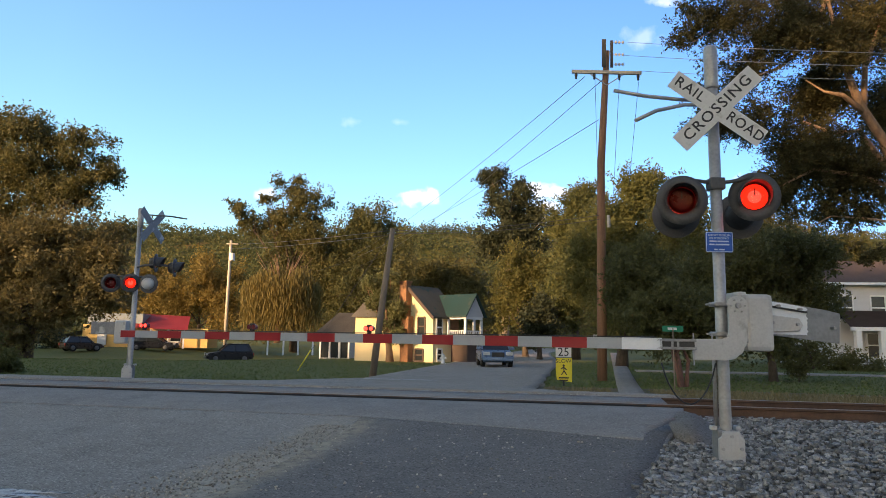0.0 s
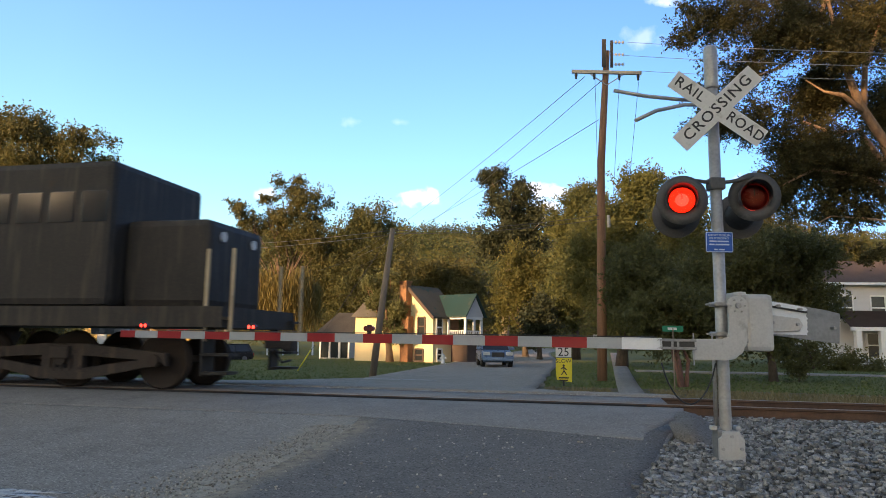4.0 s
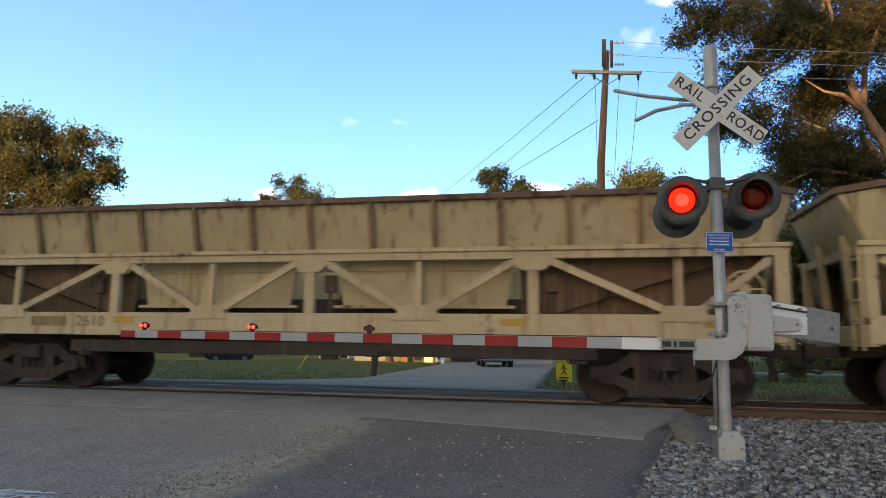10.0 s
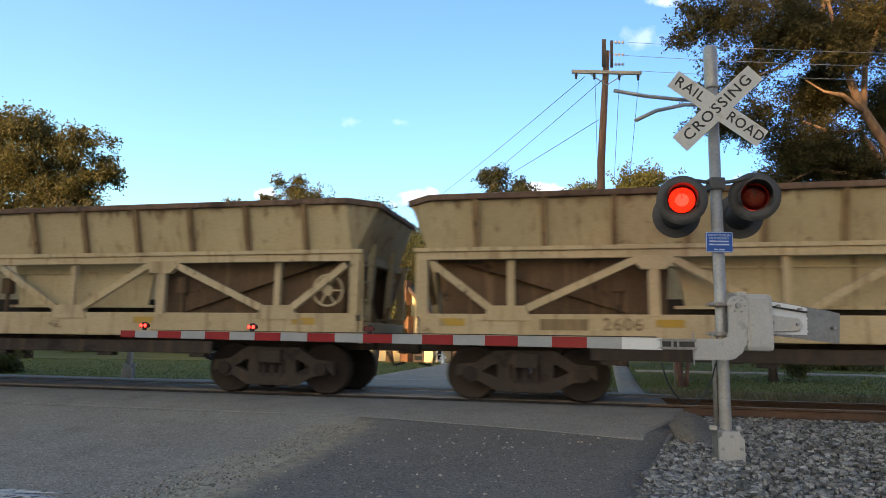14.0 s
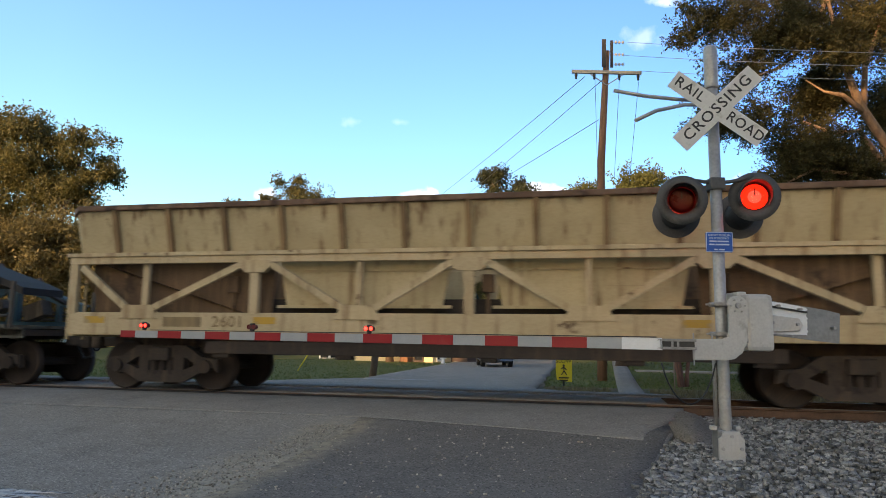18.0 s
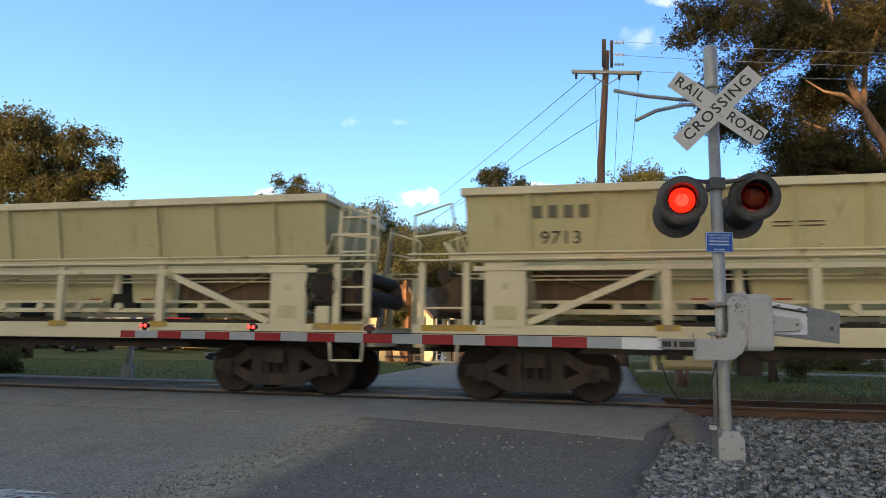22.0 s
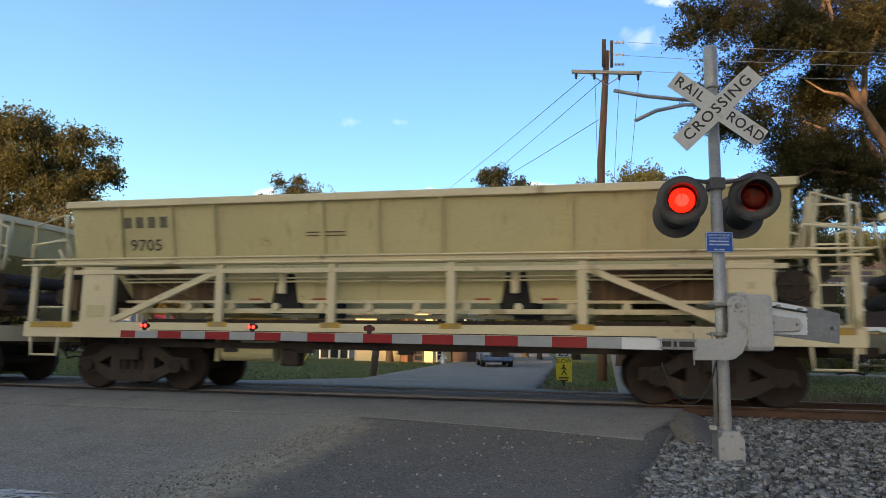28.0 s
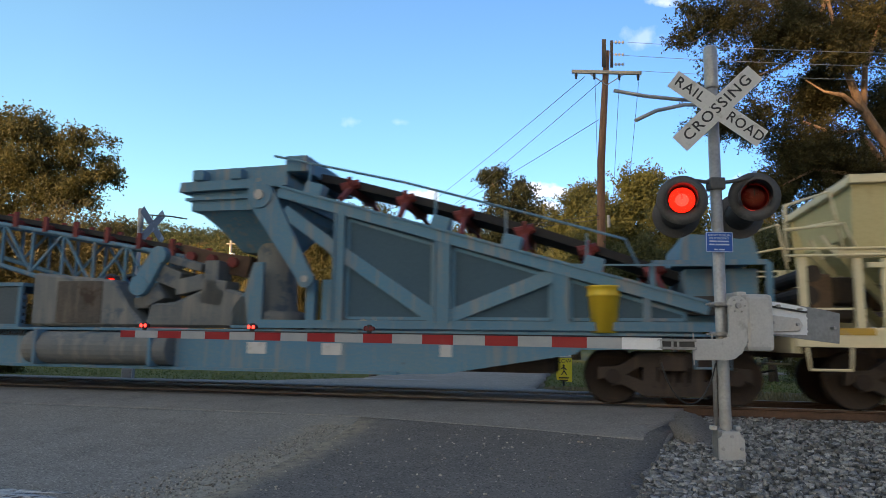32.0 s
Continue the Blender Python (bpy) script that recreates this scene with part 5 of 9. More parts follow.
        # dark brown upright sheets close the sides of the bay
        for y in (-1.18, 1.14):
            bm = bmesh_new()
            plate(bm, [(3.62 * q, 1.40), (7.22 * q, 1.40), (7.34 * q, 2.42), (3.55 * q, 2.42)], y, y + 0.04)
            part("side_slope", bm, M_HOPDARK, e)
        bm = bmesh_new()
        box(bm, (7.80 * q, 0, 3.31), (0.1, 2.4, 0.10), bevel=0.02)
        part("end_rail", bm, M_TOPRAIL, e)
        for y in (-0.6, 0.6):
            bm = bmesh_new()
            bar(bm, (7.45 * q, y, 1.3), (7.55 * q, y, 2.7), 0.12, 0.10)
            part("end_post", bm, paint, e)
            bm = bmesh_new()
            bar(bm, (7.4 * q, y, 2.75), (6.0 * q, y, 1.4), 0.1, 0.08)
            part("end_brace", bm, M_HOPDARK, e)
        bm = bmesh_new()
        box(bm, (7.5 * q, 0, 1.12), (0.14, 2.9, 0.32), bevel=0.02)
        part("end_sill", bm, paint, e)
        bm = bmesh_new()
        for k in range(5):
            bar(bm, (7.62 * q, -1.40, 1.05 + 0.3 * k), (7.62 * q, -1.0, 1.05 + 0.3 * k), 0.03)
        bar(bm, (7.62 * q, -1.40, 0.9), (7.62 * q, -1.40, 2.45), 0.04)
        bar(bm, (7.62 * q, -1.0, 0.9), (7.62 * q, -1.0, 2.45), 0.04)
        part("ladder", bm, paint, e)
    bm = bmesh_new()
    tube(bm, [(7.0 + 0.27 * cos(k * pi / 10), -1.40, 1.80 + 0.27 * sin(k * pi / 10)) for k in range(21)], 0.022, 6)
    for k in range(3):
        bar(bm, (7.0 - 0.26 * cos(k * 1.05), -1.40, 1.80 - 0.26 * sin(k * 1.05)), (7.0 + 0.26 * cos(k * 1.05), -1.40, 1.80 + 0.26 * sin(k * 1.05)), 0.025)
    rod(bm, (7.0, -1.42, 1.8), (7.0, -1.2, 1.8), 0.09, seg=12)
    part("hand_wheel", bm, pale, e, "round pale brake hand wheel")
    bm = bmesh_new()
    box(bm, (0, 0, 0.93), (15.0, 0.5, 0.3), bevel=0.02)
    part("centre_sill", bm, M_UNDER, e, "dark underframe")
    for x in (-3.8, -1.9, 0, 1.9, 3.8):
        bm = bmesh_new()
        box(bm, (x, 0, 1.05), (0.2, 2.8, 0.16))
        part("cross_bearer", bm, M_UNDER, e)
    bm = bmesh_new()
    box(bm, (0, 0, 1.42), (8.2, 2.0, 0.5))
    part("gate_housing", bm, M_UNDER, e)
    for q in (-1, 1):
        bm = bmesh_new()
        box(bm, (0, 1.3 * q, 0.80), (9.6, 0.06, 0.22), bevel=0.01)
        for x in (-4.5, -2.2, 0.3, 2.6, 4.5):
            box(bm, (x, 1.2 * q, 0.75), (0.3, 0.2, 0.26), bevel=0.02)
        part("air_line", bm, M_UNDER, e)
    truck(e, -5.85), truck(e, 5.85)
    couplers(e, 7.6, M_UNDER)
    return e


def hopper_cream(label):
    e = thing("ballast_hopper", Matrix(), label, "hopper wagon", "wagons of the train")
    P, Q = M_CREAM, M_CREAMLIGHT
    for q in (-1, 1):
        yy = 1.56 * q
        bm = bmesh_new()
        box(bm, (0, yy, 1.08), (14.2, 0.06, 0.27), bevel=0.01)
        box(bm, (0, yy - 0.06 * q, 1.21), (14.2, 0.16, 0.03))
        part("side_sill", bm, Q, e)
        for z, h in ((2.30, 0.13), (2.13, 0.08)):
            bm = bmesh_new()
            box(bm, (0, yy, z), (13.0 if z > 2.2 else 12.2, 0.10, h), bevel=0.01)
            part("top_chord", bm, Q, e)
        bm = bmesh_new()
        for z in (2.37, 2.27):
            rod(bm, (-7.2, 1.64 * q, z), (7.2, 1.64 * q, z), 0.018, seg=6)
        part("side_handrail", bm, Q, e)
        for x in (-3.12, -1.03, 1.03, 3.12):
            bm = bmesh_new()
            bar(bm, (x, yy, 1.2), (x, yy, 2.25), 0.14, 0.09)
            part("post", bm, Q, e)
            bm = bmesh_new()
            box(bm, (x, yy + 0.04 * q, 1.2), (0.36, 0.012, 0.09))
            part("marker_plate", bm, M_YELLOWPAINT, e, "yellow tie-down marker")
        for x in (-5.58, 5.58):
            bm = bmesh_new()
            box(bm, (x, yy - 0.02 * q, 1.70), (0.66, 0.10, 1.06), bevel=0.012)
            col = part("column_panel", bm, Q, e, "wide cream column panel")
            bm = bmesh_new()
            box(bm, (x, yy + 0.04 * q, 1.42), (0.36, 0.006, 0.22))
            box(bm, (x, yy + 0.04 * q, 1.84), (0.10, 0.006, 0.10))
            part("stencil_bars", bm, M_CREAM, col)
        for s in (-1, 1):
            bm = bmesh_new()
            bar(bm, (3.2 * s, yy, 2.12), (5.22 * s, yy, 1.26), 0.105, 0.08)
            part("diagonal", bm, Q, e)
            for x in ((6.46, 7.0) if s > 0 else (6.22, 6.96)):
                bm = bmesh_new()
                bar(bm, (x * s, yy, 1.2), (x * s, yy, 2.25), 0.11, 0.07)
                part("post", bm, Q, e)
            bm = bmesh_new()
            box(bm, (6.5 * s, yy + 0.035 * q, 1.17), (0.9, 0.01, 0.10))
            part("marker_plate", bm, M_YELLOWPAINT, e, "yellow end marker")
            # stirrup step
            bm = bmesh_new()
            tube(bm, [(6.95 * s, yy, 1.0), (6.92 * s, yy, 0.62), (6.38 * s, yy, 0.62), (6.35 * s, yy, 1.0)], 0.025, 6)
            part("stirrup_step", bm, Q, e)
        # flared upper side
        bm = bmesh_new()
        v = [(-6.22, 1.42 * q, 2.36), (6.18, 1.42 * q, 2.36), (6.20, 1.62 * q, 3.36), (-6.25, 1.62 * q, 3.36)]
        w = [(x, y - 0.04 * q, z) for x, y, z in v]
        a, b = [bm.verts.new(p) for p in v], [bm.verts.new(p) for p in w]
        bm.faces.new(a), bm.faces.new(b[::-1])
        for k in range(4):
            bm.faces.new((a[k], b[k], b[(k + 1) % 4], a[(k + 1) % 4]))
        bmesh.ops.recalc_face_normals(bm, faces=bm.faces)
        up = part("upper_side", bm, P, e)
        for x in (-5.2, -4.15, -3.3, -1.25, -0.25, 0.85, 2.95, 4.1, 5.25):
            bm = bmesh_new()
            bar(bm, (x, 1.435 * q, 2.38), (x, 1.648 * q, 3.33), 0.07, 0.075)
            part("rib", bm, P, e)
        bm = bmesh_new()
        box(bm, (-0.02, 1.64 * q, 3.385), (12.58, 0.12, 0.13), bevel=0.015)
        part("top_rail", bm, Q, e)
        bm = bmesh_new()
        for z in (2.80, 2.74):
            box(bm, (-1.1 * -q if q > 0 else -1.2, (1.42 + (z - 2.36) * 0.20 + 0.008) * q, z), (0.72, 0.006, 0.02), rot=(-12.4 * q, 0, 0))
        part("stencil_bars", bm, M_HOPDARK, e, "small faded stencil lines")
        # lower hopper pockets
        for x0, x1, m2 in ((-5.2, -3.2, M_HOPDARK), (-3.2, -2.2, P), (-1.9, 1.9, P), (2.2, 3.2, P), (3.2, 5.2, M_HOPDARK)):
            bm = bmesh_new()
            plate(bm, [(x0 + 0.10, 1.60), (x1 - 0.10, 1.60), (x1, 2.2), (x0, 2.2)], 1.20 * q, 1.16 * q)
            part("hopper_sheet", bm, m2, e)
        bm = bmesh_new()
        box(bm, (0, 1.30 * q, 1.45), (10.6, 0.05, 0.08))
        part("gate_rail", bm, Q, e)
        for z in (2.02, 1.96):
            bm = bmesh_new()
            rod(bm, (-5.2, 1.36 * q, z), (5.2, 1.36 * q, z), 0.016, seg=6)
            part("air_pipe", bm, Q, e)
        for x0, x1 in ((-5.2, -2.4), (-1.7, 1.7), (2.4, 5.2)):
            bm = bmesh_new()
            box(bm, ((x0 + x1) / 2, 1.24 * q, 1.61), (x1 - x0, 0.06, 0.05), bevel=0.008)
            part("sheet_rail", bm, Q, e)
        for k in range(12):
            bm = bmesh_new()
            rod(bm, (-4.7 + 0.85 * k, 1.28 * q, 1.52), (-4.7 + 0.85 * k, 1.37 * q, 1.52), 0.07, seg=12)
            part("gate_roller", bm, Q, e)
        for x in (-2.05, 2.05):
            bm = bmesh_new()
            rod(bm, (x, 1.34 * q, 1.75), (x, 1.34 * q, 2.15), 0.075, seg=12)
            part("air_cylinder", bm, Q, e)
            # black box stands in for the dark gap round the air cylinder
            bm = bmesh_new()
            box(bm, (x, 1.08 * q, 1.76), (0.56, 0.12, 0.72))
            part("cylinder_bay", bm, M_GRILLE, e)
        for x in (-2.6, -1.4, 1.5, 2.6):
            bm = bmesh_new()
            box(bm, (x, 1.222 * q, 1.66), (0.26, 0.006, 0.025))
            part("reflector_strip", bm, M_REDTAG, e)
    for q in (-1, 1):
        bm = bmesh_new()
        rows = []
        for x, z, hw in ((6.21 * q, 3.36, 1.6), (6.05 * q, 2.66, 1.45), (5.6 * q, 2.30, 1.4), (3.2 * q, 1.45, 1.25)):
            rows.append([bm.verts.new((x, -hw, z)), bm.verts.new((x, hw, z))])
        for a, b in zip(rows, rows[1:]):
            bm.faces.new((a[0], a[1], b[1], b[0]))
        bmesh.ops.solidify(bm, geom=bm.faces[:], thickness=0.03)
        part("end_slope", bm, P, e)
        bm = bmesh_new()
        box(bm, (6.23 * q, 0, 3.385), (0.1, 3.2, 0.13), bevel=0.015)
        part("end_rail", bm, Q, e)
        bm = bmesh_new()
        box(bm, (6.6 * q, 0, 1.1), (1.0, 2.85, 0.08))
        box(bm, (7.05 * q, 0, 1.0), (0.12, 2.9, 0.3), bevel=0.01)
        part("end_platform", bm, Q, e)
        for y in (-1.4, -0.85):
            bm = bmesh_new()
            bar(bm, (6.45 * q, y, 2.3), (6.62 * q, y, 3.3 if q > 0 else 2.6), 0.05)
            part("hand_post", bm, Q, e)
        bm = bmesh_new()
        tube(bm, [(6.2 * q, -1.52, 2.35), (6.35 * q, -1.52, 2.75), (7.15 * q, -1.48, 2.68), (7.12 * q, -1.5, 2.2)], 0.025, 6)
        part("end_handrail", bm, Q, e)
        bm = bmesh_new()
        if q > 0:
            for k in range(7):
                bar(bm, (6.50, -1.5, 1.25 + 0.3 * k), (6.98, -1.5, 1.25 + 0.3 * k), 0.03)
            for x in (6.48, 6.98):
                bar(bm, (x, -1.5, 1.1), (x, -1.5, 3.2), 0.05)
        else:
            bar(bm, (-6.3, -1.5, 1.5), (-6.9, -1.5, 1.5), 0.03)
        part("ladder" if q > 0 else "safety_bar", bm, Q, e)
        for y in (-0.5, 0.5):
            bm = bmesh_new()
            bar(bm, (6.2 * q, y, 2.55), (5.2 * q, y, 1.3), 0.12)
            part("end_brace", bm, P, e)
        # tall railing round the end platform, valves and pipes behind it
        for y in (-1.46, 1.46):
            bm = bmesh_new()
            tube(bm, [(6.35 * q, y, 2.32), (6.5 * q, y, 3.25), (7.12 * q, y, 3.05), (7.12 * q, y, 2.3)], 0.028, 6)
            tube(bm, [(6.42 * q, y, 2.8), (7.12 * q, y, 2.66)], 0.022, 6)
            part("platform_railing", bm, Q, e)
        for j in range(6):
            rj = random.Random(j + 11)
            bm = bmesh_new()
            if j % 2:
                rod(bm, (6.0 * q, -0.9 + 0.35 * j, 1.35 + 0.1 * j), (6.9 * q, -0.9 + 0.35 * j, 1.4 + 0.1 * j), rj.uniform(0.09, 0.17), seg=12)
            else:
                box(bm, (rj.uniform(5.6, 6.6) * q, rj.uniform(-0.9, 0.5), rj.uniform(1.35, 1.9)), (rj.uniform(0.25, 0.6), 0.4, rj.uniform(0.25, 0.6)), bevel=0.04)
            part("valve_gear", bm, M_UNDER if j < 4 else M_HOPDARK, e, "grimy valve and pipe gear")
        bm = bmesh_new()
        rod(bm, (6.75 * q, -1.1, 1.72), (6.75 * q, 1.1, 1.72), 0.15, seg=14)
        rod(bm, (6.68 * q, -1.1, 2.06), (6.68 * q, 1.1, 2.06), 0.13, seg=14)
        part("air_tank", bm, M_UNDER, e, "dark air tanks on the end platform")
    bm = bmesh_new()
    tube(bm, [(6.18 + 0.27 * cos(k * pi / 10), -1.58, 1.86 + 0.27 * sin(k * pi / 10)) for k in range(21)], 0.022, 6)
    for k in range(3):
        bar(bm, (6.18 - 0.25 * cos(k * 1.05), -1.58, 1.86 - 0.25 * sin(k * 1.05)), (6.18 + 0.25 * cos(k * 1.05), -1.58, 1.86 + 0.25 * sin(k * 1.05)), 0.025)
    part("hand_wheel", bm, M_UNDER, e, "dark brake hand wheel")
    bm = bmesh_new()
    rod(bm, (6.18, -1.52, 1.86), (6.18, -1.34, 1.86), 0.22, seg=18)
    box(bm, (6.18, -1.40, 1.72), (0.34, 0.14, 0.4), bevel=0.04)
    part("brake_gear", bm, M_UNDER, e)
    bm = bmesh_new()
    box(bm, (6.2, -1.46, 1.38), (0.26, 0.2, 0.3), bevel=0.04)
    part("brake_box", bm, Q, e)
    bm = bmesh_new()
    box(bm, (0, 0, 0.92), (14.0, 0.5, 0.3), bevel=0.02)
    part("centre_sill", bm, M_UNDER, e, "dark underframe")
    for x in (-3.1, -1.03, 1.03, 3.1):
        bm = bmesh_new()
        box(bm, (x, 0, 1.05), (0.16, 2.8, 0.16))
        part("cross_bearer", bm, M_UNDER, e)
    bm = bmesh_new()
    box(bm, (0, 0, 1.22), (9.6, 2.3, 0.16))
    part("gate_housing", bm, M_UNDER, e)
    bm = bmesh_new()
    box(bm, (-0.4, -1.3, 0.84), (8.0, 0.05, 0.10))
    for x in (-3.0, -1.6, 0.2, 1.8):
        box(bm, (x, -1.25, 0.82), (0.28, 0.16, 0.2), bevel=0.02)
    part("air_line", bm, M_UNDER, e)
    bm = bmesh_new()
    rod(bm, (-3.2, -1.12, 0.74), (-2.2, -1.12, 0.74), 0.18, seg=14)
    part("air_reservoir", bm, P, e, "cream air reservoir")
    bm = bmesh_new()
    bar(bm, (-3.3, -1.2, 0.95), (-3.3, -1.2, 0.55), 0.07)
    part("reservoir_bracket", bm, P, e)
    bm = bmesh_new()
    box(bm, (-1.9, -1.1, 0.66), (0.34, 0.3, 0.34), bevel=0.05)
    part("valve", bm, M_UNDER, e)
    truck(e, -5.15), truck(e, 5.15)
    couplers(e, 7.1, M_UNDER)
    return e


def owner_bars(e, number):
    """Owner's mark as plain bars, and the wagon's number."""
    lean = 11.3
    for q in (-1,):
        for k in range(4):
            bm = bmesh_new()
            box(bm, (-4.70 + 0.245 * (k - 1.5), -(1.42 + 0.68 * 0.20 + 0.012), 3.04), (0.15, 0.008, 0.20), rot=(lean, 0, 0))
            part("owner_mark_bar", bm, M_LETTERFADED, e, "dark painted bar")
        text_part("wagon_number", number, 0.30, pose(-4.70, -(1.42 + 0.24 * 0.20 + 0.018), 2.62, 90 + lean) @ Matrix.Diagonal((1.12, 1, 1, 1)), M_LETTER, e, 0.004, "dark painted number")


def conveyor_car(label, old):
    e = thing("conveyor_wagon", Matrix(), label, "conveyor wagon", "wagons of the train")
    B = M_BLUEOLD if old else M_BLUENEW
    SILL = M_SILLOLD if old else M_BLUENEW
    TR = M_TRUSSOLD if old else M_BLUENEW
    ROLL = M_TRUSSOLD if old else M_ROLLRED
    z0 = 0.24 if old else 0.40
    for q in (-1, 1):
        bm = bmesh_new()
        plate(bm, [(-8.6, 1.06), (8.4, 1.08), (8.1, 0.78), (6.0, z0 + 0.03), (5.0, z0), (-7.6, z0), (-8.5, 0.7)], 1.30 * q, 1.24 * q)
        plate(bm, [(8.4, 1.08), (11.0, 1.08), (11.0, 0.92), (8.2, 0.85)], 1.30 * q, 1.24 * q)
        plate(bm, [(-8.6, 1.06), (-11.0, 1.06), (-11.0, 0.86), (-8.5, 0.82)], 1.30 * q, 1.24 * q)
        part("side_sill", bm, SILL, e, "deep dropped side sill")
        bm = bmesh_new()
        box(bm, (0, 1.34 * q, 1.10), (22.0, 0.14, 0.05), bevel=0.008)
        box(bm, (-1.2, 1.33 * q, z0 + 0.02), (12.8, 0.12, 0.05))
        part("sill_flange", bm, SILL, e)
        if old:
            for x, w in ((-7.2, 0.5), (-4.0, 0.5), (3.6, 0.4), (8.6, 0.5)):
                bm = bmesh_new()
                box(bm, (x, 1.305 * q, 0.93), (w, 0.008, 0.1))
                part("marker_plate", bm, M_YELLOWPAINT, e)
            for x in (-4.9, -4.6, -4.3, -2.8, -2.5):
                bm = bmesh_new()
                box(bm, (x, 1.305 * q, 0.74), (0.11, 0.008, 0.15))
                part("stencil_bar", bm, M_BRACKET, e, "faded stencil bar")
        else:
            bm = bmesh_new()
            rod(bm, (-2.0, 1.32 * q, 0.76), (1.0, 1.32 * q, 0.76), 0.30, seg=22)
            part("fuel_tank", bm, M_DUSTY, e, "dusty grey fuel tank")
            for x in (-1.7, 0.7):
                bm = bmesh_new()
                box(bm, (x, 1.33 * q, 0.76), (0.06, 0.63, 0.64), bevel=0.02)
                part("tank_strap", bm, M_BLUENEW, e)
            for x in (2.6, 4.0, 6.0):
                bm = bmesh_new()
                box(bm, (x, 1.31 * q, 0.80), (0.36 if x < 5 else 0.2, 0.008, 0.2), bevel=0.002)
                part("notice_plate", bm, M_SIGNWHITE, e)
    bm = bmesh_new()
    box(bm, (0, 0, 1.02), (22.0, 2.6, 0.12))
    box(bm, (0, 0, 0.7), (15.5, 1.6, 0.5))
    part("deck", bm, M_UNDER, e, "grimy steel deck")
    # front incline: truss, belt, rollers
    YF = 1.5 if old else 1.4
    BELT = ((2.9, 4.12), (4.56, 3.80), (6.14, 3.28), (8.1, 2.66), (9.85, 2.09), (10.2, 1.95)) if old else ((2.68, 4.25), (4.07, 3.93), (5.8, 3.45), (7.66, 2.90), (9.08, 2.41), (10.2, 2.0))
    top = lambda x: lerp(x, BELT)
    if old:
        bm = bmesh_new()
        box(bm, (6.2, 0, 1.13), (9.2, 3.1, 0.07), bevel=0.01)
        part("deck_shelf", bm, SILL, e)
    for q in (-1, 1):
        yy = YF * q
        bm = bmesh_new()
        if old:
            bar(bm, (3.2, yy, 3.72), (10.0, yy, 1.58), 0.20, 0.12)
            bar(bm, (3.3, yy + 0.07 * q, 3.80), (10.05, yy + 0.07 * q, 1.66), 0.035, 0.05)
        else:
            bar(bm, (2.95, yy, 3.56), (10.1, yy, 1.50), 0.20, 0.12)
            bar(bm, (2.95, yy + 0.05 * q, 3.66), (10.1, yy + 0.05 * q, 1.60), 0.04, 0.08)
        part("top_beam", bm, B, e)
        bm = bmesh_new()
        bar(bm, (2.6, yy, 1.22), (10.4, yy, 1.22), 0.14, 0.12)
        part("bottom_beam", bm, B, e)
        for x, w in (((4.58, 0.2), (5.34, 0.07), (6.2, 0.34), (8.0, 0.3), (9.3, 0.12)) if old else ((4.13, 0.17), (5.95, 0.25), (7.88, 0.24), (9.2, 0.12))):
            zt = 3.70 - (x - 3.0) * 0.31 if old else 3.54 - (x - 3.0) * 0.288
            bm = bmesh_new()
            bar(bm, (x, yy, 1.2), (x, yy, zt), w, 0.10)
            for dx in (-w / 2, w / 2):
                if w > 0.15:
                    bar(bm, (x + dx, yy + 0.06 * q, 1.25), (x + dx, yy + 0.06 * q, zt - 0.06), 0.03, 0.05)
            part("post", bm, B, e)
        for a, b, w in ((((4.65, 2.42), (6.05, 1.38), 0.26), ((6.45, 1.42), (7.98, 2.2), 0.24), ((3.9, 2.95), (4.65, 2.22), 0.15), ((4.6, 3.05), (7.5, 2.26), 0.12)) if old else (((4.18, 2.43), (5.85, 1.33), 0.24), ((6.08, 1.36), (7.84, 2.06), 0.22), ((3.05, 3.22), (4.1, 2.48), 0.22))):
            bm = bmesh_new()
            inset = 0.09 if w == 0.12 else 0.012
            bar(bm, (a[0], yy - inset * q, a[1]), (b[0], yy - inset * q, b[1]), w, 0.086)
            part("diagonal", bm, B, e)
        if not old:
            for x0, x1 in ((4.22, 5.82), (6.08, 7.76), (8.0, 9.8)):
                zt = lambda x: 3.44 - (x - 3.0) * 0.288
                bm = bmesh_new()
                plate(bm, [(x0, 1.3), (x1, 1.3), (x1, zt(x1)), (x0, zt(x0))], 1.35 * q, 1.335 * q)
                scr = part("screen", bm, M_MESHBLUE, e, "dark expanded metal screen")
                bm = bmesh_new()
                for c, d in (((x0 + 0.05, 1.33), (x1 - 0.05, 1.33)), ((x0 + 0.05, zt(x0) - 0.06), (x1 - 0.05, zt(x1) - 0.06)), ((x0 + 0.05, 1.33), (x0 + 0.05, zt(x0) - 0.06)), ((x1 - 0.05, 1.33), (x1 - 0.05, zt(x1) - 0.06))):
                    bar(bm, (c[0], 1.357 * q, c[1]), (d[0], 1.357 * q, d[1]), 0.05, 0.03)
                part("screen_frame", bm, B, scr)
        else:
            for z0, z1 in ((1.53, 1.51), (1.44, 1.43)):
                bm = bmesh_new()
                rod(bm, (4.4, 1.58 * q, z0), (9.9, 1.58 * q, z1), 0.028, seg=6)
                part("pipe", bm, M_TRUSSOLD, e)
            bm = bmesh_new()
            tube(bm, [(3.9, 1.58 * q, 1.28), (4.1, 1.58 * q, 1.33), (7.7, 1.58 * q, 1.26), (8.3, 1.58 * q, 1.35), (10.9, 1.58 * q, 1.33)], 0.03, 6)
            part("pipe", bm, M_TRUSSOLD, e)
            for k in range(7):
                r = random.Random(k + 40)
                bm = bmesh_new()
                x = 4.6 + 0.75 * k
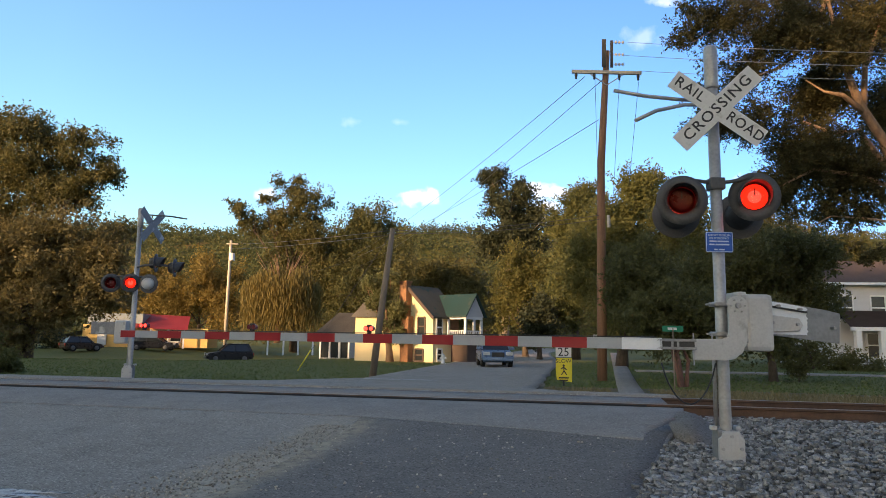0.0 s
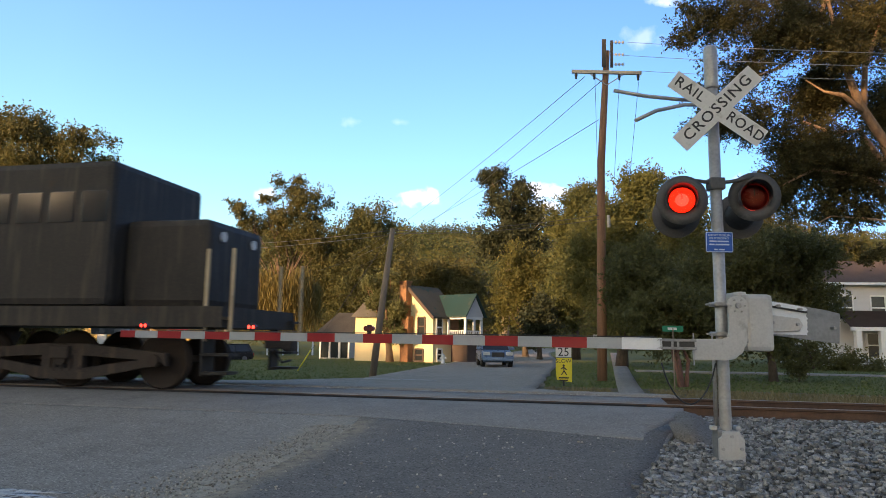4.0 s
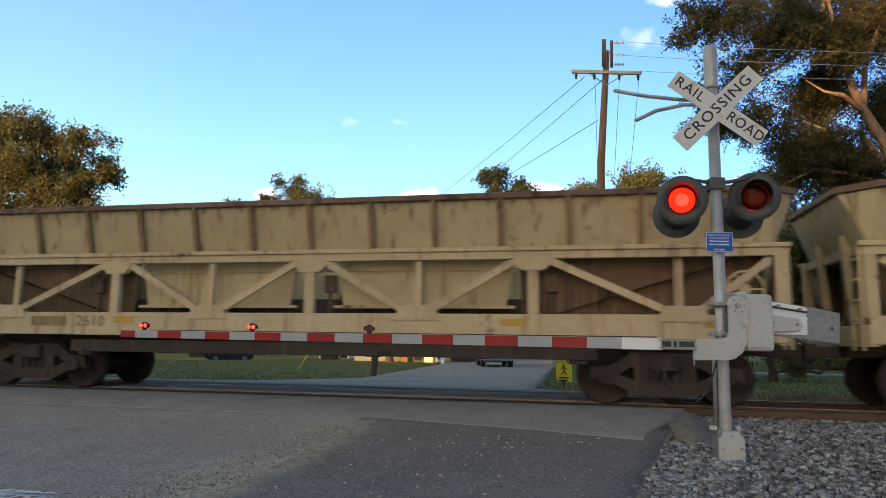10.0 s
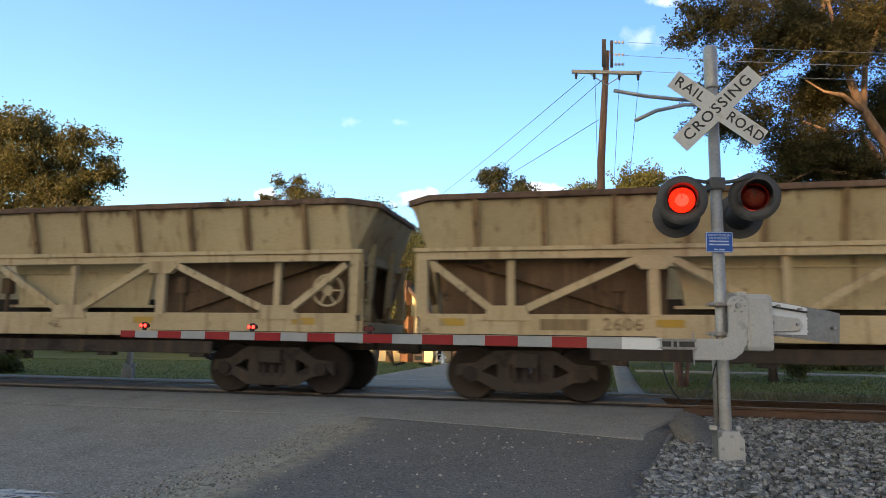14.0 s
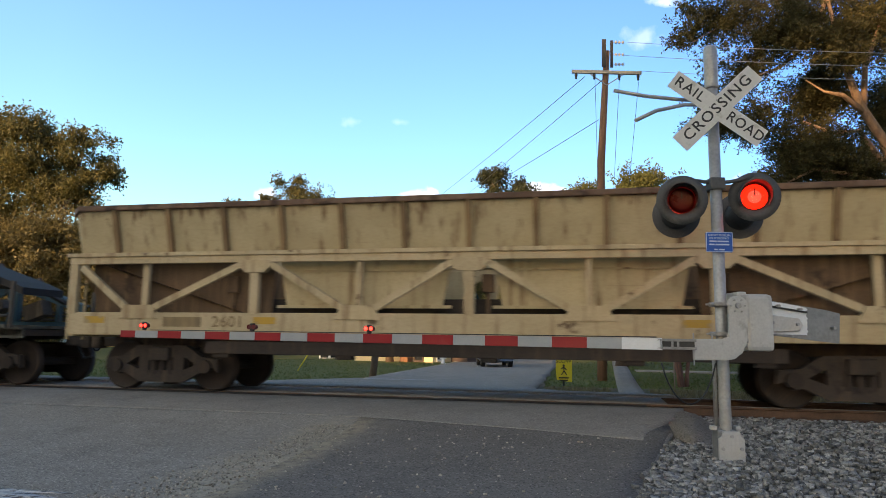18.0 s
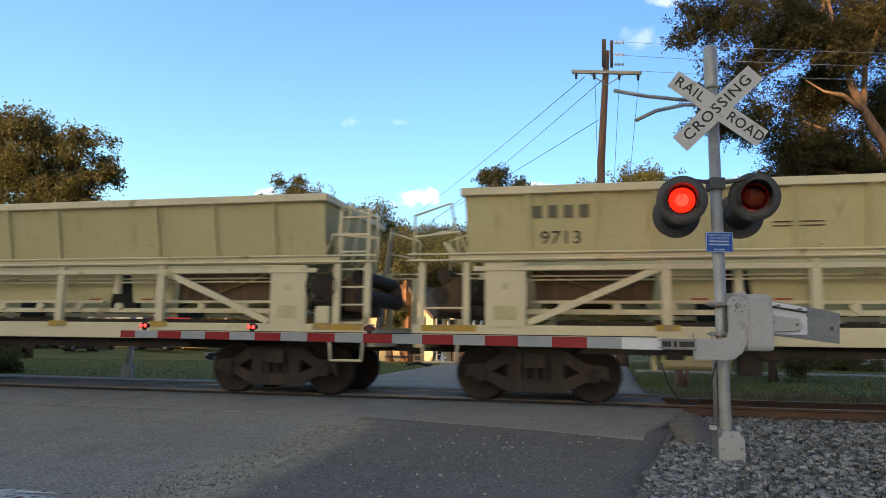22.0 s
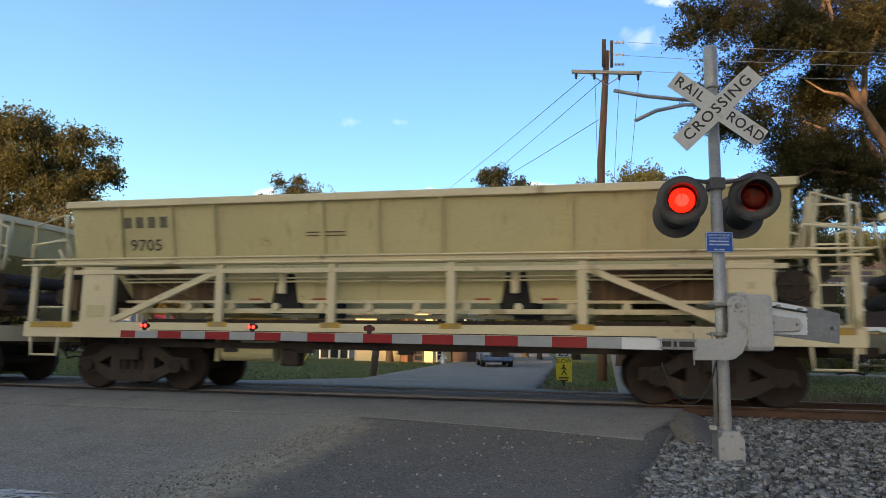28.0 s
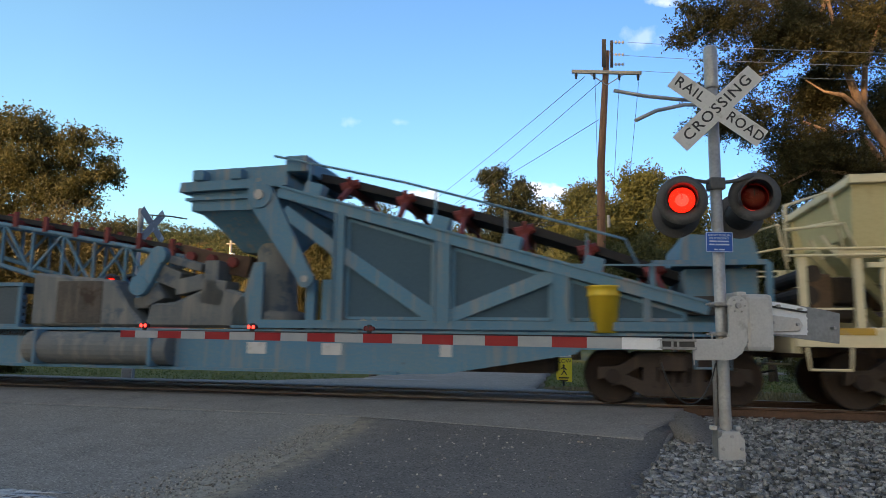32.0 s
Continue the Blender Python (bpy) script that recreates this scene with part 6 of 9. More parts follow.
                box(bm, (x, (0.9 + r.uniform(-0.2, 0.2)) * q, r.uniform(1.5, 2.4 - 0.14 * k)), (r.uniform(0.3, 0.7), 0.3, r.uniform(0.15, 0.4)), rot=(0, r.uniform(-35, 35), 0), bevel=0.03)
                part("machine_block", bm, M_TRUSSOLD, e)
            for x in (10.25, 10.85):
                bm = bmesh_new()
                bar(bm, (x, 1.45 * q, 1.1), (x, 1.45 * q, 2.0), 0.06)
                part("end_rail_post", bm, M_TRUSSOLD, e)
    bm = bmesh_new()
    o = []
    for k in range(21):
        x = BELT[0][0] + (10.2 - BELT[0][0]) * k / 20
        o.append((x, top(x)))
    plate(bm, o + [(x, z - 0.15) for x, z in o[::-1]], -0.55, 0.55)
    part("belt", bm, M_BELT, e, "black rubber conveyor belt")
    for k in range(6):
        x = 4.0 + 1.08 * k
        z = top(x) - 0.02
        zb = 3.70 - (x - 3.0) * 0.31
        bm = bmesh_new()
        box(bm, (x, 0, z - 0.2), (0.14, 1.5, 0.12), rot=(0, 17, 0))
        for q in (-1, 1):
            rod(bm, (x - 0.16, 0.60 * q, z - 0.16), (x + 0.16, 0.60 * q, z - 0.06), 0.12, 0.08, seg=9)
            bar(bm, (x, 0.66 * q, z - 0.2), (x, 0.72 * q, z + 0.04), 0.07)
            bar(bm, (x, 0.7 * q, z - 0.2), (x + 0.1, (YF - 0.02) * q, zb), 0.08)
        part("roller", bm, ROLL, e, "conveyor roller bracket")
    if not old:
        for x in (3.6, 5.9, 7.1, 8.4):
            bm = bmesh_new()
            zb = 3.66 - (x - 3.0) * 0.288
            box(bm, (x, -1.3, zb + 0.1), (0.32, 0.3, 0.24), rot=(0, 16, 0), bevel=0.02)
            part("roller_pedestal", bm, B, e)
            bm = bmesh_new()
            bar(bm, (x - 0.1, -1.36, zb + 0.1), (x - 0.1, -1.36, top(x) + 0.06), 0.035)
            part("guard_post", bm, B, e)
    bm = bmesh_new()
    if old:
        bar(bm, (4.55, -0.7, 3.5), (4.72, -0.7, 3.98), 0.08, 0.05)
        part("belt_bracket", bm, M_BRACKET, e, "pale worn belt bracket")
    else:
        tube(bm, [(2.8, -1.36, 4.24), (5.25, -1.36, 3.66), (7.5, -1.36, 3.02), (8.9, -1.36, 2.60), (9.1, -1.36, 2.15)], 0.022, 6)
        part("guard_rail", bm, B, e)
        bm = bmesh_new()
        bar(bm, (7.9, -1.42, 2.20), (10.3, -1.42, 2.16), 0.03)
        part("hand_rail", bm, B, e)
    # head box over the transfer chute
    bm = bmesh_new()
    if old:
        plate(bm, [(1.46, 3.92), (1.50, 3.0), (2.78, 3.06), (3.30, 3.32), (3.30, 3.95)], -1.2, 1.2)
        box(bm, (2.2, 0, 3.98), (1.62, 2.6, 0.24), rot=(0, -1.5, 0), bevel=0.02)
        box(bm, (2.2, 0, 4.12), (1.56, 2.66, 0.05), rot=(0, -1.5, 0), bevel=0.01)
        for q in (-1, 1):
            bar(bm, (2.0, 1.24 * q, 3.85), (2.75, 1.24 * q, 3.35), 0.09, 0.06)
            rod(bm, (2.98, 1.15 * q, 3.48), (2.98, 1.46 * q, 3.48), 0.26, seg=18)
            rod(bm, (2.98, 1.46 * q, 3.48), (2.98, 1.52 * q, 3.48), 0.13, seg=12)
            box(bm, (3.0, 1.3 * q, 3.75), (0.5, 0.3, 0.3), rot=(0, 20, 0), bevel=0.03)
    else:
        plate(bm, [(1.10, 3.84), (1.10, 4.06), (3.0, 4.10), (3.0, 3.86)], -1.25, 1.25)
        plate(bm, [(0.95, 3.62), (0.98, 3.80), (3.08, 3.84), (3.08, 3.68)], -1.42, 1.42)
        plate(bm, [(1.15, 3.28), (1.15, 3.62), (3.0, 3.66), (2.85, 3.28)], -1.3, 1.3)
        plate(bm, [(1.05, 3.47), (1.05, 3.52), (3.0, 3.54), (3.0, 3.49)], -1.36, 1.36)
        for x in (1.35, 2.1):
            box(bm, (x, -1.3, 3.92), (0.22, 0.34, 0.2), bevel=0.03)
    part("head_box", bm, M_TRUSSOLD if old else B, e, "conveyor head housing")
    bm = bmesh_new()
    box(bm, (3.17, 0, 4.12), (0.42, 2.5, 0.3), bevel=0.03)
    part("head_cap", bm, M_SILLOLD if old else B, e)
    bm = bmesh_new()
    rows = []
    for hx, hy, z in (((0.85, 1.05, 3.5), (0.8, 0.95, 3.1), (0.35, 0.45, 2.6)) if old else ((0.84, 1.25, 3.30), (0.60, 0.9, 3.02), (0.34, 0.5, 2.60))):
        rows.append([bm.verts.new((2.05 + sx * hx + (3.5 - z) * 0.12, sy * hy, z)) for sx, sy in ((-1, -1), (1, -1), (1, 1), (-1, 1))])
    for a, b in zip(rows, rows[1:]):
        for k in range(4):
            bm.faces.new((a[k], a[(k + 1) % 4], b[(k + 1) % 4], b[k]))
    bm.faces.new(rows[-1])
    bmesh.ops.recalc_face_normals(bm, faces=bm.faces)
    part("chute_cone", bm, M_SILLOLD if old else B, e, "tapered discharge cone")
    for q in (-1, 1):
        bm = bmesh_new()
        a0, a1 = ((3.22, 3.46), (4.12, 2.14)) if old else ((2.62, 3.50), (3.55, 1.99))
        lo = 1.46 if old else 1.42
        d = Vector((a1[0] - a0[0], a1[1] - a0[1])).normalized()
        nn, bw = Vector((-d.y, d.x)), 0.19 if old else 0.13
        o = [(a0[0] + nn.x * 0.26, a0[1] + nn.y * 0.26), (a0[0] - nn.x * 0.26, a0[1] - nn.y * 0.26), (a1[0] - nn.x * bw, a1[1] - nn.y * bw), (a1[0] + nn.x * bw, a1[1] + nn.y * bw)]
        plate(bm, o, (lo + 0.08) * q, lo * q)
        rod(bm, (a0[0], (lo + 0.02) * q, a0[1]), (a0[0], (lo + 0.11) * q, a0[1]), 0.24, seg=18)
        rod(bm, (a1[0], (lo + 0.02) * q, a1[1]), (a1[0], (lo + 0.11) * q, a1[1]), 0.19 if old else 0.15, seg=16)
        link = part("link_arm", bm, B, e, "blue swing link arm")
        bm = bmesh_new()
        rod(bm, (a0[0], (lo + 0.04) * q, a0[1]), (a0[0], (lo + 0.14) * q, a0[1]), 0.09, seg=14)
        rod(bm, (a1[0], (lo + 0.04) * q, a1[1]), (a1[0], (lo + 0.14) * q, a1[1]), 0.06, seg=14)
        part("pin", bm, M_GALV, link)
        for x in (4.0, 4.5) if old else (3.55, 3.85):
            bm = bmesh_new()
            bar(bm, (x, 1.2 * q, 1.1), (x, 1.2 * q, 2.0), 0.16, 0.12)
            part("pedestal", bm, B, e)
        # fairing beside the turntable
        bm = bmesh_new()
        if old:
            plate(bm, [(1.70, 1.17), (3.68, 1.17), (3.47, 2.94), (2.95, 2.95), (2.5, 2.80), (1.72, 2.32)], 1.5 * q, 1.44 * q)
            f = part("fairing", bm, M_BLUEPANEL, e, "bright blue rust-streaked fairing")
            bm = bmesh_new()
            plate(bm, [(3.02, 1.19), (3.64, 1.19), (3.44, 2.91), (2.96, 2.92), (3.06, 2.2)], 1.506 * q, 1.5 * q)
            part("worn_panel", bm, M_DUSTY, f, "worn pale panel")
            bm = bmesh_new()
            box(bm, (1.98, 1.505 * q, 1.40), (0.42, 0.008, 0.34))
            part("notice_plate", bm, M_SIGNWHITE, f)
            bm = bmesh_new()
            box(bm, (4.35, 1.25 * q, 2.0), (0.86, 0.44, 0.52), bevel=0.06)
            rod(bm, (4.15, 1.4 * q, 2.02), (4.15, 1.53 * q, 2.02), 0.16, seg=18)
            for x in (4.3, 4.6, 4.85):
                rod(bm, (x, 1.2 * q, 1.15), (x, 1.2 * q, 1.8), 0.06, seg=8)
            part("drive_box", bm, M_TRUSSOLD, e, "grimy drive gearbox")
        else:
            bm.free()
    if not old:
        bm = bmesh_new()
        lathe(bm, ((0.62, 1.1), (0.60, 1.45), (0.42, 1.5), (0.36, 2.75), (0.34, 2.8)), pose(2.42, -0.3, 0), 20)
        part("chute_drum", bm, M_DUSTY, e, "dusty chute drum")
        for o, y in (([(-2.4, 1.15), (0.2, 1.15), (-0.2, 1.5), (-0.6, 2.05), (-2.4, 2.2)], -1.05), ([(0.1, 1.15), (2.3, 1.15), (2.2, 1.75), (1.5, 1.95), (0.7, 1.62), (0.2, 1.6)], -1.0)):
            bm = bmesh_new()
            plate(bm, o, y, y + 0.5)
            bmesh.ops.bevel(bm, geom=bm.edges[:], offset=0.05, segments=1, affect="EDGES")
            part("turntable_housing", bm, M_DUSTY, e, "dust-caked turntable housing")
        bm = bmesh_new()
        box(bm, (-1.3, -1.06, 1.62), (1.0, 0.02, 0.8), bevel=0.008)
        part("vent_screen", bm, M_TRUSSOLD, e)
        bm = bmesh_new()
        plate(bm, [(0.55, 2.78), (1.2, 2.62), (2.05, 2.5), (1.95, 2.12), (1.3, 2.22), (0.65, 2.5)], -0.62, 0.62)
        part("feed_belt", bm, M_RUST, e, "rust-stained feed belt under the chute")
        for x, z, w, h, tl in ((0.55, 2.1, 0.5, 0.34, 20), (1.0, 1.95, 0.6, 0.3, -12), (1.5, 1.8, 0.5, 0.5, 8), (0.9, 2.35, 0.7, 0.16, 14), (1.45, 2.1, 0.3, 0.6, 0), (0.25, 1.75, 0.4, 0.3, -25)):
            bm = bmesh_new()
            box(bm, (x, -0.75, z), (w, 0.5, h), rot=(0, tl, 0), bevel=0.03)
            part("machine_block", bm, M_DUSTY, e)
        for x in (0.35, 0.8, 1.25, 1.7):
            bm = bmesh_new()
            rod(bm, (x, -0.72, 2.62 - 0.13 * x), (x, 0.72, 2.62 - 0.13 * x), 0.1, seg=10)
            part("feed_roller", bm, M_ROLLRED, e)
        bm = bmesh_new()
        plate(bm, [(1.9, 1.15), (2.5, 1.15), (2.5, 2.35), (2.3, 2.35), (2.15, 1.8), (1.9, 1.5)], -1.0, -0.92)
        part("fairing", bm, B, e)
        # engine unit at the front end
        for y in (-1.3, 1.3):
            bm = bmesh_new()
            for x in (9.3, 10.25, 11.0):
                bar(bm, (x, y, 1.1), (x, y, 2.22), 0.09)
            for z in (1.5, 2.22):
                bar(bm, (9.3, y, z), (11.0, y, z), 0.08)
            part("unit_frame", bm, B, e)
        bm = bmesh_new()
        box(bm, (10.35, 0, 1.7), (1.1, 2.2, 0.9), bevel=0.05)
        part("engine_block", bm, M_BLUENEW, e)
        bm = bmesh_new()
        plate(bm, [(9.70, 2.27), (10.9, 2.27), (10.8, 2.64), (9.8, 2.68)], -1.25, 1.25)
        part("cooler_box", bm, B, e, "blue cooler box")
        bm = bmesh_new()
        box(bm, (10.05, -1.3, 1.55), (0.5, 0.1, 0.3), bevel=0.02)
        part("control_box", bm, M_BLACK, e)
    # rear conveyor: truss boom from the chute up over the tail
    zr = lambda x: lerp(x, ((-11.4, 4.0), (-9.15, 3.76), (-6.0, 3.38), (-3.0, 3.04), (0.2, 2.42), (1.0, 2.3))) if old else lerp(x, ((-11.2, 4.02), (-8.5, 3.95), (-5.3, 3.58), (-2.1, 3.05), (1.0, 2.5)))
    zl = lambda x: lerp(x, ((-11.3, 3.68), (-8.9, 3.28), (-6.3, 2.80), (-3.3, 2.20), (-0.5, 1.70), (0.6, 1.42))) if old else lerp(x, ((-11.2, 3.62), (-10.3, 3.45), (-8.5, 3.3), (-5.3, 2.9), (-2.1, 2.05), (0.6, 1.6)))
    n = 16
    xs = [-11.0 + 11.8 * k / n for k in range(n + 1)]
    bm = bmesh_new()
    o = [(x, zr(x) + (0.36 if old else 0.16)) for x in xs]
    plate(bm, o + [(x, z - (0.27 if old else 0.10)) for x, z in o[::-1]], -0.5, 0.5)
    part("rear_belt", bm, M_BELT, e, "black rubber conveyor belt")
    for q in (-1, 1):
        for nm, fz in (("boom_top_chord", zr), ("boom_bottom_chord", zl)):
            bm = bmesh_new()
            tube(bm, [(a, 0.62 * q, fz(a) - 0.05) for a in xs], 0.055, 4)
            part(nm, bm, TR, e)
        for k, (a, b) in enumerate(zip(xs, xs[1:])):
            bm = bmesh_new()
            bar(bm, (a, 0.62 * q, zl(a)), (a, 0.62 * q, zr(a)), 0.05)
            bar(bm, (a, 0.62 * q, zl(a) if k % 2 else zr(a)), (b, 0.62 * q, zr(b) if k % 2 else zl(b)), 0.045)
            if old:
                bar(bm, (a, 0.56 * q, zl(a) if not k % 2 else zr(a)), (b, 0.56 * q, zr(b) if not k % 2 else zl(b)), 0.035)
                bar(bm, (a, 0.62 * q, (zl(a) + zr(a)) / 2), (b, 0.62 * q, (zl(b) + zr(b)) / 2), 0.03)
            part("boom_lattice", bm, TR, e)
    for k, x in enumerate(xs[:-1]):
        bm = bmesh_new()
        zb = zr(x + 0.3)
        for q in (-1, 1):
            bar(bm, (x + 0.3, 0.66 * q, zb - 0.05), (x + 0.3, 0.66 * q, zb + (0.42 if old else 0.26)), 0.10, 0.06)
        rod(bm, (x + 0.3, -0.6, zb + (0.0 if old else 0.04)), (x + 0.3, 0.6, zb + (0.0 if old else 0.04)), 0.07, seg=10)
        part("boom_roller", bm, ROLL if not old else M_BRACKET, e, "belt roller on its bracket")
    bm = bmesh_new()
    rod(bm, (-11.15, -0.6, 4.12 if old else 3.95), (-11.15, 0.6, 4.12 if old else 3.95), 0.17, seg=16)
    part("tail_drum", bm, M_TRUSSOLD, e)
    # hinge link of the boom
    for q in (-1, 1):
        bm = bmesh_new()
        if old:
            plate(bm, [(0.45, 2.6), (0.8, 2.65), (1.1, 1.75), (0.75, 1.65)], 1.25 * q, 1.12 * q)
            rod(bm, (0.9, 1.1 * q, 1.8), (0.9, 1.3 * q, 1.8), 0.2, seg=14)
            bar(bm, (1.0, 1.2 * q, 2.3), (1.7, 1.2 * q, 2.15), 0.12, 0.1)
        else:
            plate(bm, [(-0.15, 1.95), (0.25, 2.6), (0.55, 2.5), (0.2, 1.85)], 1.12 * q, 0.98 * q)
            rod(bm, (0.02, 0.98 * q, 1.92), (0.02, 1.14 * q, 1.92), 0.19, seg=16)
            rod(bm, (0.4, 0.98 * q, 2.5), (0.4, 1.14 * q, 2.5), 0.17, seg=16)
        part("hinge_link", bm, M_SILLOLD if old else B, e)
    for k in range(9):
        r = random.Random(k)
        bm = bmesh_new()
        box(bm, (r.uniform(-0.6, 1.6), r.uniform(-0.7, 0.3), r.uniform(1.3, 2.1)), (r.uniform(0.3, 0.7), 0.5, r.uniform(0.2, 0.5)), rot=(0, r.uniform(-25, 25), 0), bevel=0.03)
        part("machine_block", bm, M_TRUSSOLD if old else M_DUSTY, e)
    # deck houses
    H = M_BLUEGREY if old else M_BLUENEW
    bm = bmesh_new()
    plate(bm, [(-8.5, 1.15), (-4.55, 1.15), (-4.55, 2.12), (-8.1, 2.18), (-8.45, 1.9)], -1.12, 1.12)
    bmesh.ops.bevel(bm, geom=bm.edges[:], offset=0.03, segments=1, affect="EDGES")
    gen = part("generator_house", bm, H, e, "pale blue-grey generator house")
    for x, w in ((-7.5, 0.9), (-6.55, 0.9), (-5.5, 1.0)):
        bm = bmesh_new()
        box(bm, (x, -1.128, 1.62), (w, 0.016, 0.88), bevel=0.006)
        d = part("door", bm, H, gen)
        bm = bmesh_new()
        box(bm, (x + w * 0.38, -1.145, 1.6), (0.05, 0.02, 0.16))
        part("handle", bm, M_GALV, d)
    bm = bmesh_new()
    box(bm, (-6.3, -1.14, 1.42), (0.5, 0.006, 0.16))
    part("notice_plate", bm, M_SIGNWHITE, gen)
    bm = bmesh_new()
    for k in range(5):
        box(bm, (-4.5, 0, 1.3 + 0.16 * k), (0.12, 1.9, 0.06), rot=(0, 30, 0))
    part("louvre", bm, M_GRILLE, gen)
    bm = bmesh_new()
    for x in (-4.3, -3.45, -2.6):
        for y in (-1.1, 1.1):
            bar(bm, (x, y, 1.1), (x, y, 1.95), 0.07)
    box(bm, (-3.45, 0, 1.96), (1.85, 2.3, 0.07))
    box(bm, (-3.45, 0, 1.15), (1.8, 2.25, 0.07))
    part("cab_frame", bm, H, e)
    for y in (-1.09, 1.09):
        for x in (-3.88, -3.03):
            bm = bmesh_new()
            box(bm, (x, y, 1.55), (0.78, 0.02, 0.74))
            part("cab_window", bm, M_CABGLASS, e, "dark cab window")
    bm = bmesh_new()
    rod(bm, (-2.35, -0.75, 1.42), (-1.5, -0.75, 1.42), 0.2, seg=16)
    for x in (-2.15, -1.7):
        box(bm, (x, -0.75, 1.2), (0.1, 0.3, 0.2))
    part("air_tank", bm, H, e)
    bm = bmesh_new()
    plate(bm, [(-11.05, 1.35), (-9.55, 1.35), (-9.4, 2.6), (-9.4, 3.3), (-11.05, 3.36)], -1.05, 0.3)
    bmesh.ops.bevel(bm, geom=bm.edges[:], offset=0.02, segments=1, affect="EDGES")
    cabin = part("operator_cabin", bm, B, e, "tall operator cabin")
    bm = bmesh_new()
    box(bm, (-10.3, -1.06, 2.95), (1.25, 0.02, 0.55))
    part("cabin_window_band", bm, H, cabin)
    bm = bmesh_new()
    for k in range(6):
        box(bm, (-10.25, -1.075, 2.74 + 0.085 * k), (0.45, 0.03, 0.03), rot=(25, 0, 0))
    part("vent", bm, M_GRILLE, cabin)
    if old:
        rr = random.Random(5)
        bm = bmesh_new()
        o = [(-10.95 + 0.14 * k, 1.42 + 0.055 * k + rr.uniform(-0.06, 0.16)) for k in range(11)]
        plate(bm, [(-10.95, 1.37), (-9.56, 1.37)] + [(-9.5, 2.3), (-9.62, 2.42)] + o[::-1], -1.056, -1.050)
        part("rust_patch", bm, M_HOPDARK, cabin, "flaking brown rust")
        bm = bmesh_new()
        plate(bm, [(-9.5, 1.2), (-8.75, 1.2), (-8.75, 3.2), (-9.4, 3.2)], -0.85, -0.80)
        part("rear_panel", bm, M_BLUEOLD, cabin)
        bm = bmesh_new()
        for x in (-9.55, -8.75):
            bar(bm, (x, -1.02, 1.1), (x, -1.02, 3.2), 0.07, 0.06)
        part("corner_pipe", bm, M_TRUSSOLD, cabin)
    bm = bmesh_new()
    box(bm, (-9.38, -0.4, 2.95), (0.02, 1.0, 0.5))
    part("cabin_window", bm, M_CABGLASS, cabin)
    bm = bmesh_new()
    box(bm, (-10.2, 0, 1.22), (1.9, 2.5, 0.22), bevel=0.03)
    part("cabin_floor", bm, M_UNDER, e)
    bm = bmesh_new()
    for x in (-9.1, -8.95):
        rod(bm, (x, -0.9, 1.1), (x, -0.9, 2.9), 0.09, seg=10)
    part("lift_rams", bm, M_TRUSSOLD, e)
    bm = bmesh_new()
    rod(bm, (-8.6, 0.3, 2.72), (-6.4, 0.3, 2.70), 0.2, seg=14)
    part("exhaust_drum", bm, M_RUST, e, "rusty exhaust drum")
    for x, y in ((8.55, -1.3) if not old else (-9.0, -1.2),):
        bm = bmesh_new()
        zb = 1.12
        prof = ((0.19, zb), (0.20, zb + 0.03), (0.20, zb + 0.78), (0.17, zb + 0.84), (0.06, zb + 0.86)) if old else ((0.20, zb), (0.25, zb + 0.56), (0.27, zb + 0.57), (0.27, zb + 0.60), (0.255, zb + 0.61), (0.265, zb + 0.70), (0.275, zb + 0.71), (0.275, zb + 0.74), (0.24, zb + 0.74))
        lathe(bm, prof, pose(x, y, 0), 22)
        part("gas_drum" if old else "bucket", bm, M_BUCKET, e, "yellow steel drum" if old else "yellow plastic bucket")
    for q in (-1, 1):
        bm = bmesh_new()
        bar(bm, (-10.9, 1.28 * q, 0.45), (-10.3, 1.28 * q, 1.0), 0.14, 0.05)
        part("corner_step", bm, M_TANPALE if old else B, e)
        bm = bmesh_new()
        tube(bm, [(10.4, 1.28 * q, 0.95), (10.4, 1.28 * q, 0.6), (9.9, 1.28 * q, 0.6), (9.9, 1.28 * q, 0.95)], 0.025, 6)
        part("stirrup_step", bm, B, e)
    truck(e, -9.6, r=0.44), truck(e, 9.6, r=0.44)
    couplers(e, 11.0, M_UNDER)
    return e


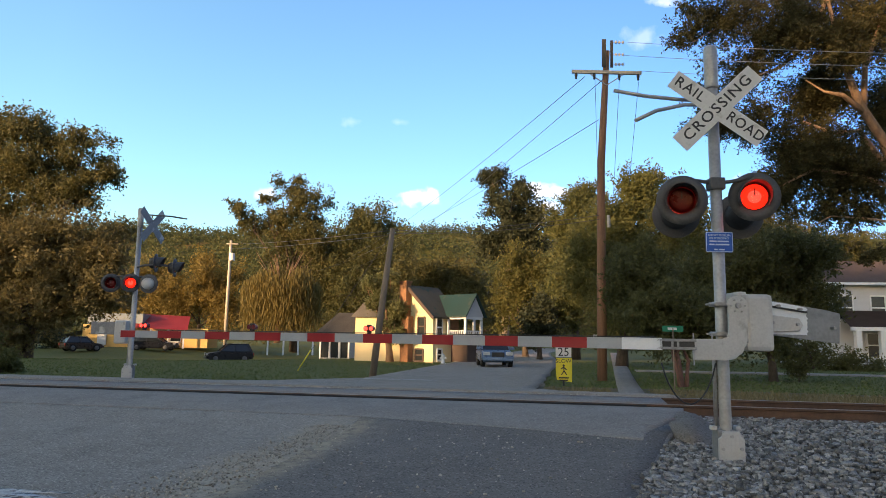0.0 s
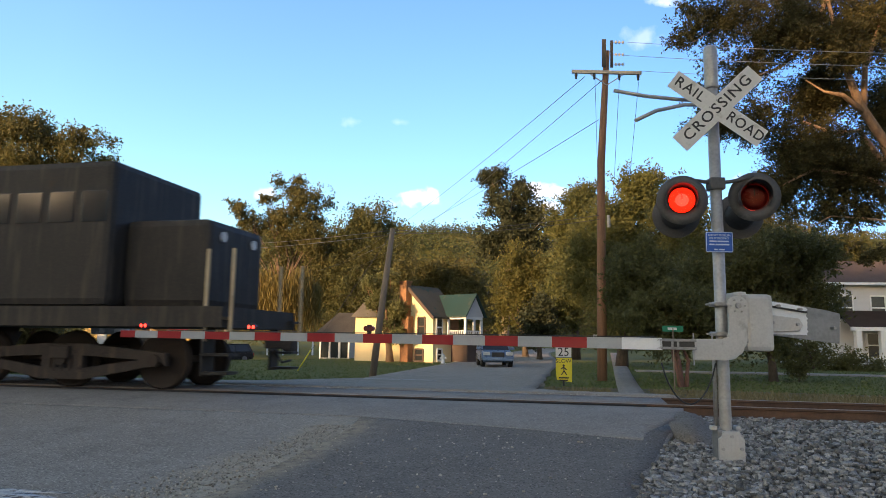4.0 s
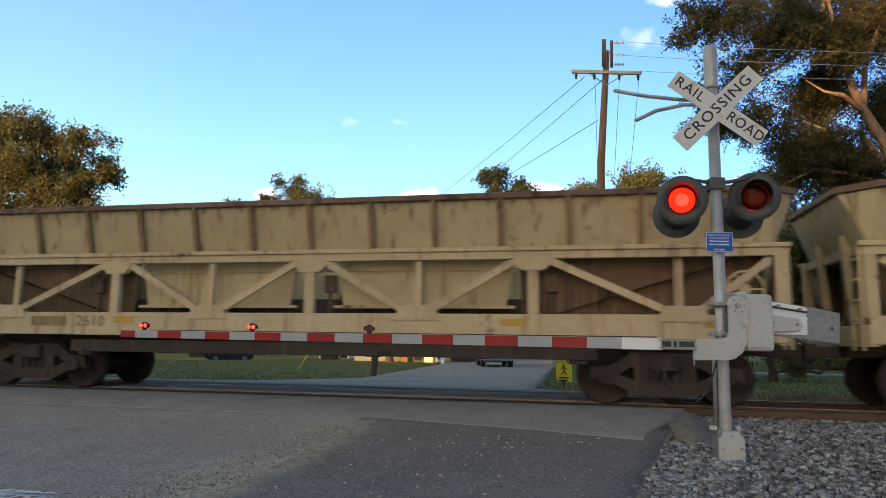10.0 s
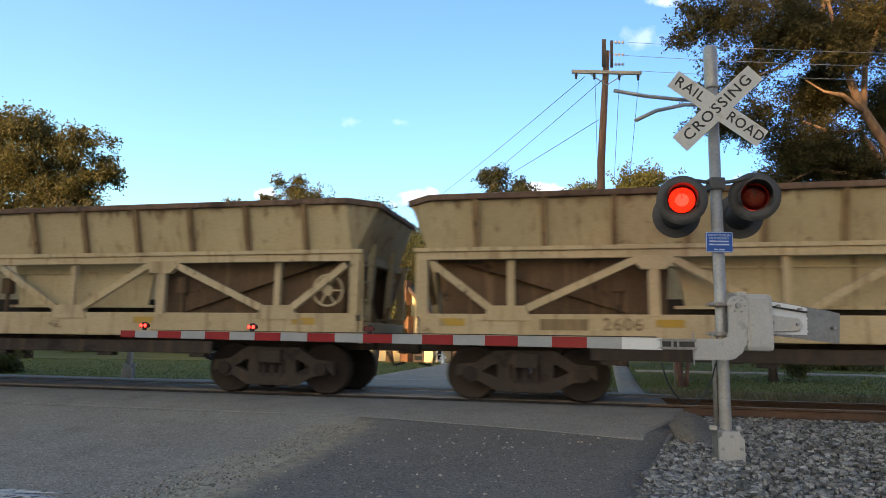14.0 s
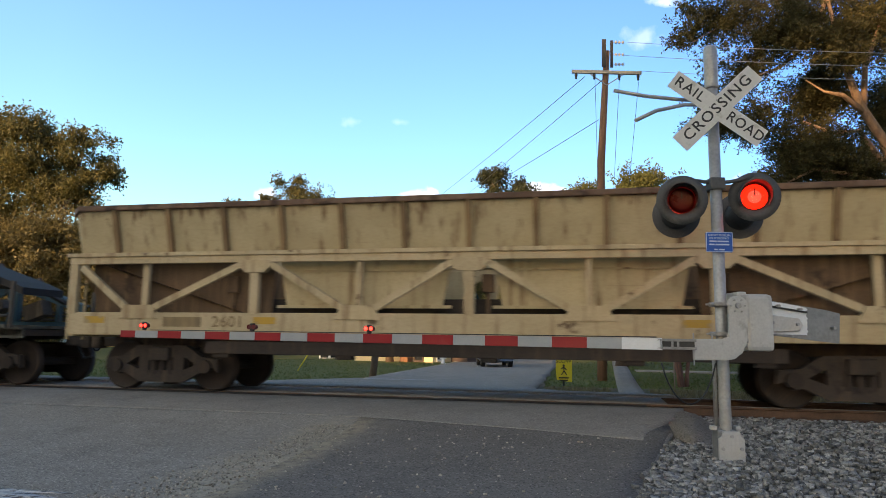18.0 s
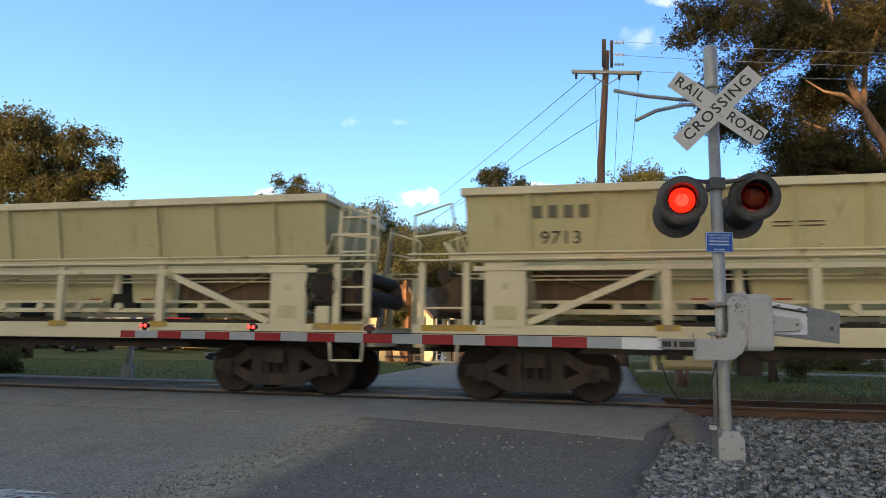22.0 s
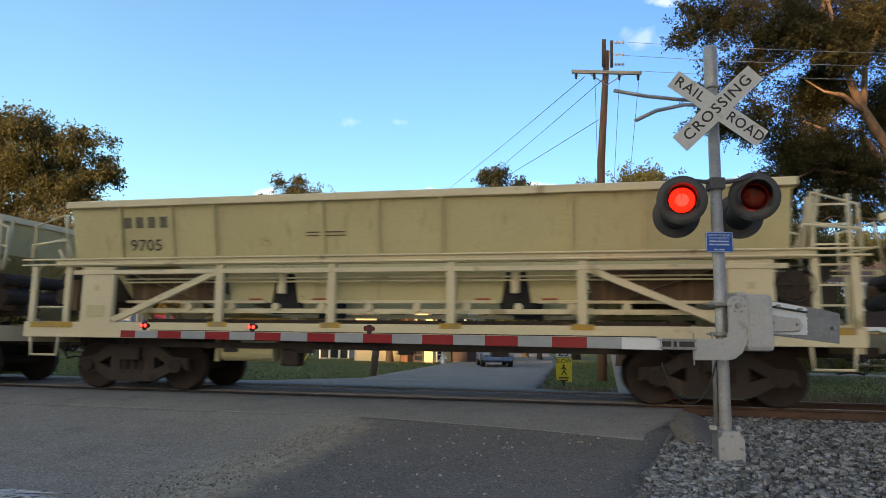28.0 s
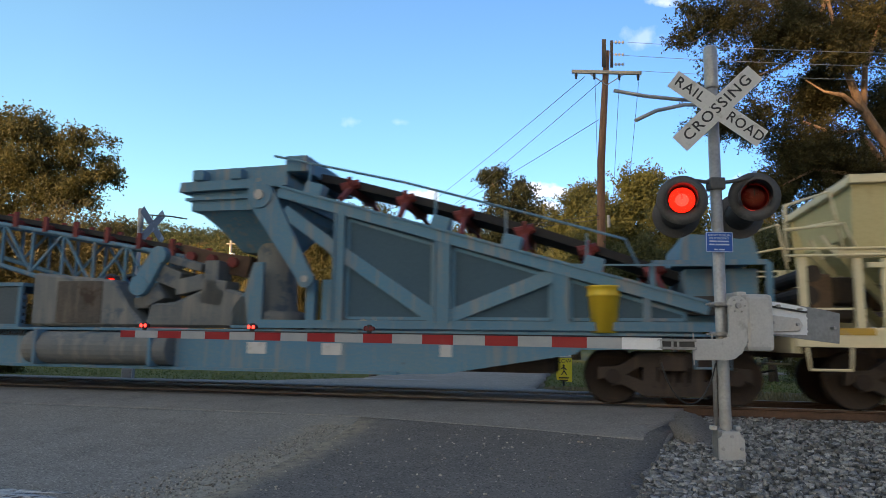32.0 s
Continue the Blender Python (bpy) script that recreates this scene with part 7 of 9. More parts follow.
def locomotive(label):
    e = thing("locomotive", Matrix(), label, "locomotive", "wagons of the train")
    bm = bmesh_new()
    plate(bm, [(-10.3, 1.15), (10.3, 1.15), (10.3, 1.52), (-10.3, 1.52)], -1.5, 1.5)
    part("frame_sill", bm, M_LOCO, e)
    # long hood, radiator section, cab, nose
    for nm, x0, x1, hw, zt in (("radiator_section", -9.7, -6.2, 1.5, 4.25), ("long_hood", -6.2, 5.0, 1.02, 4.1), ("cab", 5.0, 7.9, 1.5, 4.3), ("nose", 7.9, 9.7, 1.05, 3.2)):
        bm = bmesh_new()
        box(bm, ((x0 + x1) / 2, 0, (1.52 + zt) / 2), (x1 - x0, 2 * hw, zt - 1.52), bevel=0.14)
        p = part(nm, bm, M_LOCO, e, "black painted " + nm.replace("_", " "))
        n = max(2, int((x1 - x0) / 0.62))
        for q in (-1, 1):
            for k in range(n):
                x = x0 + (k + 0.5) * (x1 - x0) / n
                bm = bmesh_new()
                if nm == "cab":
                    box(bm, (x, q * (hw + 0.005), 3.4), (0.55, 0.02, 0.6), bevel=0.01)
                    part("window", bm, M_WINDOW, p)
                elif nm != "nose":
                    box(bm, (x, q * (hw + 0.004), 2.35), ((x1 - x0) / n * 0.82, 0.02, 1.2), bevel=0.008)
                    dp = part("door_panel", bm, M_GRILLE if (nm[0] == "r" and k % 2) else M_LOCO, p)
                    bm = bmesh_new()
                    for j in range(6):
                        box(bm, (x, q * (hw + 0.02), 2.5 + 0.07 * j), ((x1 - x0) / n * 0.6, 0.02, 0.025), rot=(-30 * q, 0, 0))
                    part("louvre", bm, M_GRILLE, dp)
                    bm = bmesh_new()
                    box(bm, (x + (x1 - x0) / n * 0.3, q * (hw + 0.03), 2.2), (0.03, 0.03, 0.14))
                    part("latch", bm, M_TANRIB, dp)
                else:
                    bm.free()
    for q in (-1, 1):
        bm = bmesh_new()
        box(bm, (-7.9, q * 1.47, 3.72), (3.2, 0.10, 0.5), bevel=0.02)
        part("radiator_screen", bm, M_GRILLE, e)
    bm = bmesh_new()
    plate(bm, [(-10.0, 3.75), (-6.1, 3.75), (-6.0, 4.15), (-6.6, 4.28), (-9.8, 4.28)], -1.6, 1.6)
    part("radiator_roof", bm, M_LOCO, e, "overhanging radiator roof")
    for k in range(4):
        bm = bmesh_new()
        box(bm, (-9.71, 0, 1.95 + 0.17 * k), (0.02, 2.6, 0.07))
        box(bm, (-9.5, -1.508, 1.95 + 0.17 * k), (0.42, 0.02, 0.07))
        part("end_stripe", bm, M_LOCOWHITE, e)
    for q in (-1, 1):
        for x in (-10.2, 10.2):
            bm = bmesh_new()
            for k in range(4):
                box(bm, (x, 1.3 * q, 0.35 + 0.32 * k), (0.5, 0.36, 0.05))
            box(bm, (x + (0.26 if x < 0 else -0.26), 1.3 * q, 0.85), (0.04, 0.4, 1.1))
            part("steps", bm, M_LOCO, e)
            for dx in (-0.25, 0.25):
                bm = bmesh_new()
                bar(bm, (x + dx, 1.46 * q, 0.9), (x + dx, 1.46 * q, 2.55), 0.05)
                part("hand_rail", bm, M_TANFRAME, e)
        bm = bmesh_new()
        for k in range(12):
            bar(bm, (-6 + k, 1.46 * q, 1.5), (-6 + k, 1.46 * q, 2.5), 0.03)
        bar(bm, (-6, 1.46 * q, 2.5), (5, 1.46 * q, 2.5), 0.035)
        part("side_rail", bm, M_TANRIB, e)
    bm = bmesh_new()
    plate(bm, [(-3.6, 1.15), (3.6, 1.15), (3.2, 0.35), (-3.2, 0.35)], -1.35, 1.35)
    bmesh.ops.bevel(bm, geom=bm.edges[:], offset=0.1, segments=2, affect="EDGES")
    part("fuel_tank", bm, M_UNDER, e)
    truck(e, -6.7, 2.0, 0.53, None, 3), truck(e, 6.7, 2.0, 0.53, None, 3)
    couplers(e, 10.5, M_UNDER)
    for y in (-0.6, 0.6):
        bm = bmesh_new()
        rod(bm, (9.68, y, 2.9), (9.74, y, 2.9), 0.1, seg=14)
        part("headlight", bm, M_SIGNWHITE, e)
    return e


WAGONS = []
CARS = []   # (thing, centre along the track at time zero)
loco = locomotive("black diesel locomotive with white stripes on its end")
CARS.append((loco, -88.3))
def paint_patch(o, k, q, left=-1.0, right=1.0):
    """Overpaint with ragged edges on panel k of a hopper's upper side."""
    r = random.Random(k * 3 + 2)
    h, ww = r.uniform(0.42, 0.66), r.uniform(0.74, 0.96)
    z = 2.86 + r.uniform(-0.04, 0.06)
    bm = bmesh_new()
    cx, o2, n = 1.1 * (k + 0.5), [], 22
    for (ax, az), (bx, bz) in (((left, -1), (right, -1)), ((right, -1), (right, 1)), ((right, 1), (left, 1)), ((left, 1), (left, -1))):
        for j in range(n):
            f = j / n
            px, pz = ax + (bx - ax) * f, az + (bz - az) * f
            w1 = noise.noise((px * 1.3 + k, pz * 1.1, 2.0 + q)) * 0.20 + noise.noise((px * 4 + k, pz * 4, 7.0)) * 0.07
            o2.append((px * ww / 2 * (1 + w1), pz * h / 2 * (1 + 1.2 * w1)))
    bm.faces.new([bm.verts.new((cx + dx, (1.40 + (z + dz - 2.46) * 0.262 + 0.014) * q, z + dz)) for dx, dz in o2])
    bmesh.ops.solidify(bm, geom=bm.faces[:], thickness=0.006)
    part("paint_patch", bm, M_OCHRE, o, "ochre patch of overpaint")


def chalk_heart(o, k):
    """A heart and a scrawl drawn in dark paint on the upper side."""
    side = lambda x, z: (x, -(1.40 + (z - 2.46) * 0.262 + 0.018), z)
    cx, cz = 1.1 * (k + 0.5), 2.84
    pts = []
    for j in range(29):
        a = 2 * pi * j / 28
        pts.append(side(cx + 0.021 * 16 * sin(a) ** 3, cz + 0.019 * (13 * cos(a) - 5 * cos(2 * a) - 2 * cos(3 * a) - cos(4 * a))))
    bm = bmesh_new()
    tube(bm, pts, 0.014, 5)
    part("heart_drawing", bm, M_BLACK, o, "heart outline drawn in dark paint")
    for dx, line_pts in ((-1.35, ((0, -0.12), (0.08, 0.14), (0.16, -0.08), (0.24, 0.16), (0.34, -0.10))), (-0.95, ((0, 0.14), (0.05, -0.10), (0.16, 0.10), (0.20, -0.12), (0.32, 0.02)))):
        bm = bmesh_new()
        tube(bm, [side(cx + dx + a, cz + 0.02 + b) for a, b in line_pts], 0.014, 5)
        part("scrawl", bm, M_BLACK, o, "scrawl in dark paint")


def wagon_number(o, k):
    """Owner's mark as worn bars, the wagon's number lettered."""
    text_part("wagon_number", str(2622 - k), 0.27, pose(-4.30, -1.4815, 1.24, 90) @ Matrix.Diagonal((1.1, 1, 1, 1)), M_STENCIL, o, 0.004, "worn dark number", 0.012, 1.05)
    for j in range(4):
        for dx in (-0.045, 0.045):
            bm = bmesh_new()
            box(bm, (-5.5 + 0.2 * j + dx, -1.4805, 1.24), (0.035, 0.006, 0.18))
            part("owner_mark_bar", bm, M_STENCIL, o, "worn dark owner mark bar")


tan_pale = hopper_tan("faded cream ballast hopper with ochre patches of overpaint", M_TANPALE, True)
tan_plain = hopper_tan("dusty tan steel ballast hopper with truss sides", M_TAN)
for k in range(7, 22):
    o = tan_pale if k == 7 else tan_plain if k == 8 else copy_thing(tan_plain, Matrix())
    CARS.append((o, 6.11 - 16.2 * k))
    WAGONS.append((o, k))
for o, k in WAGONS:
    wagon_number(o, k)
    for panel in {7: (-6, -5, -3, -2, 0, 1, 3, 4), 8: (0, 1), 9: (2, 4)}.get(k, ()):
        paint_patch(o, panel, -1)
    if k == 9:
        paint_patch(o, 5, -1, -1.0, 0.3)
        chalk_heart(o, 1)
CARS.append((conveyor_car("grimy blue conveyor wagon with long lattice boom", True), -353.8))
cream = hopper_cream("clean cream steel ballast hopper with handrails")
creams = [cream] + [copy_thing(cream, Matrix()) for _ in range(14)]
for k, o in enumerate(creams):
    owner_bars(o, str(9715 - k))
    CARS.append((o, -461.9 - 14.9 * (k - 6)))
CARS.append((conveyor_car("sky-blue conveyor wagon with screens and a yellow bucket", False), -599.45))

# ------------------------------------------------------------------ trees
L_OLIVE = leaf_mat("olive_leaves", (0.070, 0.070, 0.025), (0.105, 0.099, 0.034), (0.155, 0.130, 0.048))
L_BIG = leaf_mat("deep_olive_leaves", (0.046, 0.045, 0.018), (0.080, 0.073, 0.028), (0.135, 0.108, 0.043), 0.45)
# leaf colour darkened: the tall tree behind the house should look unlit
L_BLACKGREEN = leaf_mat("blackish_green_leaves", (0.028, 0.034, 0.017), (0.04, 0.047, 0.022), (0.062, 0.066, 0.030), 0.25)
L_RIDGE = leaf_mat("hazy_hill_leaves", (0.055, 0.072, 0.030), (0.085, 0.098, 0.038), (0.125, 0.115, 0.045))
L_DARK = leaf_mat("dark_green_leaves", (0.068, 0.072, 0.027), (0.102, 0.105, 0.038), (0.155, 0.145, 0.056))
L_GREEN = leaf_mat("green_leaves", (0.078, 0.085, 0.028), (0.113, 0.117, 0.037), (0.165, 0.153, 0.052))
L_GOLD = leaf_mat("golden_leaves", (0.13, 0.10, 0.026), (0.21, 0.155, 0.042), (0.28, 0.20, 0.06))
L_YELLOWGREEN = leaf_mat("yellow_green_leaves", (0.075, 0.08, 0.022), (0.125, 0.12, 0.034), (0.19, 0.155, 0.055))
L_OLIVEBROWN = leaf_mat("olive_brown_leaves", (0.112, 0.100, 0.044), (0.152, 0.132, 0.057), (0.205, 0.168, 0.073))
L_STRAW = leaf_mat("straw_yellow_leaves", (0.15, 0.118, 0.036), (0.20, 0.158, 0.05), (0.27, 0.21, 0.072), 0.5)
L_IVY = leaf_mat("pale_ivy_leaves", (0.105, 0.115, 0.045), (0.175, 0.18, 0.075), (0.27, 0.25, 0.12), 0.5)
L_BROWN = leaf_mat("autumn_brown_leaves", (0.11, 0.062, 0.02), (0.17, 0.10, 0.03), (0.24, 0.15, 0.05))


def leaf_cloud(r, centre, radii, n, size, hollow=0.55, droop=0.0, gap=40, group=10):
    """n small leaves scattered in an ellipsoid, denser towards its skin and in small sprays."""
    k = max(8, n // gap)
    m = max(5, k // group)
    c0 = r.normal(size=(m, 3))
    c0 /= np.linalg.norm(c0, axis=1)[:, None]
    clump = c0 * (hollow + (1 - hollow) * r.rand(m, 1) ** 0.7) * np.array(radii) * r.uniform(0.62, 1.22, (m, 1))
    own = r.randint(0, m, k)
    d = c0[own] + r.normal(size=(k, 3)) * 0.5
    d /= np.linalg.norm(d, axis=1)[:, None]
    spray = clump[own] + r.normal(size=(k, 3)) * np.array(radii) * r.uniform(0.10, 0.24, (m, 1))[own]
    which = r.randint(0, k, n)
    spread = (np.mean(radii) * 0.06 + size * 1.1) * r.uniform(0.6, 1.3, (n, 1))
    twig = d + r.normal(size=(k, 3)) * 0.7 + np.array([0, 0, -0.25])
    twig /= np.linalg.norm(twig, axis=1)[:, None]
    along = r.uniform(-1.3, 2.2, (n, 1)) * (np.mean(radii) * 0.10 + size * 1.6)
    p = spray[which] + twig[which] * along + r.normal(size=(n, 3)) * spread * 0.62
    p[:, 2] -= droop * np.abs(r.normal(size=n)) * spread[:, 0]
    p += np.array(centre)
    u = r.normal(size=(n, 3))
    u /= np.linalg.norm(u, axis=1)[:, None]
    w = np.cross(u, r.normal(size=(n, 3)))
    w /= np.linalg.norm(w, axis=1)[:, None]
    s = (r.uniform(0.6, 1.25, n) * size)[:, None]
    return np.stack((p - u * s, p + w * s * 0.95, p + u * s), 1)


def tree(name, label, base, lobes, leaves, size, material, trunk_r=0.2, bark=M_BARK, seed=1, stems=1, fork=0.45, droop=0.0, category="tree", hollow=0.5, bare=0, fine=3.0, limbs=True, gap=36, group=10):
    """A tree whose crown is made of the lobes ((x, y, z), (rx, ry, rz)) in the world; limbs run from the trunk into each."""
    r = np.random.RandomState(seed)
    rr = random.Random(seed)
    b = Vector((base[0], base[1], ground_z(base[0], base[1]) - 0.02))
    e = thing(name, Matrix.Translation(b), label, category)
    cs = [Vector(l[0]) - b for l in lobes]
    top = sum(cs, Vector()) / len(cs)
    bm = bmesh_new()
    for s in range(stems if limbs else 0):
        off = Vector((rr.uniform(-1, 1), rr.uniform(-1, 1), 0)) * trunk_r * (1.4 if stems > 1 else 0)
        forkp = Vector((top.x * 0.45 + off.x * 2, top.y * 0.45 + off.y * 2, top.z * fork))
        pts = [off + Vector((0, 0, -0.1)), off * 1.2 + Vector((forkp.x * 0.2, forkp.y * 0.2, forkp.z * 0.35)), off * 1.5 + Vector((forkp.x * 0.55, forkp.y * 0.55, forkp.z * 0.7)), forkp]
        k = 1.0 if stems == 1 else 0.6
        tube(bm, pts, [trunk_r * 1.35 * k, trunk_r * k, trunk_r * 0.88 * k, trunk_r * 0.75 * k], 9)
        for n_l, c in enumerate(cs):
            if stems > 1 and n_l % stems != s:
                continue
            a = forkp * rr.uniform(0.8, 1.0)
            mid1 = a.lerp(c, 0.45) + Vector((rr.uniform(-1, 1), rr.uniform(-1, 1), rr.uniform(0, 1))) * (c - a).length * 0.1
            tube(bm, [a, mid1, c], [trunk_r * 0.55 * k, trunk_r * 0.33 * k, trunk_r * 0.12 * k], 7)
            rad = lobes[n_l][1]
            for _ in range(5 + bare):
                q = c + Vector((rr.gauss(0, 0.5) * rad[0], rr.gauss(0, 0.5) * rad[1], rr.gauss(0.15, 0.5) * rad[2]))
                st = mid1.lerp(c, rr.uniform(0.2, 1.0))
                tube(bm, [st, st.lerp(q, 0.5) + Vector((rr.uniform(-1, 1), rr.uniform(-1, 1), rr.uniform(-0.2, 1))) * 0.08 * rad[0], q], [trunk_r * 0.16 * k, trunk_r * 0.09 * k, trunk_r * 0.03 * k], 5)
    if limbs:
        part("trunk", bm, bark, e, "")
    else:
        bm.free()
    vol = [(l[1][0] * l[1][1] + l[1][2] * l[1][0]) * (l[2] if len(l) > 2 else 1.0) for l in lobes]
    quads = [leaf_cloud(r, c, l[1], max(30, int(leaves * fine * v / sum(vol))), size * 1.02 / sqrt(fine), hollow, droop, gap, group) for c, l, v in zip([tuple(c) for c in cs], lobes, vol)]
    mesh_np("crown", np.concatenate(quads), 3, material, e)
    return e


def hanging_tree(name, label, base, centre, radii, strands, material, seed):
    """A willow-like tree: leaves along drooping strands."""
    r = np.random.RandomState(seed)
    b = Vector(base)
    e = thing(name, Matrix.Translation(b), label, "tree")
    c = np.array(centre) - np.array(base)
    bm = bmesh_new()
    tube(bm, [(0, 0, -0.1), (0.1, 0, c[2] * 0.5), tuple(c)], [0.4, 0.3, 0.12], 8)
    for k in range(34):
        a = r.uniform(0, 2 * pi)
        q = c + np.array([cos(a) * radii[0] * r.uniform(0.3, 0.9), sin(a) * radii[1] * 0.7, radii[2] * r.uniform(0.4, 1.35)])
        tube(bm, [(0.1, 0, c[2] * 0.5), tuple(c * 0.6 + q * 0.4), tuple(q)], [0.16, 0.08, 0.02], 6)
    part("trunk", bm, M_BARKLIT, e)
    out = []
    for k in range(strands):
        a, f = r.uniform(0, 2 * pi), sqrt(r.rand())
        x, y = cos(a) * f * radii[0], sin(a) * f * radii[1]
        ragged = 0.78 + 0.42 * noise.noise((x * 0.55, y * 0.55, 4.0)) + 0.16 * noise.noise((x * 1.7, y * 1.7, 9.0))
        zt = c[2] + radii[2] * sqrt(max(0.02, 1 - f * f)) * ragged * r.uniform(0.8, 1.05)
        n = 12
        ln = r.uniform(0.4, 1.0) * (zt - 0.9)
        z = zt - ln * np.linspace(0, 1, n) + r.normal(0, 0.1, n)
        p = np.stack((c[0] + x + r.normal(0, 0.16, n), c[1] + y + r.normal(0, 0.16, n), z), 1)
        w = r.normal(size=(n, 3)) * np.array([1, 1, 0.2])
        w /= np.linalg.norm(w, axis=1)[:, None]
        d = np.array([0, 0, 1.0]) * 0.30
        w = w * 0.05
        out.append(np.stack((p - d, p + w, p + d, p - w), 1))
    mesh_np("crown", np.concatenate(out), 4, material, e)
    return e


# big tree overhanging the crossing, its trunk beyond the edge of view
big = tree("tree", "large tree with warm-lit limbs over the lawn", (13.53, 19.00, 0.15),
     [((8.53, 19.50, 11.11), (1.11, 1.4, 0.87), 0.5), ((7.29, 19.50, 10.37), (0.60, 0.7, 0.51), 0.25), ((7.94, 19.50, 11.47), (0.71, 0.9, 0.47), 0.3), ((9.74, 18.40, 10.41), (1.11, 1.4, 0.95), 0.8), ((9.05, 19.50, 9.41), (1.01, 1.1, 0.82), 0.5),
      ((8.04, 19.80, 8.89), (0.60, 0.7, 0.47), 0.3), ((8.43, 20.00, 8.07), (0.89, 1.0, 0.70), 0.42), ((9.37, 20.00, 7.90), (0.87, 1.0, 0.79), 0.6), ((11.61, 20.50, 9.11), (1.14, 1.4, 1.04), 1.1), ((10.88, 20.00, 7.13), (1.04, 1.4, 0.89), 1.2), ((10.47, 20.50, 6.09), (0.98, 1.0, 0.73), 0.9),
      ((12.22, 20.00, 6.62), (1.11, 1.5, 0.98), 1.2), ((12.66, 19.40, 10.85), (1.35, 1.6, 1.19), 1.0), ((14.26, 20.50, 8.78), (1.04, 1.5, 1.35), 1.1), ((13.01, 19.50, 5.75), (0.85, 1.2, 0.45), 0.4), ((11.62, 20.00, 5.35), (0.79, 0.9, 0.32), 0.5), ((11.35, 19.00, 12.61), (2.38, 2.2, 0.95), 1.0),
      ((10.45, 17.70, 9.45), (0.62, 0.5, 0.62), 0.8), ((11.25, 17.80, 9.20), (0.5, 0.5, 0.42), 0.8), ((9.90, 17.80, 9.90), (0.6, 0.5, 0.5), 0.8), ((11.30, 17.80, 10.10), (0.62, 0.5, 0.5), 0.8), ((12.40, 19.50, 6.25), (0.6, 0.7, 0.7), 0.9), ((12.40, 19.60, 5.15), (0.6, 0.7, 0.42), 0.8), ((12.60, 19.60, 3.95), (0.40, 0.5, 0.30), 0.6)],
     40000, 0.115, L_BIG, 0.10, M_BARK, 31, fork=0.5, hollow=0.15, fine=6.5, limbs=False, gap=46, group=4)
bm = bmesh_new()
o = Vector((13.53, 19.00, 0.15))
for pts, rad in (((((13.59, 19.00, 0.92)), ((13.23, 18.80, 5.01)), ((12.43, 18.60, 7.28)), ((11.83, 18.60, 8.32)), ((11.40, 18.60, 9.76)), ((11.10, 18.60, 11.66))), (0.26, 0.19, 0.135, 0.12, 0.08, 0.04)),
                 ((((11.97, 18.60, 8.07)), ((11.30, 18.50, 8.56)), ((10.85, 18.60, 8.69)), ((10.50, 18.90, 9.15))), (0.10, 0.065, 0.04, 0.015)),
                 ((((11.93, 18.60, 8.24)), ((12.13, 18.70, 9.47)), ((12.87, 18.90, 11.14))), (0.10, 0.075, 0.04)),
                 ((((13.06, 18.80, 5.82)), ((12.21, 19.30, 7.77)), ((11.55, 19.60, 7.80)), ((10.84, 19.80, 8.21))), (0.12, 0.08, 0.06, 0.03)),
                 ((((11.22, 18.80, 11.77)), ((10.82, 18.90, 10.41)), ((9.88, 19.10, 9.61)), ((8.61, 19.30, 9.15)), ((7.59, 19.40, 7.95))), (0.07, 0.06, 0.045, 0.03, 0.012)),
                 ((((10.82, 18.90, 10.41)), ((9.31, 19.20, 10.62)), ((8.22, 19.40, 10.97)), ((7.03, 19.50, 10.28))), (0.05, 0.035, 0.022, 0.01)),
                 ((((13.06, 18.80, 5.82)), ((12.12, 19.30, 6.43)), ((10.98, 19.60, 6.67)), ((9.70, 19.80, 6.01))), (0.09, 0.06, 0.04, 0.02)),
                 ((((13.29, 18.90, 4.87)), ((12.38, 19.20, 5.11)), ((11.39, 19.60, 5.27)), ((10.64, 19.80, 4.82))), (0.06, 0.035, 0.02, 0.01))):
    tube(bm, [Vector(p) - o for p in pts], list(rad), 10)
part("limb", bm, M_BARKLIT, big, "thick forked limb, its bark lightened for warm light")

# row of trees across the street and along the lawns
tree("tree", "dense dark-leaved tree on the lawn", (12.06, 25.00, -0.19), [((11.86, 26.00, 3.26), (1.95, 1.8, 1.84)), ((14.35, 27.00, 3.36), (1.30, 1.6, 1.62)), ((13.79, 27.00, 4.85), (1.84, 1.8, 0.9)), ((10.66, 28.00, 3.15), (1.87, 1.6, 1.87))], 21000, 0.15, L_DARK, 0.14, M_BARK, 32)
tree("shrub_tree", "small many-stemmed tree with reddish bark", (7.34, 21.00, -0.07), [((7.26, 22.00, 2.19), (1.10, 1.2, 0.92)), ((8.35, 22.00, 2.02), (1.01, 1.2, 0.92)), ((6.96, 24.00, 3.46), (1.10, 1.3, 1.40))], 12000, 0.13, L_DARK, 0.10, M_BARKRED, 33, stems=4)
tree("sapling", "thin young tree on the lawn", (12.98, 25.00, -0.21), [((13.10, 25.00, 0.74), (0.62, 0.5, 0.58))], 500, 0.09, L_DARK, 0.03, M_BARK, 34)
tree("tree", "tall leafy tree behind the pole", (10.49, 40.00, 0.26), [((13.65, 44.00, 10.90), (2.02, 2.4, 1.65)), ((11.74, 44.00, 9.35), (2.20, 2.6, 1.83)), ((14.02, 42.00, 7.94), (2.62, 2.6, 2.80)), ((9.73, 42.00, 6.10), (2.45, 2.6, 3.15)), ((11.56, 40.00, 3.56), (2.67, 2.6, 2.33))], 20000, 0.2, L_GREEN, 0.3, M_BARK, 35)
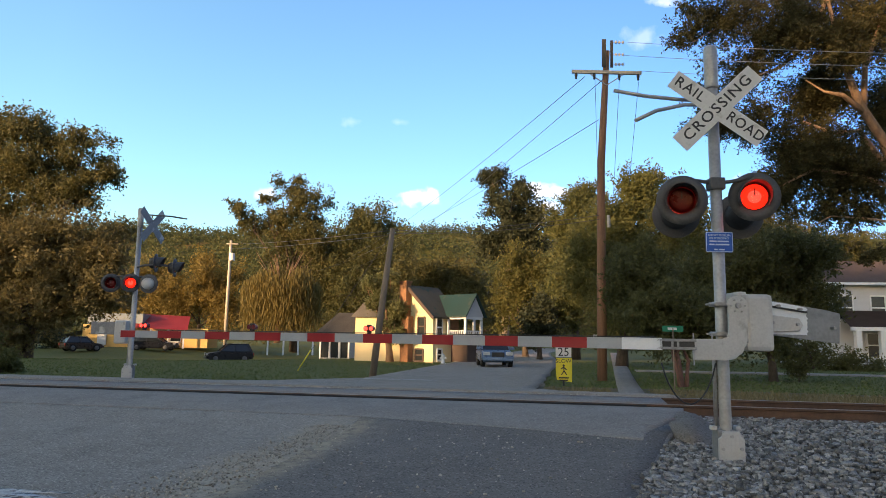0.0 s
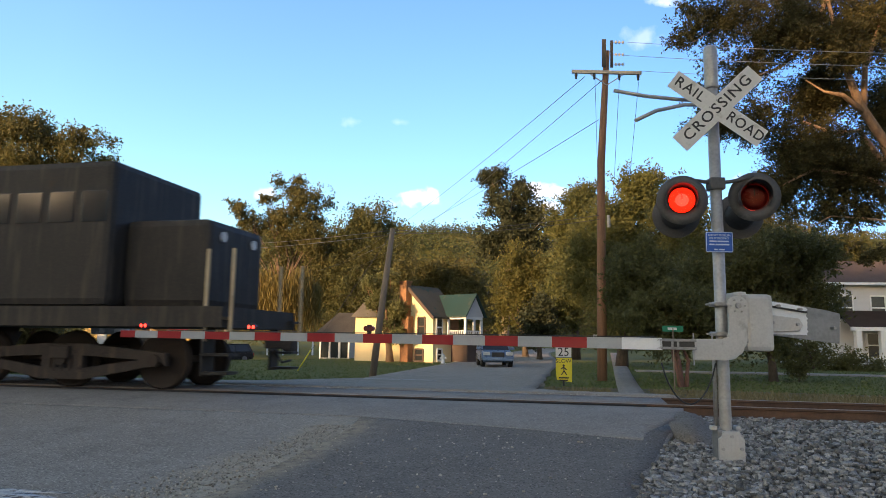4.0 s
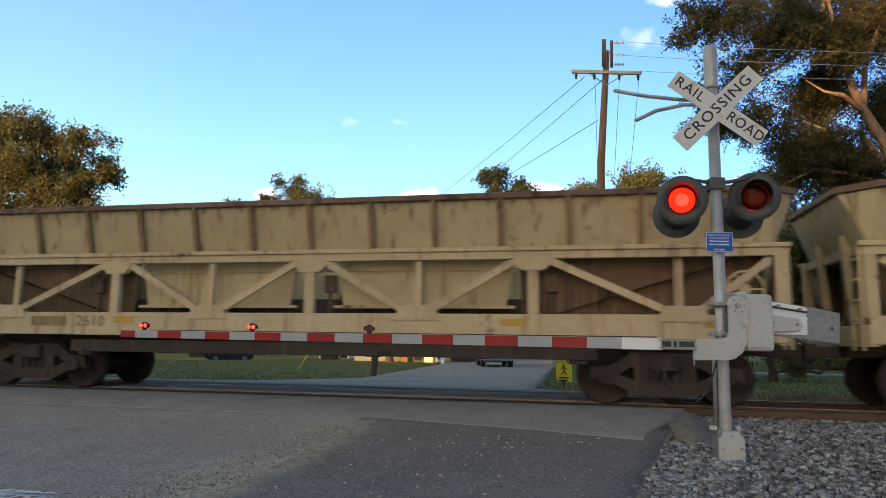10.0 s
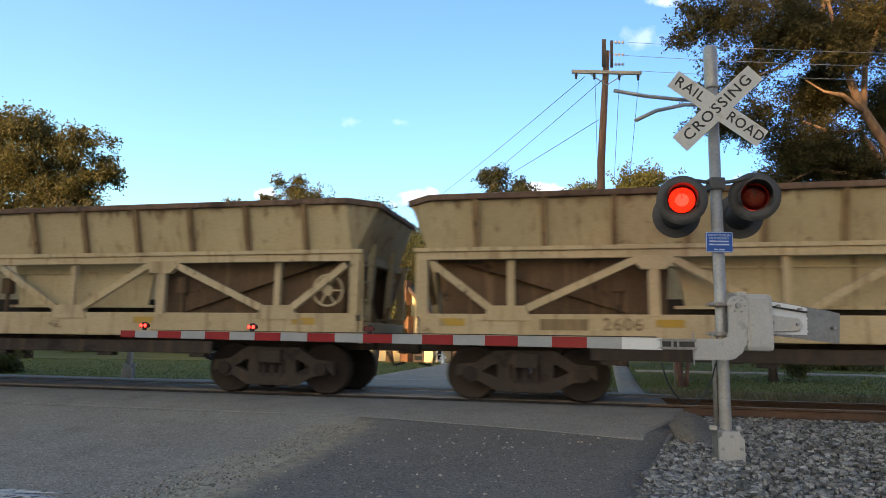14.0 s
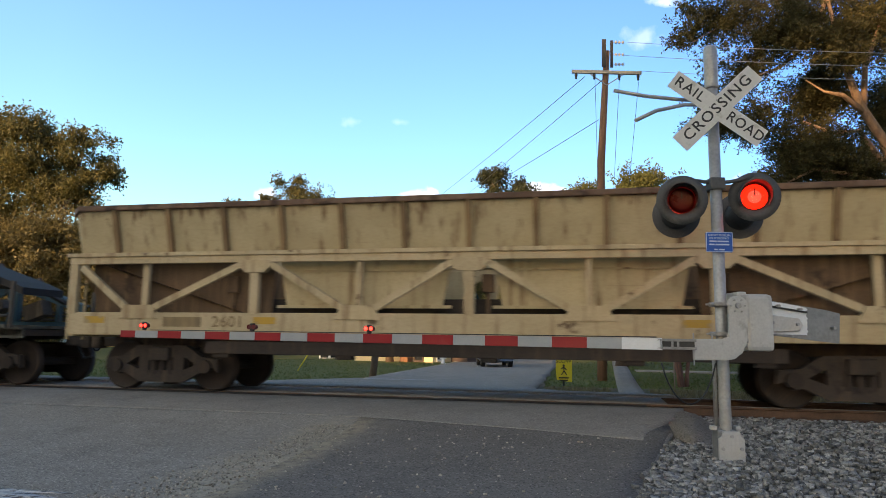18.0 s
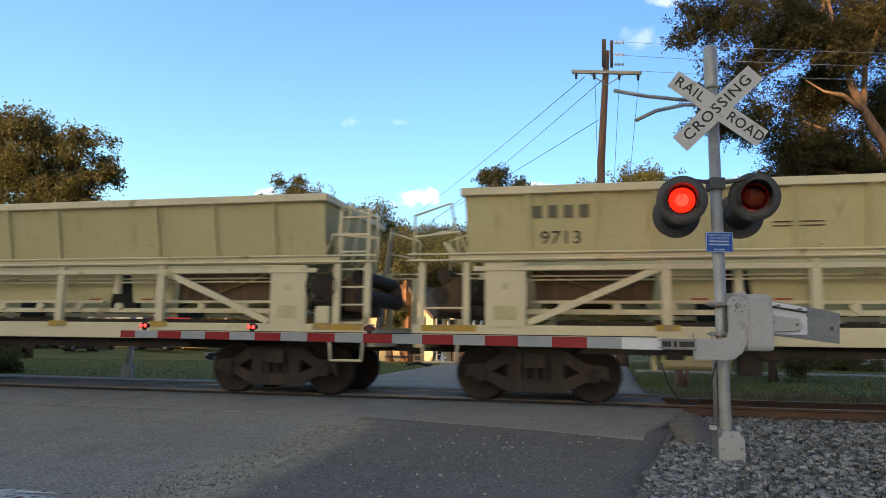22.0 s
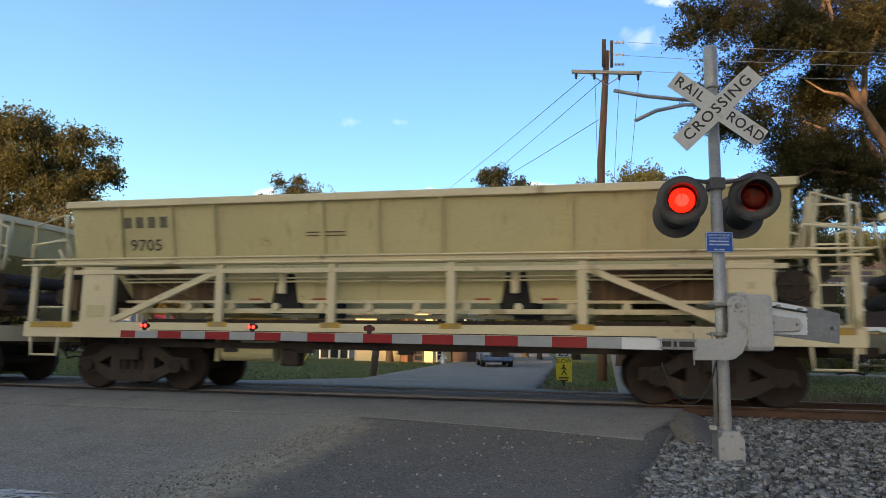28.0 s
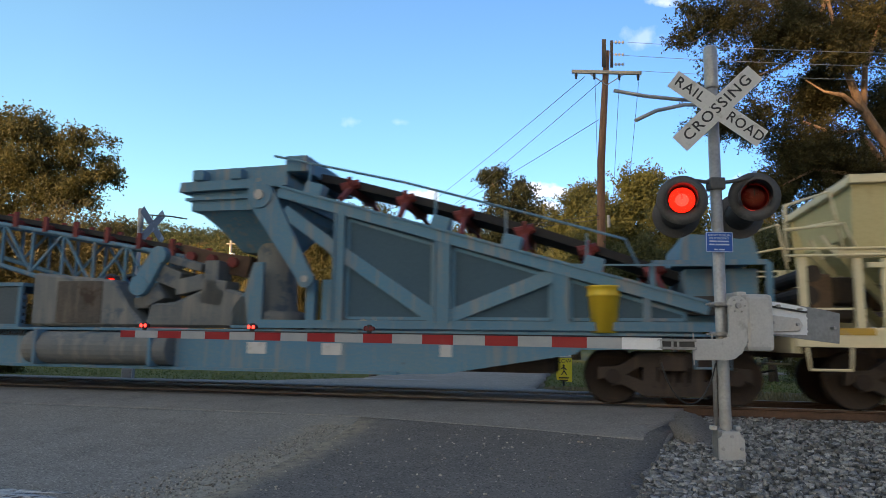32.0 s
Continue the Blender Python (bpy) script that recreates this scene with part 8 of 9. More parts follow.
tree("tree", "light-leaved tree beside the street", (10.80, 55.00, 0.27), [((12.99, 60.00, 13.79), (2.10, 2.4, 1.60)), ((11.05, 58.00, 11.35), (1.74, 2.2, 1.93)), ((11.09, 56.00, 7.21), (2.10, 2.6, 3.27)), ((9.26, 55.00, 4.32), (1.60, 2.2, 2.29))], 10000, 0.24, L_GREEN, 0.3, M_BARK, 36)
tree("tree", "tall tree behind the house, leaves darkened for shade", (6.61, 74.00, 1.02), [((5.96, 74.00, 18.82), (1.97, 2.0, 1.36)), ((7.53, 74.00, 16.27), (2.59, 2.6, 2.34)), ((9.09, 74.00, 13.43), (2.59, 2.8, 2.77)), ((6.91, 74.00, 12.14), (2.47, 2.6, 3.08)), ((12.23, 76.00, 14.44), (1.27, 1.6, 1.14))], 10000, 0.3, L_BLACKGREEN, 0.5, M_POLEGREY, 37)
tree("tree", "yellow-green tree beside the street", (7.58, 62.00, 0.59), [((7.09, 62.00, 7.25), (1.96, 2.2, 2.58)), ((8.37, 62.00, 4.68), (1.65, 2.0, 2.58)), ((6.24, 64.00, 4.23), (1.45, 2.0, 2.33))], 7000, 0.24, L_YELLOWGREEN, 0.25, M_BARK, 38)
tree("tree", "dark conifer beside the street", (7.43, 52.00, 0.38), [((7.44, 52.00, 2.64), (1.47, 1.4, 1.73))], 3500, 0.2, L_BLACKGREEN, 0.2, M_BARK, 39, category="conifer")
tree("tree", "broad olive tree behind the house", (-0.83, 84.00, 1.56), [((-0.94, 86.00, 8.33), (4.30, 4, 2.44)), ((3.37, 86.00, 7.67), (3.23, 3.6, 3.23)), ((-4.65, 88.00, 8.81), (3.30, 3.6, 2.79)), ((0.51, 84.00, 5.74), (4.20, 3.6, 3.15))], 9000, 0.36, L_OLIVE, 0.4, M_BARK, 40)
tree("tree", "dark tree behind the pole", (-10.35, 95.00, 1.47), [((-10.98, 100.00, 19.52), (4.17, 4, 2.33)), ((-11.87, 98.00, 14.54), (4.49, 4, 4.49)), ((-7.55, 96.00, 12.69), (3.20, 4, 4.80)), ((-12.76, 94.00, 7.65), (4.31, 4, 4.70))], 9000, 0.36, L_DARK, 0.45, M_BARK, 41)
tree("tree", "tall ragged tree on the far lawn", (-21.19, 98.00, 1.34), [((-23.01, 100.00, 23.68), (2.50, 2.4, 2.25)), ((-26.34, 100.00, 22.33), (1.33, 1.4, 1.17)), ((-30.03, 100.00, 19.69), (2.17, 2.4, 1.50)), ((-19.89, 100.00, 20.26), (4.00, 4, 2.50)), ((-25.72, 100.00, 18.03), (3.75, 4, 2.50)), ((-19.89, 99.00, 14.57), (5.78, 5, 4.12)), ((-16.29, 96.00, 9.35), (3.60, 4, 4.80))], 11000, 0.36, L_OLIVE, 0.5, M_BARK, 42, bare=4)
hanging_tree("willow_tree", "golden willow with drooping strands on the lawn", (-18.78, 78.00, 0.92), (-18.45, 78.00, 6.5), (4.5, 4.0, 3.6), 1500, L_STRAW, 43)
tree("tree", "golden autumn tree beside the pale pole", (-31.35, 88.00, 0.74), [((-30.72, 88.00, 8.47), (3.52, 3.6, 3.52)), ((-34.62, 88.00, 6.21), (3.67, 3.6, 3.81)), ((-27.69, 86.00, 5.11), (2.51, 3, 3.01))], 8000, 0.32, L_GOLD, 0.3, M_BARK, 44)
tree("tree", "yellow-green tree beside the red roof", (-38.87, 92.00, 1.09), [((-40.02, 92.00, 8.69), (3.07, 3, 4.22)), ((-43.01, 92.00, 5.58), (3.45, 3, 3.83))], 6000, 0.32, L_STRAW, 0.3, M_BARK, 45)
tree("tree", "huge old tree standing over the lawn", (-30.2, 49.40, 0.51), [((-36.53, 50.40, 15.10), (3.78, 2.88, 3.14)), ((-32.19, 49.50, 16.22), (2.68, 2.34, 1.85)), ((-29.53, 48.60, 13.83), (3.05, 2.52, 2.62)), ((-26.50, 48.60, 14.94), (1.94, 1.80, 1.45)), ((-25.10, 48.60, 13.04), (1.45, 1.62, 1.41)), ((-27.44, 48.60, 11.33), (2.43, 1.98, 1.62)), ((-32.99, 49.50, 11.44), (3.31, 2.52, 2.47))], 20000, 0.215, L_OLIVE, 0.33, M_BARK, 46, hollow=0.4)
tree("tree", "round dark tree at the lawn edge", (-28.33, 47.00, 0.54), [((-26.58, 47.00, 6.97), (3.33, 3, 2.94)), ((-24.06, 48.00, 6.32), (2.32, 2.6, 2.80)), ((-29.62, 47.00, 5.74), (3.13, 2.8, 3.92)), ((-24.79, 47.00, 4.43), (3.33, 2.8, 1.88)), ((-33.14, 48.00, 6.60), (2.80, 2.8, 4.00)), ((-28.63, 46.00, 2.02), (2.94, 1.8, 1.33))], 21000, 0.24, L_OLIVEBROWN, 0.3, M_BARK, 47)
tree("bush", "dark hedge of bushes beside the outbuilding", (-41.0, 67.0, 0.4), [((-42.5, 67.00, 1.3), (3.0, 1.6, 1.7)), ((-38.2, 67.00, 1.0), (2.4, 1.4, 1.4)), ((-47.5, 67.00, 1.5), (3.2, 1.6, 2.0)), ((-52.5, 67.00, 1.6), (3.2, 1.6, 2.2))], 5200, 0.26, L_BLACKGREEN, 0.1, M_BARK, 53, category="bush")
tree("bush", "green bush at the lawn edge", (-15.31, 24.00, -0.15), [((-15.31, 24.00, 0.40), (0.68, 0.7, 0.56)), ((-15.92, 24.00, 0.58), (0.80, 0.7, 0.70))], 2600, 0.09, L_GREEN, 0.05, M_BARK, 48, category="bush")
tree("tree", "ivy-clad tree against the house", (-3.27, 43.45, 0.23), [((-3.34, 43.47, 3.37), (0.84, 0.8, 1.33)), ((-4.03, 43.47, 4.69), (0.66, 0.6, 0.77)), ((-4.61, 43.47, 4.77), (0.50, 0.5, 0.50)), ((-4.35, 43.47, 3.63), (0.50, 0.5, 0.55), 0.7), ((-2.95, 43.47, 1.94), (0.70, 0.7, 0.91)), ((-3.31, 43.47, 4.99), (0.49, 0.5, 0.63), 0.7)], 4600, 0.15, L_IVY, 0.22, M_BARKLIT, 49)
tree("bush", "dark clipped bushes before the white house", (21.66, 40.00, -0.08), [((21.40, 40.00, 1.06), (1.50, 1.2, 0.93)), ((19.42, 40.00, 1.19), (1.33, 1.2, 1.00)), ((23.09, 38.00, 0.18), (1.90, 1.2, 0.63))], 5000, 0.14, L_DARK, 0.08, M_BARK, 50, category="bush")
tree("tree", "tall tree behind the white house", (32.65, 62.00, 0.92), [((33.25, 64.00, 11.58), (3.73, 3.4, 2.67)), ((38.64, 66.00, 10.28), (2.20, 3.0, 1.65)), ((27.57, 60.00, 9.87), (4.00, 3.4, 3.00)), ((23.18, 58.00, 8.06), (3.38, 3.4, 3.38))], 10000, 0.28, L_OLIVE, 0.3, M_BARK, 51)
tree("tree", "tree wall at the far end of the street", (-8.79, 130.00, 1.61), [((-19.67, 130.00, 5.74), (9.75, 5, 5.42)), ((7.29, 130.00, 6.10), (9.75, 5, 6.50)), ((21.30, 130.00, 4.14), (8.67, 5, 5.42)), ((-35.78, 130.00, 4.46), (8.67, 5, 5.42)), ((33.15, 130.00, 4.30), (8.67, 5, 6.50))], 9000, 0.5, L_OLIVE, 0.4, M_BARK, 52)

# unseen woods added behind the camera to keep the low sun off the crossing
shade_tree = tree("tree", "unseen dense tree added behind the crossing to cast shade", (-160.0, -60.0, 0.0), [((-160, -60, 17), (8.5, 6, 6.2)), ((-157, -60, 16.5), (7, 6, 6.2)), ((-155, -59, 9), (8, 6, 6.5)), ((-164, -61, 9), (8, 6, 6.5)), ((-160, -60, 4.0), (9, 6, 4.5))], 6500, 1.45, L_DARK, 0.5, M_BARK, 60, hollow=0.1, fine=1.0)
tagged(shade_tree, group="woods behind the crossing")
wr = random.Random(9)
for k in range(18):
    copy_thing(shade_tree, pose(-154 + 6.2 * k, -60 - 7 * (k % 2) + wr.uniform(-2, 2), wr.uniform(-0.8, 0.0), 0, 0, wr.uniform(-25, 25) + 180 * (k % 2)))
for k in range(9):
    copy_thing(shade_tree, pose(-92 + 7.0 * k, -50 - 5 * (k % 2), -0.3, 0, 0, 40 * k) @ Matrix.Scale(0.93 if k == 2 else 0.88, 4))
# added out of view: keeps the sun off the white house
copy_thing(shade_tree, pose(-75.4, -50.1, -0.3, 0, 0, 44) @ Matrix.Scale(1.30, 4))
# added out of view: shades the foot of the yellow house
copy_thing(shade_tree, pose(-74.5, -27.0, -0.3, 0, 0, -46) @ Matrix.Scale(0.745, 4))
# unseen row added to shade the lawn on the left
for k in range(5):
    copy_thing(shade_tree, pose(-116 + 8.4 * k, 11 - 8.7 * k, -0.4, 0, 0, -46 + 180 * (k % 2)) @ Matrix.Scale(0.75, 4))

# wooded ridge
def ridge_z(x, y):
    f = smooth((y - 330) / 420)
    return -4 + f * (119 + 9 * noise.noise((x * 0.004, 2.0, 0.5)) + 5 * noise.noise((x * 0.012, 7.0, 0.5))) + 3.0 * noise.noise((x * 0.05, y * 0.05, 0))


M_RIDGE = mat("wooded_ridge", (0.05, 0.058, 0.018), (0.095, 0.085, 0.025), 0.95, scale=0.02, fine=0.16, bump=1.0, dist=3.0, c=(0.13, 0.09, 0.03), spots=0.3, spot_scale=0.012, spec=0.1)
ridge = tagged(grid_mesh("backdrop_hill", [-1500 + 30 * k for k in range(101)], [330 + 22 * k for k in range(24)] + [900, 1400], ridge_z, M_RIDGE), "long wooded hill ridge on the horizon", "hill", kind="structure")


def ridge_woods():
    r = np.random.RandomState(71)
    out = []
    for _ in range(5200):
        y = r.uniform(345, 800)
        x = r.uniform(-0.75, 0.78) * y
        z = ridge_z(x, y)
        h = r.uniform(6, 12)
        out.append(leaf_cloud(r, (x, y, z + h * 0.5), (h * 0.5, h * 0.5, h * 0.55), 24, 1.4, 0.4))
    ob = mesh_np("ridge_woods", np.concatenate(out), 3, L_RIDGE)
    tagged(ob, "far woods covering the hill", "woods", kind="stuff")


ridge_woods()

# ------------------------------------------------------------------ poles and wires
def line(name, p, q, sag, r, material, label, category="power line", n=14):
    p, q = Vector(p), Vector(q)
    bm = bmesh_new()
    tube(bm, [p.lerp(q, k / n) - Vector((0, 0, sag * 4 * (k / n) * (1 - k / n))) for k in range(n + 1)], r, 4)
    return tagged(ob_from(name, bm, material), label, category)


P_BASE, P_TOP = Vector((5.72, 24.50, -0.14)), Vector((6.12, 24.50, 12.28))
pole = thing("utility_pole", Matrix.Translation(P_BASE), "tall brown wooden utility pole with crossarm", "utility pole")
rel = lambda p: Vector(p) - P_BASE
bm = bmesh_new()
tube(bm, [(0, 0, -0.2), (0.03, 0, 3), (0.1, 0, 8), tuple(P_TOP - P_BASE)], [0.18, 0.165, 0.14, 0.11], 14)
part("pole", bm, M_POLE, pole)
bm = bmesh_new()
a, b = rel((4.76, 24.40, 11.42)), rel((7.35, 24.30, 11.35))
bar(bm, a, b, 0.12, 0.1)
arm_p = part("crossarm", bm, M_POLEPALE, pole, "grey wooden crossarm")
for px in (0.06, 0.32, 0.68, 0.95):
    c = a.lerp(b, px)
    bm = bmesh_new()
    lathe(bm, ((0.02, 0.0), (0.055, -0.03), (0.06, -0.12), (0.03, -0.2), (0.05, -0.22), (0.02, -0.26)), Matrix.Translation(c + Vector((0, -0.02, -0.04))), 10)
    part("insulator", bm, M_BLACK, arm_p)
for x0, x1 in ((0.22, 0.5), (0.78, 0.5)):
    bm = bmesh_new()
    bar(bm, a.lerp(b, x0), a.lerp(b, 0.5) + Vector((0, 0, -0.5)), 0.035, 0.02)
    part("brace", bm, M_GALV, pole)
bm = bmesh_new()
bar(bm, rel((5.98, 24.34, 12.68)), rel((5.96, 24.34, 11.60)), 0.15, 0.07)
bar(bm, rel((6.27, 24.34, 12.64)), rel((6.25, 24.34, 11.58)), 0.10, 0.06)
part("top_bracket", bm, M_BLACK, pole)
for k, y in enumerate((75, 97, 114)):
    bm = bmesh_new()
    c = rel((((6.32, 24.30, 12.56)), ((6.31, 24.30, 12.07)), ((6.30, 24.30, 11.69)))[k])
    rod(bm, c, c + Vector((0.42, 0, 0)), 0.014, seg=6)
    for j in range(3):
        rod(bm, c + Vector((0.1 + 0.13 * j, 0, -0.05)), c + Vector((0.1 + 0.13 * j, 0, 0.05)), 0.035, seg=8)
    part("side_insulator", bm, M_GALV, pole)
bm = bmesh_new()
c = rel((6.01, 24.30, 5.70))
rod(bm, c - Vector((0, 0, 0.22)), c + Vector((0, 0, 0.22)), 0.06, seg=10)
part("meter_box", bm, M_GALV, pole)
for q0, q1 in (((5.62, 24.35, 11.13), (5.67, 24.40, 7.02)), ((6.52, 24.30, 11.12), (6.21, 24.40, 6.39)), ((7.24, 24.30, 11.02), (6.84, 24.50, 7.06))):
    line("drop_wire", q0, q1, 0.0, 0.008, M_WIRE, "thin dark drop wire from the crossarm", "wire", 3)
for q0, q1 in (((5.25, 24.40, 11.23), (-13.30, 82.00, 10.25)), ((5.95, 24.40, 11.15), (-9.87, 82.00, 10.29)), ((5.75, 24.40, 9.56), (-15.34, 82.00, 9.53))):
    line("overhead_line", q0, q1, 0.8, 0.012, M_WIRE, "thin overhead power line to the far poles")
for q0, q1 in (((6.85, 24.30, 12.57), (8.76, 9.00, 5.32)), ((6.69, 24.30, 12.05), (8.74, 9.00, 5.12)), ((7.29, 24.30, 11.44), (8.72, 9.00, 4.94))):
    line("overhead_line", q0, q1, 0.05, 0.009, M_WIRELIGHT, "pale overhead line leaving the pole")
stub_b, stub_t = Vector((-2.42, 24.00, 0.02)), Vector((-1.81, 24.00, 5.27))
stub = thing("stub_pole", Matrix.Translation(stub_b), "short grey wooden pole leaning over the lawn", "utility pole")
bm = bmesh_new()
tube(bm, [(0, 0, -0.2), tuple((stub_t - stub_b) * 0.5), tuple(stub_t - stub_b)], [0.13, 0.115, 0.09], 12)
part("pole", bm, M_POLEGREY, stub)
line("guy_wire", (-1.83, 24.00, 5.13), (-4.80, 23.00, 0.28), 0.0, 0.007, M_WIRE, "steel guy wire down to the lawn", "wire", 2)
line("guy_guard", (-4.41, 23.10, 0.94), (-4.80, 23.00, 0.26), 0.0, 0.022, M_YELLOW, "yellow guy wire guard", "guy guard", 2)
for q0, q1 in (((-1.83, 24.00, 5.21), (-23.42, 74.00, 11.60)), ((-1.85, 24.00, 5.05), (-23.39, 74.00, 11.10)), ((-1.79, 24.00, 5.21), (5.81, 24.40, 5.96)), ((-1.81, 24.00, 5.09), (5.81, 24.40, 5.80))):
    line("service_line", q0, q1, 0.15, 0.012, M_WIRE, "overhead service line between poles")
pale_b, pale_t = Vector((-23.43, 74.00, 0.87)), Vector((-23.37, 74.00, 11.98))
pale = thing("utility_pole", Matrix.Translation(pale_b), "pale sunlit utility pole with small transformer", "utility pole")
bm = bmesh_new()
tube(bm, [(0, 0, -0.3), tuple(pale_t - pale_b)], [0.2, 0.14], 10)
part("pole", bm, M_POLEPALE, pale)
bm = bmesh_new()
c = Vector((-23.06, 73.70, 10.13)) - pale_b
rod(bm, c - Vector((0, 0, 0.4)), c + Vector((0, 0, 0.4)), 0.3, seg=12)
part("transformer", bm, M_ARMWHITE, pale)
bm = bmesh_new()
c = Vector((-23.29, 73.80, 11.58)) - pale_b
bar(bm, c + Vector((-0.5, 0, 0)), c + Vector((0.8, 0, 0)), 0.12)
part("crossarm", bm, M_POLEPALE, pale)

# ------------------------------------------------------------------ signs and street things
def post_sign():
    b = Vector((3.73, 21.00, -0.18))
    e = thing("speed_sign", Matrix.Translation(b), "white speed sign over a yellow slow sign on a post", "road sign")
    bm = bmesh_new()
    bar(bm, (0, 0.03, -0.1), (0, 0.03, 1.58), 0.05, 0.04)
    part("post", bm, M_BLACK, e)
    bm = bmesh_new()
    plate(bm, [(-0.24, 1.04), (0.24, 1.04), (0.24, 1.60), (-0.24, 1.60)], -0.005, 0.005)
    s = part("speed_plate", bm, M_SIGNWHITE, e, "white speed plate")
    text_part("lettering", "25", 0.36, pose(0, -0.008, 1.19, 90), M_SIGNBLACK, s)
    text_part("lettering", "SPEED", 0.11, pose(0, -0.008, 1.51, 90), M_SIGNBLACK, s)
    text_part("lettering", "LIMIT", 0.11, pose(0, -0.008, 1.40, 90), M_SIGNBLACK, s)
    bm = bmesh_new()
    plate(bm, [(-0.21, 0.36), (0.25, 0.29), (0.255, 1.02), (-0.23, 1.02), (-0.24, 0.66)], -0.006, 0.004)
    y = part("slow_plate", bm, M_YELLOW, e, "yellow warning plate with a walking figure sign")
    text_part("lettering", "SLOW", 0.17, pose(0, -0.009, 0.92, 90), M_SIGNBLACK, y)
    bm = bmesh_new()
    rod(bm, (0, -0.012, 0.79), (0, -0.006, 0.79), 0.035, seg=10)
    for p, q in (((0, 0.76), (0.01, 0.63)), ((0.01, 0.63), (0.09, 0.51)), ((0.01, 0.63), (-0.07, 0.51)), ((0, 0.74), (0.09, 0.66)), ((0, 0.74), (-0.09, 0.68))):
        bar(bm, (p[0], -0.009, p[1]), (q[0], -0.009, q[1]), 0.03, 0.005)
    part("walking_symbol", bm, M_SIGNBLACK, y)
    bm = bmesh_new()
    for k, (w, z) in enumerate(((0.30, 0.42), (0.26, 0.35))):
        box(bm, (0, -0.009, z), (w, 0.004, 0.04))
    part("print_line", bm, M_SIGNBLACK, y)


post_sign()
b = Vector((6.63, 19.60, 0.02))
st = thing("street_sign", Matrix.Translation(b), "green street name sign on a thin post", "road sign")
bm = bmesh_new()
rod(bm, (0, 0, -0.1), (0, 0, 1.75), 0.02, seg=8)
part("post", bm, M_POLEGREY, st)
bm = bmesh_new()
box(bm, (0, 0, (Vector((6.69, 19.60, 1.74)) - b).z), (0.60, 0.012, 0.17), bevel=0.004)
g = part("name_plate", bm, M_GREEN, st, "green name plate with white bars")
bm = bmesh_new()
box(bm, (-0.02, -0.009, (Vector((6.69, 19.60, 1.74)) - b).z), (0.26, 0.004, 0.07))
part("print_line", bm, M_SIGNWHITE, g)
b = Vector((6.88, 30.00, 0.51))
sm = thing("yard_sign", Matrix.Translation(b), "small white sign beside the pole", "sign")
bm = bmesh_new()
bar(bm, (0, 0, -0.3), (0, 0, 1.0), 0.05)
part("post", bm, M_GALV, sm)
bm = bmesh_new()
box(bm, (0, -0.03, (Vector((6.90, 30.00, 1.56)) - b).z), (0.5, 0.02, 0.22))
part("plate", bm, M_SIGNWHITE, sm)

b = Vector((0.09, 41.00, -0.04))
hy = thing("fire_hydrant", Matrix.Translation(b), "white and red fire hydrant on the lawn", "fire hydrant")
bm = bmesh_new()
lathe(bm, ((0.16, 0), (0.16, 0.05), (0.1, 0.07), (0.1, 0.42), (0.14, 0.44), (0.12, 0.5), (0.05, 0.58), (0.01, 0.62)), None, 14)
part("barrel", bm, M_ARMWHITE, hy)
bm = bmesh_new()
rod(bm, (-0.2, 0, 0.34), (0.2, 0, 0.34), 0.06, seg=10)
part("outlet", bm, M_ARMWHITE, hy)

posts_g = "white posts on the far lawn"
for p in ((-15.75, 62.00, -0.07), (-14.32, 62.00, -0.05), (-12.99, 62.00, -0.03), (-11.67, 62.00, -0.02), (-10.80, 62.00, 0.04)):
    bm = bmesh_new()
    box(bm, (p[0], p[1], p[2] + 0.55), (0.14, 0.14, 1.3), bevel=0.02)
    tagged(ob_from("fence_post", bm, M_ARMWHITE), "white wooden post in evening sun", "post", posts_g)

# ------------------------------------------------------------------ houses
M_YELLOWWALL = mat("cream_yellow_clapboard", (0.74, 0.63, 0.37), (0.68, 0.57, 0.33), 0.75, scale=0.4, fine=8, bump=0.2, stretch=(1, 1, 8))
M_WHITEWALL = mat("white_clapboard", (0.56, 0.58, 0.61), (0.50, 0.52, 0.55), 0.75, scale=0.4, fine=8, bump=0.2, stretch=(1, 1, 8))
M_GREENROOF = mat("green_metal_roof", (0.010, 0.036, 0.034), (0.014, 0.034, 0.031), 0.6, scale=0.6, fine=9, bump=0.1, c=(0.035, 0.045, 0.036), spots=0.2)
M_GREYROOF = mat("grey_shingle_roof", (0.13, 0.12, 0.11), (0.085, 0.08, 0.075), 0.9, scale=1, fine=18, bump=0.4)
M_BROWNROOF = mat("brown_shingle_roof", (0.11, 0.075, 0.06), (0.075, 0.055, 0.048), 0.9, scale=1, fine=18, bump=0.4)
M_REDROOF = mat("red_metal_roof", (0.55, 0.055, 0.05), (0.47, 0.05, 0.045), 0.5, scale=0.5, fine=9, bump=0.1)
M_SHINGLE = mat("brown_green_shingle", (0.080, 0.072, 0.052), (0.055, 0.055, 0.043), 0.9, scale=1, fine=18, bump=0.4, c=(0.03, 0.06, 0.05), spots=0.3)
M_BRICK = mat("chimney_brick", (0.33, 0.165, 0.08), (0.18, 0.095, 0.055), 0.9, scale=3, fine=24, bump=0.4)
M_ORANGEWALL = mat("tan_yellow_siding", (0.66, 0.45, 0.16), (0.58, 0.39, 0.14), 0.8, scale=0.5, fine=8, bump=0.2)
M_METALWALL = mat("grey_metal_siding", (0.26, 0.30, 0.33), (0.22, 0.25, 0.28), 0.6, 0.3, scale=0.5, fine=8, bump=0.1)


